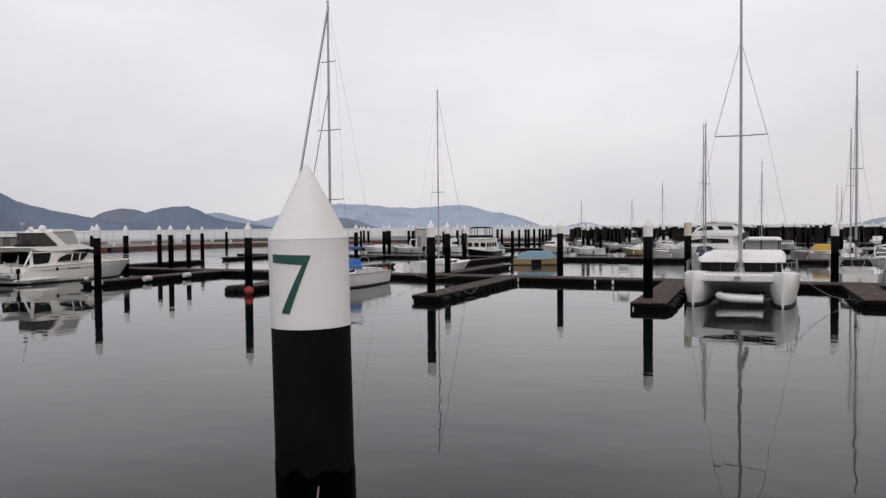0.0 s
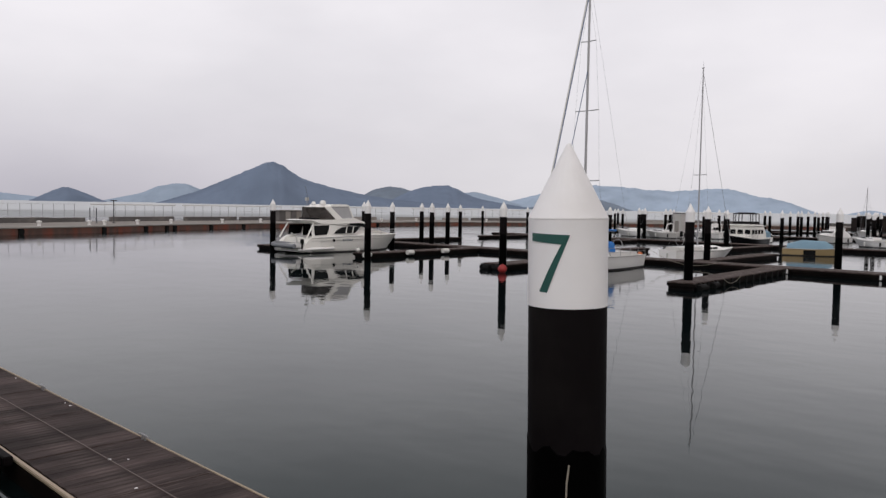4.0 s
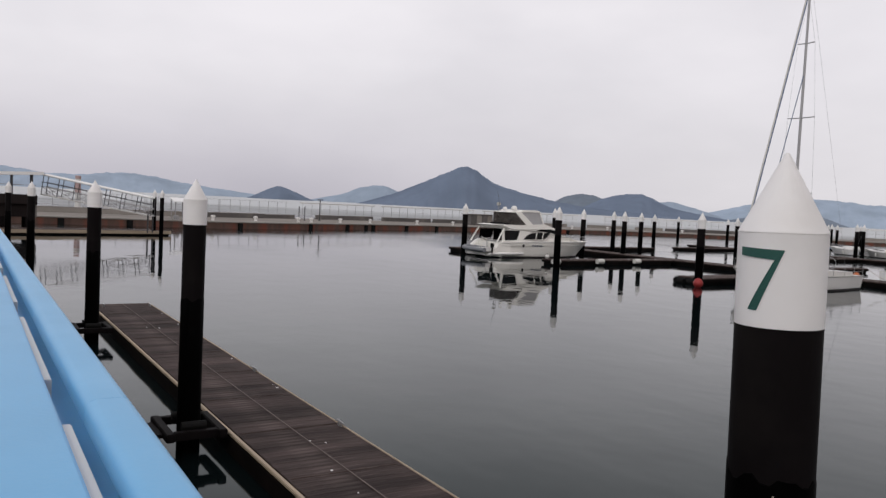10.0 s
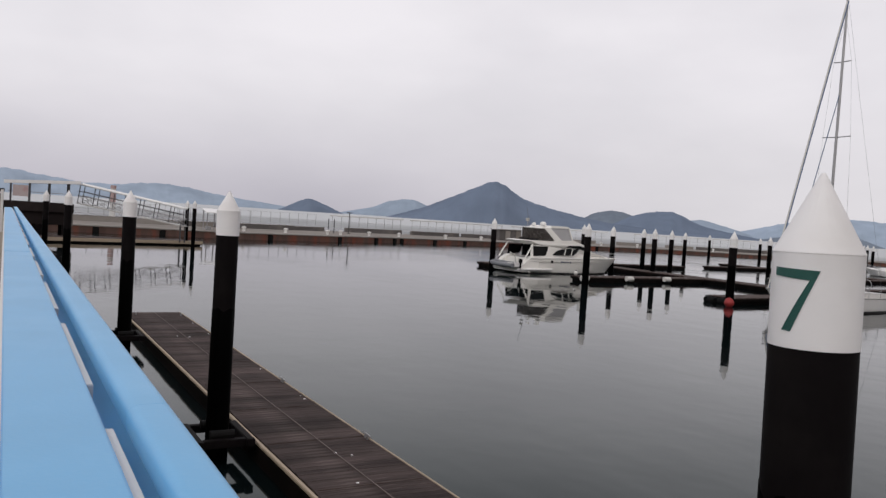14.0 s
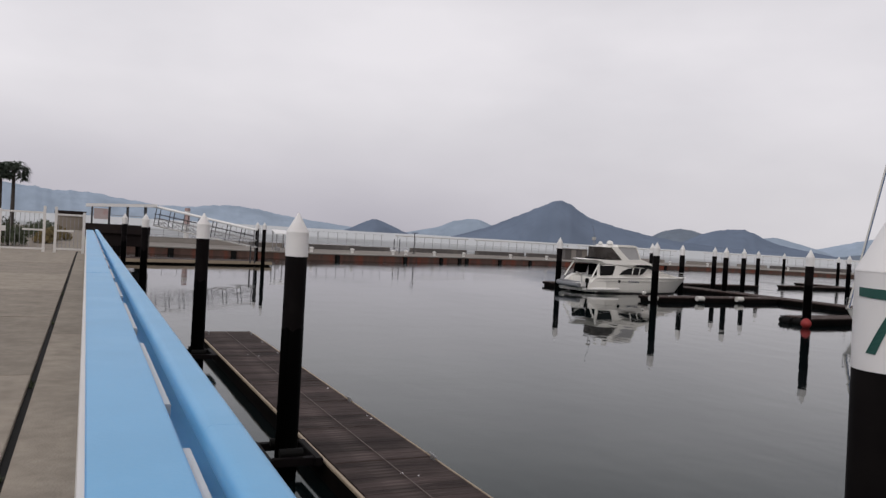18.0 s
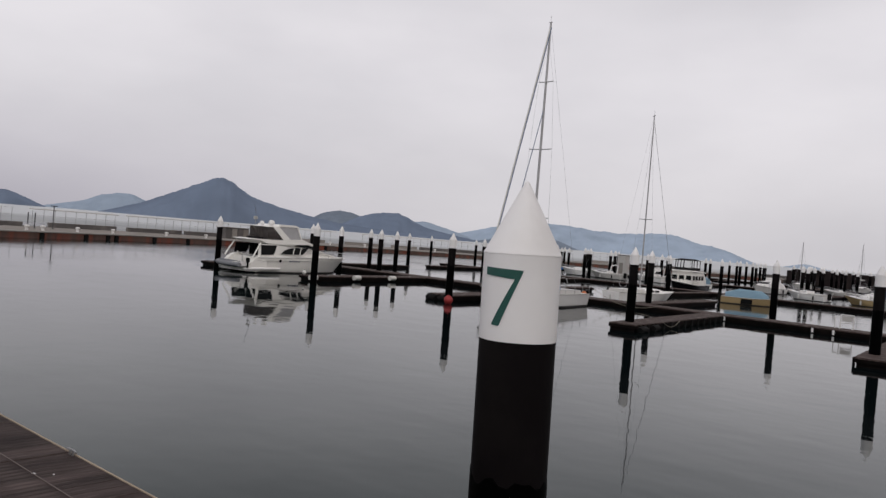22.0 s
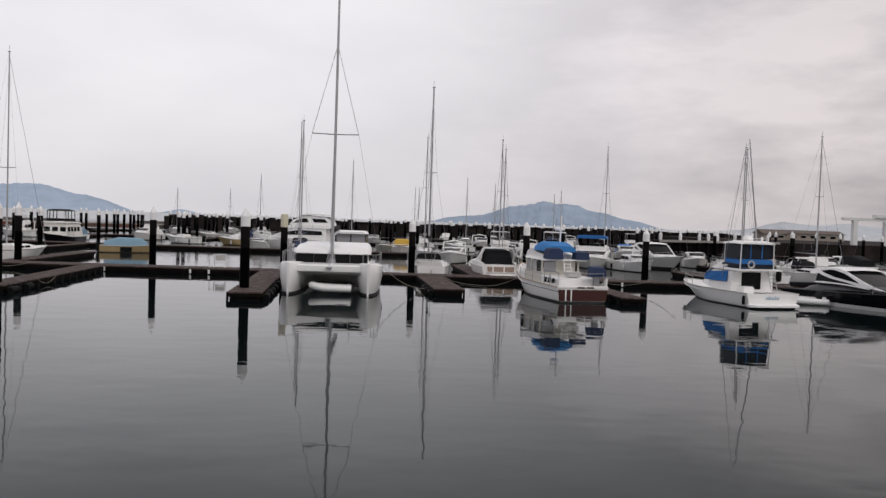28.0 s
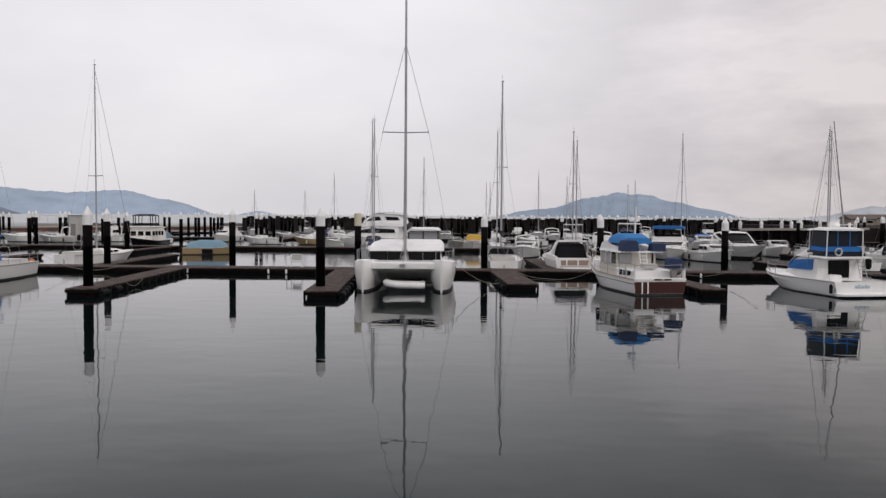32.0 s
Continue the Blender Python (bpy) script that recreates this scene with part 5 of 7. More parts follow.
# --- catamaran, bows to the basin
def catamaran(m, label):
    b = thing("catamaran", m, label, "catamaran")
    L = 8.8
    for sx in (-1, 1):
        rings = []
        for y, w, zt, keel in ((-6.6, 0.62, 0.7, -0.2), (-5.2, 0.68, 1.3, -0.3), (-2, 0.74, 1.5, -0.4), (1, 0.76, 1.65, -0.45), (3, 0.62, 1.75, -0.4), (3.9, 0.44, 1.8, -0.35), (4.4, 0.2, 1.8, -0.2), (4.56, 0.06, 1.79, -0.1)):
            c = sx * 2.12
            wl = 0.72 * w
            rings.append([(c - w, y, zt - 0.12), (c - w * 0.75, y, zt), (c + w * 0.75, y, zt), (c + w, y, zt - 0.12), (c + w * 0.98, y, zt * 0.55), (c + wl, y - 0.05, 0.0), (c, y - 0.1, keel), (c - wl, y - 0.05, 0.0), (c - w * 0.98, y, zt * 0.55)])
        part("hull", loft(BM(), rings), GEL, b, smooth=True)
        part("waterline_stripe", loft(BM(), [[(sx * 2.12 - w, y, -0.1), (sx * 2.12 - w, y, 0.13), (sx * 2.12 + w, y, 0.13), (sx * 2.12 + w, y, -0.1)] for y, w in ((-6.6, 0.47), (-5.2, 0.52), (-2, 0.575), (1, 0.6), (3, 0.5), (3.85, 0.36), (4.34, 0.175), (4.5, 0.06))]), BOOT, b)
        part("hull_window", pane([(sx * 2.87, -1.2, 1.0), (sx * 2.87, 1.0, 1.05), (sx * 2.86, 0.8, 1.28), (sx * 2.86, -1.2, 1.25)], 0.03), GLASS_DARK, b)
        bm = BM()
        for x, y in ((2.5, 3.6), (2.7, 2.2), (2.78, 0.6), (2.75, -1.2), (2.7, -3.0), (1.8, 3.9), (2.35, 4.15)):
            tube(bm, [(sx * x, y, 1.6), (sx * x, y, 2.3)], 0.016, 5)
        tube(bm, [(sx * 1.8, 3.9, 2.3), (sx * 2.35, 4.15, 2.3), (sx * 2.5, 3.6, 2.28), (sx * 2.7, 2.2, 2.26), (sx * 2.78, 0.6, 2.24), (sx * 2.75, -1.2, 2.22), (sx * 2.7, -3.0, 2.2)], 0.014, 5)
        part("guard_rail", bm, STEEL, b)
    # bridge deck close over the water; its forward face leans back under the cross beam
    low = lambda x: 0.5 if abs(x) < 1.05 else 0.5 - 0.4 * (abs(x) - 1.05) / 0.9
    xs = [-1.95 + 0.15 * k for k in range(27)]
    part("bridge_deck", loft(BM(), [[(x, -6.2, 1.3), (x, 0.6, 1.42), (x, 0.6, low(x) + 0.03), (x, -6.2, 0.6)] for x in xs]), GEL, b)
    part("bow_panel", loft(BM(), [[(x, 0.6, 1.42), (x, 3.8, 1.5), (x, 3.86, 1.27), (x, 2.5, (1.27 + low(x)) / 2 + 0.14), (x, 0.95, low(x)), (x, 0.62, low(x) + 0.03)] for x in xs]), GEL, b, "smooth panel leaning back between the bows")
    part("cross_beam", tube(BM(), [(-1.95, 3.85, 1.46), (1.95, 3.85, 1.46)], 0.1, 10), GEL, b)
    part("trampoline", box(BM(), -1.6, 1.6, 1.12, 3.75, 1.505, 1.52), GRAPHITE, b)
    part("anchor_roller", box(BM(), -0.16, 0.16, 3.7, 4.35, 1.42, 1.56, 0.03), STEEL, b)
    part("foredeck", house([(1.2, 2.4, 2.3, 1.43, 1.66), (2.6, 2.3, 2.15, 1.45, 1.66), (3.7, 2.25, 2.1, 1.4, 1.66), (4.0, 2.2, 2.0, 1.3, 1.6)], 0.08), GEL, b)
    part("coachroof", house([(-4.6, 2.1, 2.0, 1.3, 2.5), (-1.5, 2.2, 2.08, 1.4, 2.56), (0.6, 2.18, 2.02, 1.5, 2.52), (1.45, 2.08, 1.9, 1.6, 2.4), (1.75, 2.02, 1.75, 1.65, 2.25)], 0.14), GEL, b, smooth=True)
    for x0, x1 in ((-1.99, -1.008), (-0.992, -0.008), (0.008, 0.992), (1.008, 1.99)):
        part("front_window", pane([(x0 * 1.02, 1.8, 1.62), (x1 * 1.02, 1.8, 1.62), (x1, 1.765, 2.2), (x0, 1.765, 2.2)], 0.02), GLASS_DARK, b)
    for sx in (-1, 1):
        part("side_window", pane([(sx * 2.16, -2.6, 1.75), (sx * 2.14, 1.3, 1.8), (sx * 2.08, 1.1, 2.25), (sx * 2.09, -2.6, 2.25)], 0.02), GLASS_DARK, b)
    part("roof_brow", house([(1.98, 1.98, 1.92, 2.19, 2.26), (1.75, 2.14, 2.02, 2.18, 2.44), (0.9, 2.2, 2.05, 2.2, 2.58), (-0.4, 2.2, 2.05, 2.3, 2.68), (-4.3, 2.14, 2.0, 2.4, 2.68)], 0.12), GEL, b, "thick rounded white roof over the windows", smooth=True)
    part("cockpit_roof", house([(-6.2, 1.9, 1.85, 2.56, 2.66), (-4.2, 2.0, 1.95, 2.56, 2.7)], 0.04), GEL, b)
    mast_set(b, 2.05, 1.6, 17.1, ((0.487, 1.3),), 2.75, bow=(4.1, 1.6, 0.82), r=0.085, boom=0, fork=0.82, chain=2.7, x=-0.02)
    part("diamond_stay", tube(BM(), [(-1.3, 2.05, 9.15), (0, 2.05, 14.3)], 0.006, 4), WIRE, b)
    part("diamond_stay", tube(BM(), [(1.3, 2.05, 9.15), (0, 2.05, 14.3)], 0.006, 4), WIRE, b)
    part("boom", tube(BM(), [(0, 1.95, 3.3), (0, -3.8, 3.5)], 0.13, 8), ALU, b)
    part("sail_bag", tube(BM(), [(0, 1.8, 3.55), (0, -3.6, 3.7)], 0.17, 8), CANVAS_BLACK, b, "dark sail bag on the boom")
    part("mast_coat", lathe(BM(), [(0.3, 1.6), (0.22, 1.75), (0.16, 1.95)], 12, (0, 2.05, 0)), STEEL, b)
    bm = BM()
    for x in (-0.25, 0.0, 0.28):
        tube(bm, [(x, 2.35, 1.65), (x * 0.5, 2.15, 2.3)], 0.02, 5)
    part("halyard_gear", bm, WIRE, b)
    return b


# --- trawler with a varnished transom, stern to the basin
def trawler(m, label):
    b = thing("trawler", m, label, "motor boat")
    L, h = 10.0, 5.0
    lines = boat_hull(b, L, 3.3, (0.88, 0.98, 1.7), GEL, tw=0.92, rake=1.2, fine=2.3, bulwark=0.24, rub=RUB_WOOD, stripe_z=0.1)
    part("transom_panel", pane([(-1.42, -h - 0.015, 0.12), (1.42, -h - 0.015, 0.12), (1.49, -h - 0.015, 0.75), (-1.49, -h - 0.015, 0.75)], 0.015), TEAK_RED, b, "varnished red-brown transom")
    for x in (-1.05, -0.72):
        part("transom_ladder", box(BM(), x - 0.035, x + 0.035, -h - 0.07, -h - 0.03, 0.1, 0.78), GEL, b)
    part("transom_cap", box(BM(), -1.52, 1.52, -h - 0.03, -h + 0.12, 0.79, 0.96, 0.03), GEL, b)
    for x0, x1 in ((-0.35, 0.1), (0.2, 0.65)):
        part("name_bar", box(BM(), x0, x1, -h - 0.045, -h - 0.03, 0.83, 0.91), TEAK_RED, b)
    part("aft_cabin", house([(-h + 0.95, 1.18, 1.1, 0.8, 1.28), (-h + 1.6, 1.3, 1.24, 0.78, 1.34), (-1.7, 1.34, 1.28, 0.78, 1.36)], 0.08), GEL, b)
    part("trunk_cabin", house([(1.2, 1.2, 1.12, 0.85, 1.5), (2.6, 1.1, 1.0, 1.0, 1.5), (3.4, 0.75, 0.65, 1.2, 1.45)], 0.1), GEL, b)
    for y in (-3.95, -3.35, -2.75):
        for sx in (-1, 1):
            port = part("porthole", pane([(sx * 1.325, y, 1.0), (sx * 1.325, y + 0.32, 1.0), (sx * 1.3, y + 0.32, 1.27), (sx * 1.3, y, 1.27)], 0.03), GLASS_DARK, b)
            part("porthole_frame", pane([(sx * 1.335, y - 0.05, 1.275), (sx * 1.335, y + 0.37, 1.275), (sx * 1.33, y + 0.37, 1.31), (sx * 1.33, y - 0.05, 1.31)], 0.02), STEEL, port)
    part("saloon_base", house([(-1.7, 1.22, 1.2, 0.8, 1.5), (0.8, 1.22, 1.2, 0.85, 1.52), (1.6, 1.1, 1.05, 0.9, 1.5)], 0.04), OFF_WHITE, b)
    part("saloon_roof", house([(-2.5, 1.3, 1.28, 2.22, 2.32), (0.9, 1.3, 1.26, 2.24, 2.36), (1.5, 1.1, 1.05, 2.24, 2.32)], 0.03), GEL, b)
    for sx in (-1, 1):
        for y in (-1.62, -0.75, 0.1, 0.95):
            part("saloon_post", box(BM(), sx * 1.16 - 0.05, sx * 1.16 + 0.05, y - 0.06, y + 0.06, 1.49, 2.23), OFF_WHITE, b)
        for y in (-1.56, -0.69, 0.16):
            part("saloon_window", box(BM(), sx * 1.16 - 0.012, sx * 1.16 + 0.012, y, y + 0.75, 1.55, 2.18), CLEAR_DARK if y < -1 else PALE_VINYL, b)
        part("quarter_board", loft(BM(), [[(sx * x, y - h, z) for y, z in ((0.0, 0.8), (1.5, 0.8), (1.3, 0.98), (0.5, 1.1), (0.14, 1.4), (0.0, 1.4))] for x in (1.4, 1.48)]), GEL, b, "raised white quarter board at the stern")
    part("front_window", box(BM(), -1.05, 1.05, 1.3, 1.33, 1.55, 2.2), CLEAR_DARK, b)
    part("aft_window", box(BM(), -1.05, -0.3, -1.66, -1.63, 1.5, 2.12), PALE_VINYL, b)
    part("aft_door", box(BM(), 0.35, 0.95, -1.68, -1.62, 0.85, 2.15, 0.01), OFF_WHITE, b)
    part("aft_bulkhead", box(BM(), -0.28, 0.33, -1.66, -1.62, 1.42, 2.22), OFF_WHITE, b)
    part("flybridge", loft(BM(), [[(f * (1.22 - 0.1 * abs(f)), y, z) for y, z in ((-1.6, 2.33), (1.3, 2.35), (1.0, 2.72), (0.2, 2.88), (-0.5, 2.66), (-1.6, 2.56))] for f in (-1, -0.9, 0.9, 1)]), GEL, b, "white flybridge coaming")
    part("canvas_top", house([(-2.3, 0.92, 0.75, 2.74, 3.08), (-1.5, 1.0, 0.8, 2.76, 3.3), (-0.5, 0.98, 0.78, 2.78, 3.32), (0.1, 0.9, 0.7, 2.82, 3.2)], 0.22), FADED_BLUE, b, "faded blue canvas top", smooth=True).location.x = -0.18
    for x, y in ((-1.0, -2.2), (0.7, -2.2), (-1.0, 0.0), (0.7, 0.0)):
        part("canopy_post", tube(BM(), [(x, y, 2.3), (x, y, 2.95)], 0.022, 6), STEEL, b)
    part("helm_cover", house([(-2.75, 0.48, 0.4, 2.33, 2.92), (-2.4, 0.5, 0.42, 2.33, 3.0), (-1.9, 0.48, 0.38, 2.33, 2.95)], 0.12), CANVAS_NAVY, b, "navy canvas cover", smooth=True).location.x = -0.75
    part("seat_cover", house([(-2.6, 0.44, 0.4, 2.33, 2.76), (-2.0, 0.44, 0.38, 2.33, 2.82)], 0.08), CANVAS_NAVY, b, "navy canvas cover", smooth=True).location.x = 1.0
    part("engine_cover", house([(-h + 0.35, 0.46, 0.4, 1.46, 1.98), (-h + 0.95, 0.46, 0.38, 1.46, 2.05)], 0.08), CANVAS_NAVY, b, "navy canvas cover", smooth=True).location.x = 1.1
    part("engine_bracket", box(BM(), 0.95, 1.25, -h + 0.55, -h + 0.85, 0.85, 1.47, 0.02), STEEL, b)
    bm = BM()
    for x in (-0.12, 0.3):
        tube(bm, [(x, -2.75, 1.25), (x, -2.35, 2.35)], 0.03, 6)
    for k in range(5):
        box(bm, -0.12, 0.3, -2.72 + 0.075 * k, -2.62 + 0.075 * k, 1.42 + 0.2 * k, 1.47 + 0.2 * k)
    part("ladder", bm, GEL, b)
    part("signal_mast", tube(BM(), [(0.2, -0.9, 2.25), (0.2, -1.1, 4.9)], 0.05, 8), GEL, b)
    part("radar", lathe(BM(), [(0.25, 0), (0.28, 0.08), (0.22, 0.2), (0.08, 0.24)], 12, (0.2, -0.75, 4.0)), GEL, b, smooth=True)
    part("yard", tube(BM(), [(-0.35, -1.05, 4.4), (0.75, -1.05, 4.4)], 0.02, 5), STEEL, b)
    part("deck_locker", box(BM(), -0.4, 0.4, -h + 1.2, -h + 1.8, 1.4, 1.66, 0.03), GEL_GREY, b)
    for sx in (-1, 1):
        part("teak_strake", tube(BM(), [(sx * (l[2] * 0.965 + 0.012), l[0] - 0.02, l[3] * 0.72) for l in lines[:-2]], 0.022, 6), TEAK_RED, b, "thin varnished strake along the hull")
        for y in (-h + 0.3, -h + 1.5, -h + 2.4):
            part("deck_rail_post", tube(BM(), [(sx * 1.4, y, 0.85), (sx * 1.36, y, 1.7)], 0.018, 5), STEEL, b)
        part("deck_rail", tube(BM(), [(sx * 1.38, -h + 0.25, 1.66), (sx * 1.36, -h + 2.45, 1.72)], 0.018, 5), STEEL, b)
    part("stern_rail", tube(BM(), [(-1.38, -h + 0.25, 1.66), (0, -h + 0.1, 1.64), (1.38, -h + 0.25, 1.66)], 0.018, 5), STEEL, b)
    rails(b, lines, 0.1, 1.0, 0.55)
    return b


# --- sport fisher with blue screens, stern to the basin
def fisher(m, label):
    b = thing("sport_fishing_boat", m, label, "fishing boat")
    L, h = 9.4, 4.7
    lines = boat_hull(b, L, 3.6, (0.84, 0.86, 1.02), GEL, tw=0.92, rake=1.5, fine=2.2, bulwark=0.2, stripe_z=0.07)
    part("swim_step", house([(-h - 0.5, 1.3, 1.3, 0.1, 0.2), (-h - 0.2, 1.62, 1.62, 0.08, 0.24), (-h + 0.02, 1.66, 1.66, 0.08, 0.26)], 0.04), GEL, b)
    name_bars(b, -h - 0.02, 0.5, -0.45, 0.45, mat("pale_blue_lettering", (0.45, 0.53, 0.6), 0.5), 1)
    part("fender", lathe(BM(), [(0.03, 0), (0.09, 0.06), (0.09, 0.45), (0.04, 0.52)], 8, (-1.82, -h + 0.1, 0.2)), RUBBER, b)
    part("cabin", house([(-2.7, 1.42, 1.34, 0.75, 2.04), (-0.8, 1.42, 1.3, 0.85, 2.06), (-0.1, 1.32, 1.12, 0.95, 1.9), (0.9, 1.1, 0.8, 1.05, 1.4)], 0.1), GEL, b)
    # a solid dark panel stands in for the shade inside the open cabin
    part("cabin_opening", box(BM(), -0.72, 0.55, -2.73, -2.68, 0.92, 1.92), GLASS_DARK, b, "dark panel for the shade inside the open cabin doorway")
    part("door_jamb", box(BM(), 0.56, 0.66, -2.76, -2.69, 0.9, 1.96, 0.01), GEL, b)
    for sx in (-1, 1):
        part("window_screen", pane([(sx * 1.45, -2.3, 1.34), (sx * 1.4, 0.15, 1.3), (sx * 1.28, -0.4, 1.84), (sx * 1.37, -2.3, 1.97)], 0.025), CANVAS_BLUE, b, "bright blue canvas screen")
    part("windscreen_cover", pane([(-1.0, 0.8, 1.44), (1.0, 0.8, 1.44), (1.12, -0.15, 1.92), (-1.12, -0.15, 1.92)], 0.06), CANVAS_BLUE, b, "bright blue canvas screen")
    part("flybridge_deck", house([(-3.5, 1.46, 1.42, 2.05, 2.14), (-0.7, 1.44, 1.4, 2.07, 2.18)], 0.03), GEL, b)
    part("bow_cover", house([(-1.9, 1.44, 1.2, 2.15, 2.34), (-1.1, 1.42, 0.5, 2.14, 2.66), (-0.5, 1.35, 0.35, 2.08, 2.64), (0.45, 1.1, 0.4, 1.72, 1.95)], 0.1), WHITE_COVER, b, "white canvas over the flybridge front", smooth=True)
    part("flybridge_coaming", house([(-3.0, 1.16, 1.16, 2.15, 2.42), (-1.3, 1.16, 1.12, 2.17, 2.45)], 0.05), DARK_VINYL, b)
    part("seat_canvas", house([(-3.02, 1.14, 1.06, 2.42, 2.7), (-1.5, 1.1, 1.04, 2.46, 2.74)], 0.08), CANVAS_BLUE, b, "blue canvas dodger", smooth=True)
    part("curtain", house([(-2.95, 1.1, 1.04, 2.72, 3.6), (-1.4, 1.06, 1.0, 2.74, 3.62)], 0.06), DARK_VINYL, b, "dark smoked curtain")
    for x in (-0.35, 0.4):
        part("curtain_seam", box(BM(), x - 0.03, x + 0.03, -2.97, -2.955, 2.74, 3.58), CANVAS_BLUE, b)
    part("hardtop", house([(-3.2, 1.12, 1.02, 3.6, 3.7), (-2.3, 1.22, 1.1, 3.62, 3.8), (-1.2, 1.12, 1.0, 3.58, 3.68)], 0.05), GEL, b)
    for x, y in ((-1.12, -3.1), (1.12, -3.1), (-1.08, -1.4), (1.08, -1.4)):
        part("hardtop_post", tube(BM(), [(x, y, 2.12), (x * 0.96, y, 3.63)], 0.035, 6), WHITE_STEEL, b)
    part("helm_speaker", lathe(BM(), [(0.02, 0), (0.2, 0.02), (0.22, 0.1), (0.02, 0.12)], 12, (-0.9, -3.2, 2.14)), CANVAS_NAVY, b)
    part("life_ring", tube(BM(), [(-0.35 + 0.2 * math.cos(a), -3.06, 2.4 + 0.2 * math.sin(a)) for a in [k * math.pi / 6 for k in range(13)]], 0.05, 6), GEL_GREY, b)
    part("roof_radar", lathe(BM(), [(0.28, 3.78), (0.32, 3.88), (0.24, 4.06), (0.06, 4.12)], 12, (0.0, -2.1, 0)), GEL, b, smooth=True)
    for x in (-0.6, 0.6):
        part("roof_lamp", tube(BM(), [(x, -2.6, 3.7), (x, -2.6, 4.05)], 0.07, 6), GEL, b)
    part("outrigger", tube(BM(), [(-1.5, -1.9, 1.6), (-0.6, -2.4, 9.5)], 0.018, 5, 0.01), WIRE, b)
    part("outrigger", tube(BM(), [(0.95, -1.9, 2.1), (-0.4, -2.4, 9.8)], 0.05, 6, 0.03), ALU, b)
    bm = BM()
    for x in (0.75, 1.15):
        tube(bm, [(x, -3.5, 0.9), (x, -3.1, 2.06)], 0.025, 6)
    for k in range(4):
        tube(bm, [(0.75, -3.42 + 0.08 * k, 1.2 + 0.2 * k), (1.15, -3.42 + 0.08 * k, 1.2 + 0.2 * k)], 0.02, 5)
    part("ladder", bm, STEEL, b)
    rails(b, lines, 0.6, 1.0, 0.5)
    part("cockpit_box", box(BM(), -1.3, -0.6, -h + 0.9, -h + 1.6, 0.7, 1.15, 0.04), GEL, b)
    return b


# --- black express yacht, bow away from the basin
def express(m, label, L=12.0, hull=None, top=None):
    b = thing("express_yacht", m, label, "motor yacht")
    h = L / 2
    k = L / 14.0
    Y = lambda y: -h + y * k
    hm, tm = hull or HULL_BLACK, top or GRAPHITE
    lines = boat_hull(b, L, 3.9, (0.76, 1.02, 1.4), hm, tw=0.94, rake=2.0, fine=2.5, bulwark=0.02, stripe=GEL if hull is None else BOOT, stripe_z=0.24, rub=GRAPHITE if hull is None else GEL, deck_mat=tm)

    def xa(y, z):
        """Half-width of the upper works."""
        return (1.62 - 0.2 * max(0.0, z - 1.2)) * (1 - 0.55 * max(0.0, (y - 5.5) / 6.0) ** 1.5)

    def across(name, pts, material, note=""):
        part(name, loft(BM(), [[(f * xa(y, z), Y(y), z + 0.06 * (1 - f * f)) for y, z in pts] for f in (-1.0, -0.9, -0.5, 0.0, 0.5, 0.9, 1.0)]), material, b, note)

    def skin(name, pts, material, d0, d1, note=""):
        for sx in (-1, 1):
            part(name, loft(BM(), [[(sx * (xa(y, z) + d), Y(y), z) for y, z in pts] for d in (d0, d1)]), material, b, note)

    part("coaming", house([(Y(2.2), 1.5, 1.35, 0.85, 1.08), (Y(3.6), 1.72, 1.58, 0.95, 1.36), (Y(6), 1.66, 1.4, 1.1, 1.5), (Y(9), 1.3, 0.9, 1.2, 1.42), (Y(11.4), 0.7, 0.35, 1.3, 1.42)], 0.15), tm, b, "glossy dark grey deck moulding" if hull is None else "", smooth=True)
    across("glass_house", [(3.2, 1.35), (3.3, 2.2), (4.6, 2.36), (5.6, 2.3), (6.6, 1.95), (8.2, 1.4), (8.2, 1.3)], GLASS_DARK, "dark wraparound glass")
    across("roof", [(2.7, 2.26), (3.2, 2.42), (4.2, 2.5), (5.1, 2.5), (5.9, 2.34), (5.2, 2.34), (4.2, 2.36), (3.3, 2.24)], GEL, "white hardtop with a pointed tail")
    skin("front_arch", [(5.0, 2.46), (5.5, 2.42), (6.1, 2.26), (7.3, 1.8), (8.4, 1.44), (9.2, 1.26), (8.2, 1.36), (7.2, 1.62), (6.5, 1.94), (5.8, 2.2), (5.0, 2.33)], GEL, -0.05, 0.05, "white sweeping side arch")
    skin("aft_blade", [(2.7, 2.28), (3.2, 2.4), (3.9, 2.12), (5.0, 1.88), (6.4, 1.72), (7.6, 1.56), (8.6, 1.36), (7.4, 1.4), (6.2, 1.62), (4.8, 1.76), (3.9, 1.94), (3.3, 2.1)], GEL, -0.05, 0.06, "white sweeping side arch")
    skin("lower_blade", [(3.2, 1.5), (4.0, 1.56), (5.2, 1.54), (6.4, 1.5), (8.0, 1.36), (8.0, 1.3), (6.4, 1.42), (5.2, 1.46), (3.2, 1.42)], GEL if hull is None else GEL_GREY, -0.05, 0.05)
    if hull:
        skin("side_panel", [(2.6, 1.2), (2.6, 1.9), (4.2, 1.78), (6.4, 1.7), (8.4, 1.42), (9.4, 1.2)], GEL, -0.06, 0.07, "white cabin side")
    for sx in (-1, 1):
        part("hull_window", pane([(sx * 1.97, Y(6.2), 0.75), (sx * 1.93, Y(8.0), 0.8), (sx * 1.93, Y(8.0), 0.95), (sx * 1.97, Y(6.2), 0.92)], 0.03), GLASS_DARK, b)
    rails(b, lines, 0.6, 1.0, 0.45)
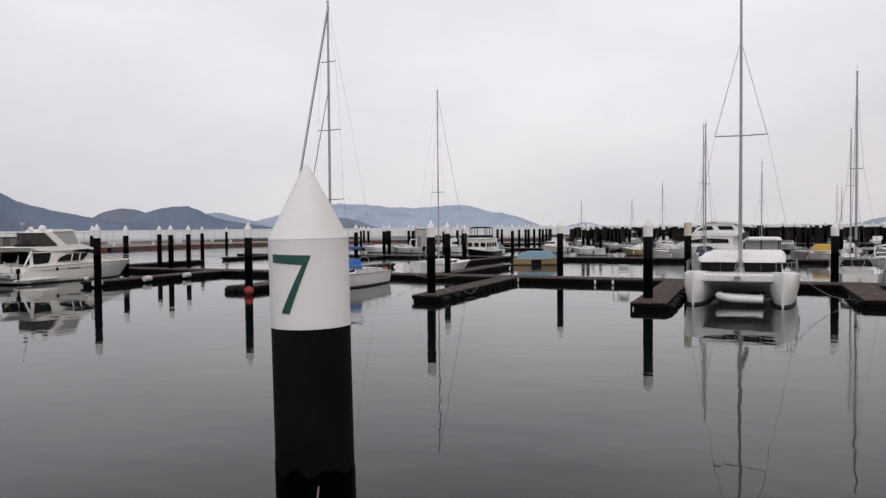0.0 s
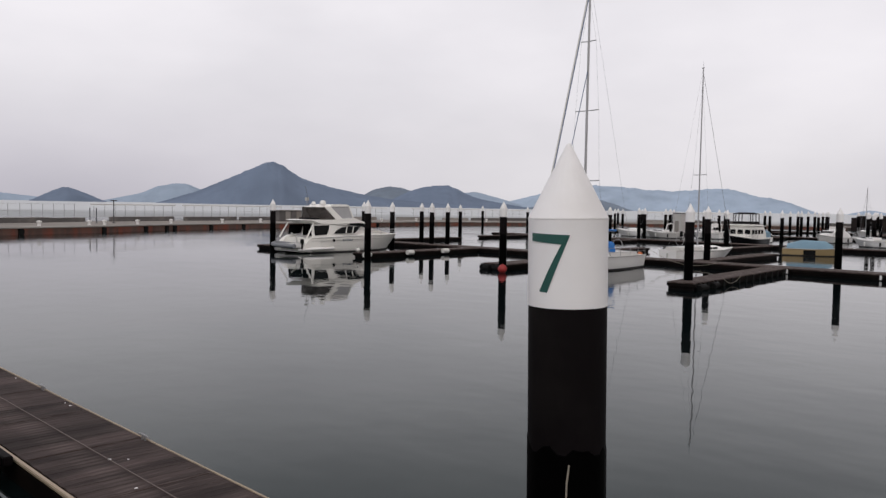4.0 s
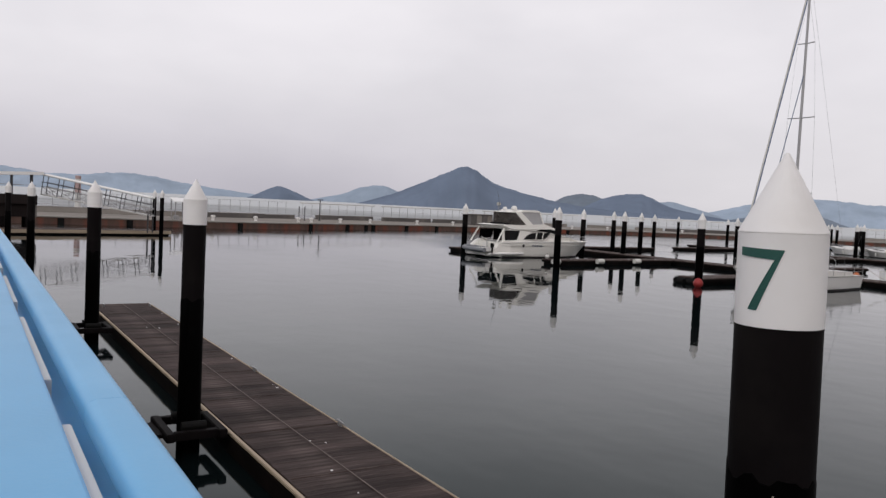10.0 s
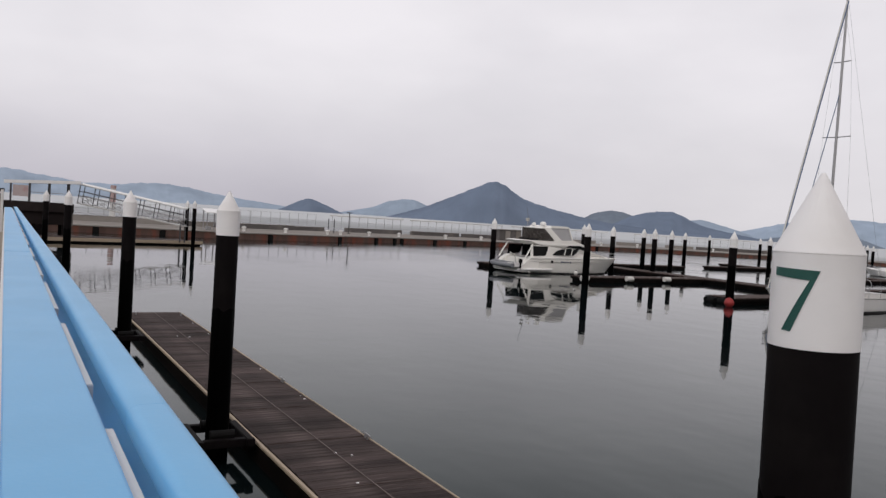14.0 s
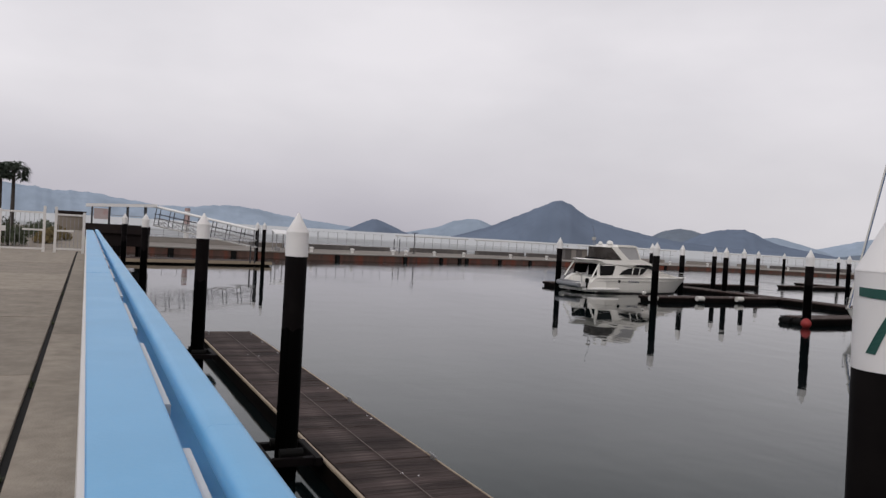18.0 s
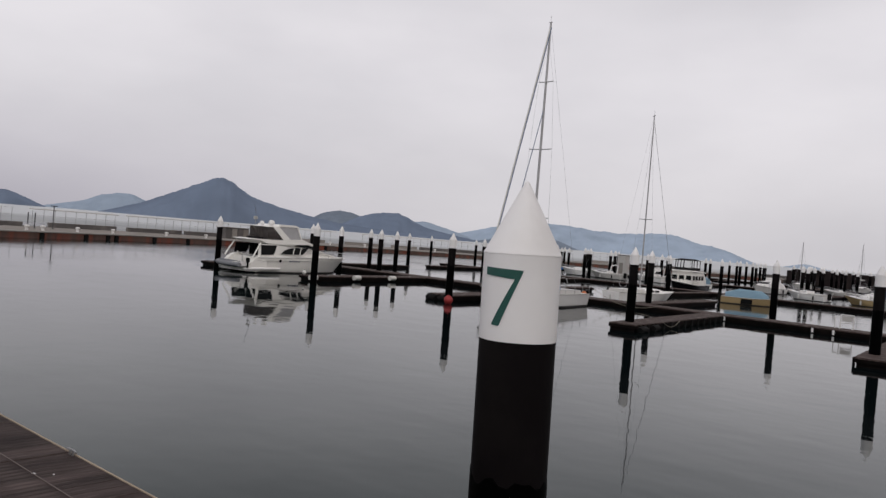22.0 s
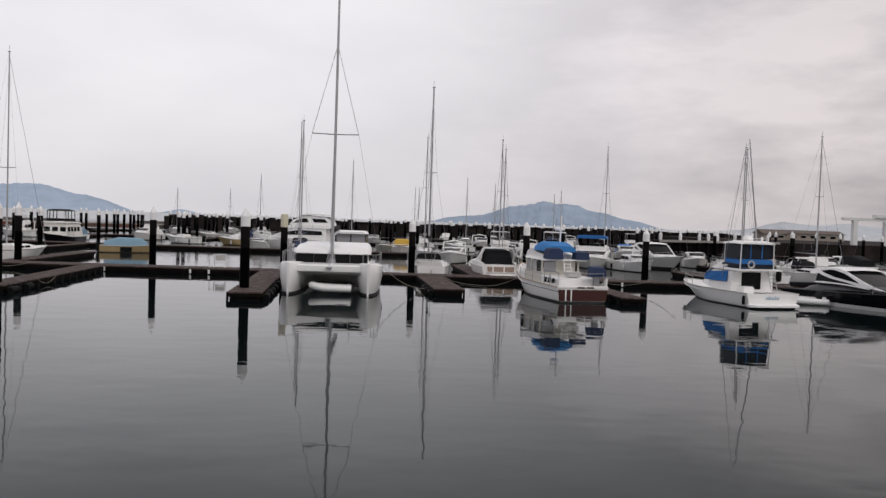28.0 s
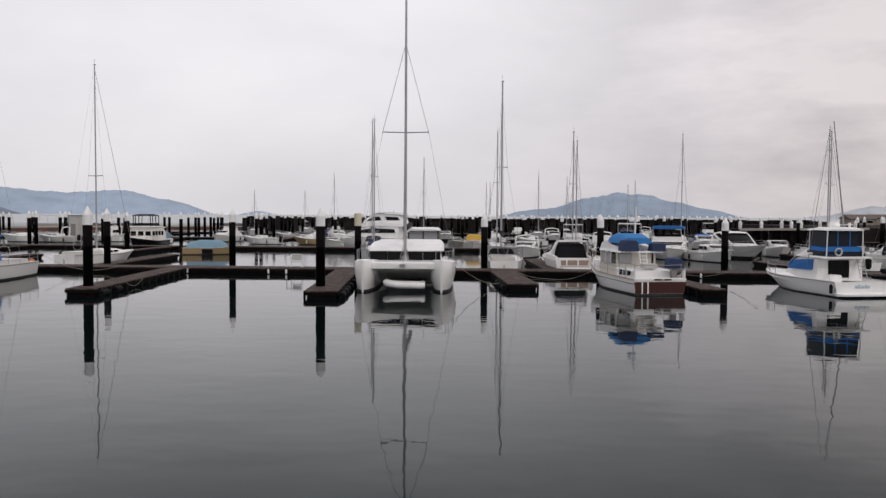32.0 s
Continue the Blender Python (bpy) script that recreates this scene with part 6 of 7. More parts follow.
    part("spotlight", lathe(BM(), [(0.1, 2.5), (0.12, 2.64), (0.03, 2.7)], 10, (0, Y(4.2), 0)), STEEL, b)
    part("swim_platform", box(BM(), -1.7, 1.7, Y(-1.0), Y(0.02), 0.28, 0.42, 0.04), GEL_GREY, b)
    part("sunbed", box(BM(), -1.3, 1.3, Y(0.1), Y(1.2), 0.9, 1.22, 0.08), CANVAS_BLACK, b)
    return b


# --- large white flybridge yacht, seen over the other boats
def tall_yacht(m, label):
    b = thing("flybridge_yacht", m, label, "motor yacht")
    L, h = 11.5, 5.75
    lines = boat_hull(b, L, 4.0, (1.35, 1.6, 2.1), GEL, tw=0.92, rake=1.8, fine=2.5, bulwark=0.05)

    def across(name, pts, half, material, note="", d=0.0, lean=0.12):
        part(name, loft(BM(), [[(f * (half - lean * (z - 2.0) + d), y - h, z) for y, z in pts] for f in (-1, -0.85, 0, 0.85, 1)]), material, b, note)

    across("saloon", [(0.9, 1.4), (1.0, 2.9), (4.8, 3.0), (6.2, 2.7), (7.4, 2.2), (8.6, 1.75), (8.6, 1.4)], 1.75, GEL)
    across("saloon_window", [(1.4, 2.15), (1.6, 2.62), (4.6, 2.72), (6.0, 2.5), (7.2, 2.1), (4.4, 2.1)], 1.75, GLASS_DARK, "long dark side window", 0.03)
    across("flybridge", [(0.0, 3.0), (1.0, 2.92), (4.8, 3.0), (6.6, 2.7), (6.9, 2.74), (6.1, 3.24), (5.4, 3.5), (3.4, 3.46), (0.4, 3.3)], 1.85, GEL, "swept white flybridge coaming")
    across("upper_house", [(0.3, 3.28), (0.6, 4.1), (1.2, 4.45), (3.8, 4.6), (4.8, 4.35), (5.6, 3.9), (6.0, 3.4), (5.4, 3.3)], 1.5, GEL)
    across("upper_window", [(3.4, 3.72), (3.7, 4.2), (4.5, 4.18), (5.2, 3.82), (5.5, 3.6)], 1.5, GLASS_DARK, "dark wedge-shaped window", 0.03)
    across("aft_window", [(0.9, 3.74), (1.3, 4.16), (3.0, 4.2), (2.7, 3.72)], 1.5, GLASS_DARK, "dark wedge-shaped window", 0.03)
    across("hardtop", [(-0.2, 4.56), (0.8, 4.72), (3.4, 4.84), (4.6, 4.62), (4.9, 4.46), (3.6, 4.66), (0.8, 4.56)], 1.75, GEL)
    part("swim_platform", box(BM(), -1.6, 1.6, -h - 1.0, -h + 0.02, 0.3, 0.45, 0.04), GEL, b)
    part("radar_dome", lathe(BM(), [(0.2, 4.74), (0.26, 4.82), (0.2, 4.98), (0.04, 5.02)], 10, (0, 2.0 - h, 0)), GEL, b, smooth=True)
    rails(b, lines, 0.55, 1.0, 0.5)
    return b


# --- pilothouse boat: a glazed box under a white roof
def pilothouse(m, label):
    b = thing("pilothouse_boat", m, label, "motor boat", "moored motor boats")
    lines = boat_hull(b, 8.0, 3.0, (0.9, 0.95, 1.3), GEL, tw=0.9, rake=1.0, fine=2.3, bulwark=0.1)
    part("lower_house", house([(-1.6, 1.35, 1.32, 0.75, 1.75), (1.2, 1.35, 1.32, 0.8, 1.8)], 0.05), CANVAS_BLACK, b, "dark lower house")
    for x, y in ((-1.3, -1.55), (1.3, -1.55), (-1.3, 1.15), (1.3, 1.15), (0.0, -1.55)):
        part("pillar", box(BM(), x - 0.06, x + 0.06, y - 0.05, y + 0.05, 1.72, 3.0), GRAPHITE, b)
    for y in (-1.55, 1.15):
        part("window", box(BM(), -1.22, 1.22, y - 0.015, y + 0.015, 1.85, 2.92), PALE_GLASS, b, "pale reflecting window")
    for x in (-1.3, 1.3):
        part("side_window", box(BM(), x - 0.015, x + 0.015, -1.48, 1.08, 1.85, 2.92), PALE_GLASS, b)
    part("roof", house([(-1.9, 1.3, 1.2, 2.98, 3.14), (-0.2, 1.52, 1.3, 2.98, 3.26), (1.5, 1.4, 1.2, 2.98, 3.14)], 0.1), GEL, b, smooth=True)
    part("outboard", box(BM(), -0.25, 0.25, -4.5, -4.02, 0.2, 1.2, 0.1), RUBBER, b)
    rails(b, lines, 0.6, 1.0, 0.5)
    return b


# --- old pilot launch: black hull, cream glazed wheelhouse, framed black awning
def pilot_launch(m, label):
    b = thing("pilot_launch", m, label, "motor boat")
    lines = boat_hull(b, 9.4, 3.5, (0.85, 0.85, 1.35), HULL_BLACK, tw=0.85, rake=1.2, fine=2.1, bulwark=0.12)
    part("wheelhouse", house([(-3.6, 1.4, 1.32, 0.8, 1.7), (-2.6, 1.5, 1.42, 0.8, 2.45), (0.6, 1.5, 1.4, 0.82, 2.6), (1.35, 1.42, 1.34, 0.9, 2.55)], 0.08), YACHT, b)
    side_panes(b, "cabin_window", [[(y, 1.5), (y + 0.66, 1.5), (y + 0.66, 2.05), (y, 2.05)] for y in (-2.3, -1.35, -0.4, 0.5)], lambda y, z: 1.46, GLASS_DARK)
    for x in (-0.95, 0.0, 0.95):
        part("front_window", pane([(x - 0.34, 1.39, 1.5), (x + 0.34, 1.39, 1.5), (x + 0.33, 1.375, 2.05), (x - 0.33, 1.375, 2.05)], 0.04), GLASS_DARK, b)
    part("roof_edge", house([(-3.0, 1.5, 1.45, 2.46, 2.56), (0.8, 1.62, 1.56, 2.61, 2.72), (1.7, 1.5, 1.44, 2.56, 2.66)], 0.03), YACHT, b)
    part("fore_cabin", house([(1.3, 1.2, 1.1, 0.85, 1.3), (2.8, 0.7, 0.6, 1.0, 1.3)], 0.06), YACHT, b)
    for x in (-1.15, 1.15):
        for y in (-1.7, -0.7, 0.3, 1.0):
            part("awning_post", tube(BM(), [(x, y, 2.56), (x * 0.95, y, 4.05)], 0.05, 6), RUBBER, b)
        part("awning_valance", box(BM(), x - 0.02, x + 0.02, -1.7, 1.0, 2.8, 3.05), CANVAS_BLACK, b)
    part("front_valance", box(BM(), -1.13, 1.13, 0.98, 1.02, 2.8, 3.05), CANVAS_BLACK, b)
    part("awning", house([(-1.9, 1.15, 1.0, 4.0, 4.12), (-0.3, 1.28, 1.05, 4.0, 4.24), (1.2, 1.2, 1.0, 4.0, 4.12)], 0.08), CANVAS_BLACK, b, "black canvas awning")
    part("stern_post", tube(BM(), [(0, -4.4, 0.8), (0, -4.5, 2.0)], 0.03, 6), STEEL, b)
    rails(b, lines, 0.5, 1.0, 0.5)
    return b


# --- sailing yacht
def sailboat(m, label, L=11.0, B=3.4, fb=(1.0, 1.0, 1.35), top=15.0, mast_y=0.8, canvas=None, spread=((0.35, 0.8), (0.68, 0.65)), head=None, hood=True, boom=True, r=0.085, rail=True, hh=1.0):
    b = thing("sailing_yacht", m, label, "sailboat", "sailing yachts")
    h = L / 2
    canvas = canvas or CANVAS_BLUE
    lines = boat_hull(b, L, B, fb, GEL, tw=0.62, rake=1.3, fine=2.0, bulwark=0.06, stripe_z=0.12)
    part("coachroof", house([(-h * 0.2, B * 0.3, B * 0.27, fb[1] - 0.08, fb[1] + 0.42), (h * 0.25, B * 0.27, B * 0.23, fb[1] - 0.05, fb[1] + 0.4), (h * 0.55, B * 0.16, B * 0.12, fb[1], fb[1] + 0.22)], 0.1), GEL, b, smooth=True)
    side_panes(b, "cabin_window", [[(-h * 0.15, fb[1] + 0.1), (h * 0.08, fb[1] + 0.1), (h * 0.08, fb[1] + 0.27), (-h * 0.15, fb[1] + 0.27)], [(h * 0.12, fb[1] + 0.1), (h * 0.26, fb[1] + 0.12), (h * 0.24, fb[1] + 0.27), (h * 0.12, fb[1] + 0.27)]], lambda y, z: B * 0.293 - 0.015 * (y + h * 0.2), GLASS_DARK)
    part("cockpit_coaming", house([(-h * 0.85, B * 0.27, B * 0.25, fb[0] - 0.05, fb[0] + 0.25), (-h * 0.22, B * 0.3, B * 0.28, fb[1] - 0.05, fb[1] + 0.3)], 0.06), GEL_GREY, b)
    if hood:
        part("spray_hood", house([(-h * 0.32, B * 0.3, B * 0.26, fb[1] + 0.25, fb[1] + hh), (-h * 0.15, B * 0.29, B * 0.24, fb[1] + 0.3, fb[1] + hh - 0.05), (-h * 0.02, B * 0.26, B * 0.2, fb[1] + 0.35, fb[1] + 0.5)], 0.2), canvas, b, "canvas spray hood", smooth=True)
    mast_set(b, mast_y, fb[1] + 0.38, top, spread, B * 0.46, bow=(h - 0.15, fb[2]), stern=(-h + 0.1, fb[0] + 0.1), r=r, boom=L * 0.33 if boom else 0, cover=head, chain=B * 0.46)
    if head:
        part("inner_forestay", tube(BM(), [(0, h - 1.6, fb[2] - 0.05), (0, mast_y, fb[1] + 0.38 + (top - fb[1]) * 0.66)], 0.03, 6), head, b, "furled staysail")
    if boom:
        sail_cover(b, mast_y - 0.1, fb[1] + 1.75, L * 0.34, canvas)
    if rail:
        rails(b, lines, 0.0, 1.0, 0.6, 0.06, "guard_rail")
    part("wheel", tube(BM(), [(0.4 * math.cos(a), -h * 0.66, fb[0] + 0.75 + 0.4 * math.sin(a)) for a in [k * math.pi / 7 for k in range(15)]], 0.02, 5), STEEL, b)
    part("rudder_head", box(BM(), -0.06, 0.06, -h - 0.08, -h + 0.04, -0.3, fb[0] * 0.7), GEL_GREY, b)
    return b


# --- small cabin cruiser, in several builds
def cruiser(m, label, L=7.0, B=2.6, hull=None, canvas=None, fly=False, name="cabin_cruiser", tall=1.0, arch=False, top_mat=None):
    b = thing(name, m, label, "motor boat", "moored motor boats")
    h = L / 2
    lines = boat_hull(b, L, B, (0.75, 0.85, 1.25), hull or GEL, tw=0.9, rake=1.1, fine=2.3, bulwark=0.08)
    part("cabin", house([(-h * 0.2, B * 0.42, B * 0.38, 0.7, 0.85 + 0.95 * tall), (h * 0.2, B * 0.4, B * 0.34, 0.8, 0.85 + 0.95 * tall), (h * 0.4, B * 0.33, B * 0.25, 0.9, 0.95 + 0.5 * tall), (h * 0.72, B * 0.2, B * 0.12, 1.0, 1.2)], 0.12), GEL, b, smooth=True)
    xs = lambda y, z: B * 0.425 - 0.035 * (z - 0.7) - 0.02 * max(0, y)
    side_panes(b, "side_window", [[(-h * 0.16, 1.2), (h * 0.05, 1.2), (h * 0.05, 0.72 + 0.95 * tall), (-h * 0.16, 0.72 + 0.95 * tall)], [(h * 0.09, 1.2), (h * 0.26, 1.2), (h * 0.2, 0.72 + 0.95 * tall), (h * 0.09, 0.72 + 0.95 * tall)]], xs, GLASS_DARK)
    part("windscreen", pane([(-B * 0.27, h * 0.41, 1.0 + 0.45 * tall), (B * 0.27, h * 0.41, 1.0 + 0.45 * tall), (B * 0.32, h * 0.22, 0.8 + 0.92 * tall), (-B * 0.32, h * 0.22, 0.8 + 0.92 * tall)], 0.04), GLASS_DARK, b)
    if canvas:
        part("canvas_top", house([(-h * 0.92, B * 0.42, B * 0.3, 0.75, 1.5), (-h * 0.5, B * 0.44, B * 0.33, 0.78, 2.0), (-h * 0.18, B * 0.42, B * 0.33, 0.8, 1.9)], 0.25), canvas, b, "canvas cockpit cover", smooth=True)
    else:
        part("cockpit", box(BM(), -B * 0.36, B * 0.36, -h * 0.9, -h * 0.22, 0.7, 0.95, 0.05), GEL_GREY, b)
        part("outboard", box(BM(), -0.2, 0.2, -h - 0.45, -h - 0.02, 0.25, 1.15, 0.1), RUBBER, b)
    if fly:
        part("flybridge", house([(-h * 0.35, B * 0.38, B * 0.38, 0.84 + 0.95 * tall, 1.3 + 0.95 * tall), (h * 0.2, B * 0.32, B * 0.3, 0.84 + 0.95 * tall, 1.35 + 0.95 * tall)], 0.08), GEL, b)
        part("fly_screen", box(BM(), -B * 0.28, B * 0.28, h * 0.17, h * 0.2, 1.3 + 0.95 * tall, 1.6 + 0.95 * tall), GLASS_DARK, b)
        part("roof_top", house([(-h * 0.35, B * 0.36, B * 0.33, 2.3 + 0.95 * tall, 2.4 + 0.95 * tall), (h * 0.1, B * 0.34, B * 0.3, 2.3 + 0.95 * tall, 2.4 + 0.95 * tall)], 0.03), top_mat or GEL, b)
        for x in (-1, 1):
            for y in (-0.33, 0.08):
                part("roof_post", tube(BM(), [(x * B * 0.34, h * y, 1.25 + 0.95 * tall), (x * B * 0.34, h * y, 2.32 + 0.95 * tall)], 0.03, 5), STEEL, b)
        if top_mat:
            part("canvas_roof", house([(-h * 0.38, B * 0.37, B * 0.28, 2.1 + 0.95 * tall, 2.44 + 0.95 * tall), (h * 0.12, B * 0.35, B * 0.25, 2.1 + 0.95 * tall, 2.46 + 0.95 * tall)], 0.15), top_mat, b, "bright canvas roof", smooth=True)
    if arch:
        part("radar_arch", tube(BM(), [(-B * 0.44, -h * 0.35, 0.8), (-B * 0.4, -h * 0.45, 2.1), (0, -h * 0.47, 2.3), (B * 0.4, -h * 0.45, 2.1), (B * 0.44, -h * 0.35, 0.8)], 0.08, 8), GEL, b, smooth=True)
    rails(b, lines, 0.55, 1.0, 0.45)
    part("aerial", tube(BM(), [(B * 0.3, -h * 0.1, 0.8 + 0.95 * tall), (B * 0.33, -h * 0.25, 2.4 + 0.95 * tall)], 0.012, 4), WIRE, b)
    for y in (-0.55, 0.15):
        for sx in (-1, 1):
            part("fender", lathe(BM(), [(0.03, 0.15), (0.1, 0.22), (0.1, 0.6), (0.03, 0.68)], 8, (sx * (B * 0.5 + 0.06), h * y, 0)), FENDER_WHITE if y > 0 else RUBBER, b, smooth=True)
    return b


# --- sports boat, stern to the basin: black cockpit canvas inside a white arch
def sports_boat(m, label):
    b = thing("sports_boat", m, label, "motor boat", "moored motor boats")
    L, h = 8.6, 4.3
    lines = boat_hull(b, L, 3.0, (1.0, 1.05, 1.3), GEL, tw=0.94, rake=1.2, fine=2.3, bulwark=0.08)
    part("swim_platform", box(BM(), -1.25, 1.25, -h - 0.7, -h + 0.02, 0.22, 0.34, 0.04), GEL, b)
    part("transom_step", box(BM(), -1.1, 1.1, -h - 0.03, -h + 0.3, 0.5, 0.62, 0.02), GEL_GREY, b)
    part("engine_hatch", box(BM(), -1.2, 1.2, -h + 0.05, -h + 0.9, 0.95, 1.18, 0.05), GEL, b)
    part("cockpit_canvas", house([(-h + 0.75, 1.12, 0.95, 1.0, 1.75), (-h + 1.3, 1.15, 1.0, 1.0, 2.2), (-h + 3.2, 1.18, 1.0, 1.05, 2.3)], 0.12), CANVAS_BLACK, b, "black cockpit canvas", smooth=True)
    for sx in (-1, 1):
        part("coaming", house([(-h + 0.2, 0.14, 0.1, 0.95, 1.25), (-h + 2.0, 0.16, 0.1, 0.98, 1.4), (-h + 4.2, 0.14, 0.1, 1.0, 1.35)], 0.04), GEL, b).location.x = sx * 1.3
        part("arch_leg", loft(BM(), [[(sx * x, -h + y0, z), (sx * x, -h + y1, z), (sx * (x + 0.12), -h + y1, z), (sx * (x + 0.12), -h + y0, z)] for x, y0, y1, z in ((1.24, 1.6, 2.7, 1.2), (1.2, 1.2, 1.9, 1.9), (1.05, 0.9, 1.4, 2.38))]), GEL, b)
    part("arch_top", box(BM(), -1.17, 1.17, -h + 0.9, -h + 1.4, 2.36, 2.48, 0.03), GEL, b)
    part("fore_cabin", house([(-h + 3.3, 1.15, 1.0, 1.0, 1.9), (0.8, 1.1, 0.85, 1.05, 1.6), (2.6, 0.75, 0.5, 1.15, 1.4)], 0.12), GEL, b, smooth=True)
    part("windscreen", pane([(-0.9, 0.55, 1.62), (0.9, 0.55, 1.62), (0.95, -0.8, 2.2), (-0.95, -0.8, 2.2)], 0.03), GLASS_DARK, b)
    for x in (-0.35, 0.35):
        part("stern_drive", box(BM(), x - 0.16, x + 0.16, -h - 0.55, -h - 0.04, -0.3, 0.2, 0.05), RUBBER, b)
    part("stern_bench", pane([(-1.0, -h - 0.02, 0.66), (1.0, -h - 0.02, 0.66), (1.05, -h - 0.02, 1.02), (-1.05, -h - 0.02, 1.02)], 0.02), mat("brown_stern_lining", (0.3, 0.22, 0.17), 0.6, vary=0.2), b, "brown lined stern bench")
    for x in (-0.6, 0.25):
        part("bench_divider", box(BM(), x - 0.05, x + 0.05, -h - 0.07, -h - 0.03, 0.6, 1.05, 0.01), GEL, b)
    rails(b, lines, 0.55, 1.0, 0.5)
    return b


# first row, in the berths of the main dock; boats lie a little askew
def berth(e, n, L, turn):
    """The pose of a boat of length L whose stern lies at (e, n)."""
    t = radians(turn)
    return pose(e - math.sin(t) * L / 2, n + math.cos(t) * L / 2, 0, 0, 0, turn)


motor_yacht(berth(-58.5, 41.0, 12.4, 3), "cream flybridge motor yacht moored stern out at the dock")
tender(pose(-58.3, 39.9, 0.44, 0, 0, 94), "dark grey inflatable tender on the yacht's swim platform", 3.6, 1.6, DINGHY_GREY)
cat = catamaran(pose(-4.58, 48.2, 0, 0, 0, 182) @ Matrix.Diagonal((1.04, 1, 1, 1)), "white sailing catamaran with dark windows, bows to the basin")
tender(pose(-4.3, 44.55, 0.12, 0, 0, 92), "white inflatable tender slung under the catamaran", 2.2, 0.8, GEL, False)
trawler(berth(9.8, 43.6, 10.0, 12), "white trawler yacht with a red-brown transom and blue canvas")
fisher(berth(20.75, 43.8, 9.4, 11), "white sport fishing boat with bright blue window screens")
tender(pose(24.1, 47.6, -0.02, 0, 0, 75), "small white tender between two moored boats", 3.2, 1.5, GEL, False)
express(berth(26.4, 51.4, 12.0, 194) @ Matrix.Diagonal((1, 1, 0.92, 1)), "black-hulled express yacht with white arched superstructure")
sailboat(pose(-31.9, 47.1, 0, 0, 0, 181), "white sailing yacht with blue covers moored at the dock", 12.4, 3.7, (0.95, 1.0, 1.4), 20.2, 0.5, CANVAS_BLUE, ((0.26, 1.15), (0.52, 0.95), (0.775, 0.6)), head=SAIL_BLUE, r=0.1)
sailboat(pose(-32.9, 66.5, 0, 0, 0, -9), "white daysailer with a tall bare mast beyond the dock", 9.5, 3.0, (0.9, 0.85, 1.0), 16.9, -0.6, CANVAS_BLACK, ((0.4, 0.7),), hood=False, boom=False, r=0.065, rail=False)

# boats beyond the main dock
sailboat(pose(1.5, 63.9, 0, 0, 0, 2), "white sailing yacht with a dark hood, stern to the dock", 10.5, 3.4, (0.95, 1.0, 1.25), 14.9, -1.2, CANVAS_BLACK, ((0.5, 0.45),), hh=0.75)
sports_boat(pose(6.5, 63.4, 0, 0, 0, 6), "white sports boat with a black canvas inside a white arch")
pilothouse(pose(-5.1, 70.0, 0), "glazed pilothouse boat with a white roof beyond the dock")
tall_yacht(berth(-8.9, 99.0, 11.5, 82) @ Matrix.Diagonal((1, 0.95, 0.98, 1)), "large white flybridge yacht with swept dark windows")
pilot_launch(pose(-43.4, 99.5, 0, 0, 0, 181), "black-hulled pilot launch with a cream wheelhouse and black awning")

def covered_boat(m, label):
    b = thing("covered_boat", m, label, "motor boat")
    boat_hull(b, 5.4, 2.2, (0.72, 0.7, 0.85), HULL_TAN, tw=0.95, rake=0.4, fine=3.0, bulwark=0.05)
    part("canvas_top", house([(-2.3, 0.95, 0.7, 0.74, 1.15), (-1.0, 1.0, 0.75, 0.72, 1.55), (1.2, 0.98, 0.7, 0.74, 1.5), (1.9, 0.7, 0.5, 0.78, 1.05)], 0.2), CANVAS_LIGHT, b, "pale blue canvas cover", smooth=True)
    for sx in (-1, 1):
        part("side_port", box(BM(), sx * 1.08 - 0.03, sx * 1.08 + 0.03, -0.75, 0.35, 0.12, 0.62, 0.02), GLASS_DARK, b)
    part("windscreen", pane([(-0.6, 2.0, 0.85), (0.6, 2.0, 0.85), (0.5, 1.85, 1.3), (-0.5, 1.85, 1.3)], 0.02), CLEAR_DARK, b)
    part("outboard", box(BM(), -0.2, 0.2, -3.1, -2.7, 0.2, 1.1, 0.1), RUBBER, b)


covered_boat(pose(-29.0, 82.5, 0, 0, 0, -72), "tan-hulled open boat under a pale blue canvas cover")
express(pose(27.3, 85, 0, 0, 0, -167) @ Matrix.Diagonal((1.05, 1, 1.1, 1)), "white express cruiser with dark side glass in the back row", 9.0, GEL, GEL)
cruiser(pose(19.4, 83, 0, 0, 0, 165), "white cruiser under a blue canvas top in the back row", 9.5, 4.7, None, None, fly=True, tall=1.0, top_mat=CANVAS_BLUE)
cruiser(pose(22.4, 77.4, 0, 0, 0, 193), "low white cruiser with a dark windscreen, bow to the basin", 7.2, 2.8, tall=0.85)
cruiser(pose(36.5, 70, 0, 0, 0, 20), "white cruiser with a dark windscreen beyond the dock", 8.5, 3.0, None, None, tall=1.4)
cruiser(pose(30.0, 68, 0, 0, 0, 10), "white cabin boat with a rounded roof beyond the dock", 7.6, 2.9, None, None, tall=1.35)
cruiser(pose(43.5, 64, 0, 0, 0, 15), "white express boat with dark glass beyond the dock", 10.5, 3.4, None, CANVAS_BLACK, tall=1.3, arch=True)
cruiser(pose(14.2, 76.5, 0, 0, 0, 170), "white flybridge boat behind the trawler", 9.5, 3.2, None, None, fly=True, tall=1.35)
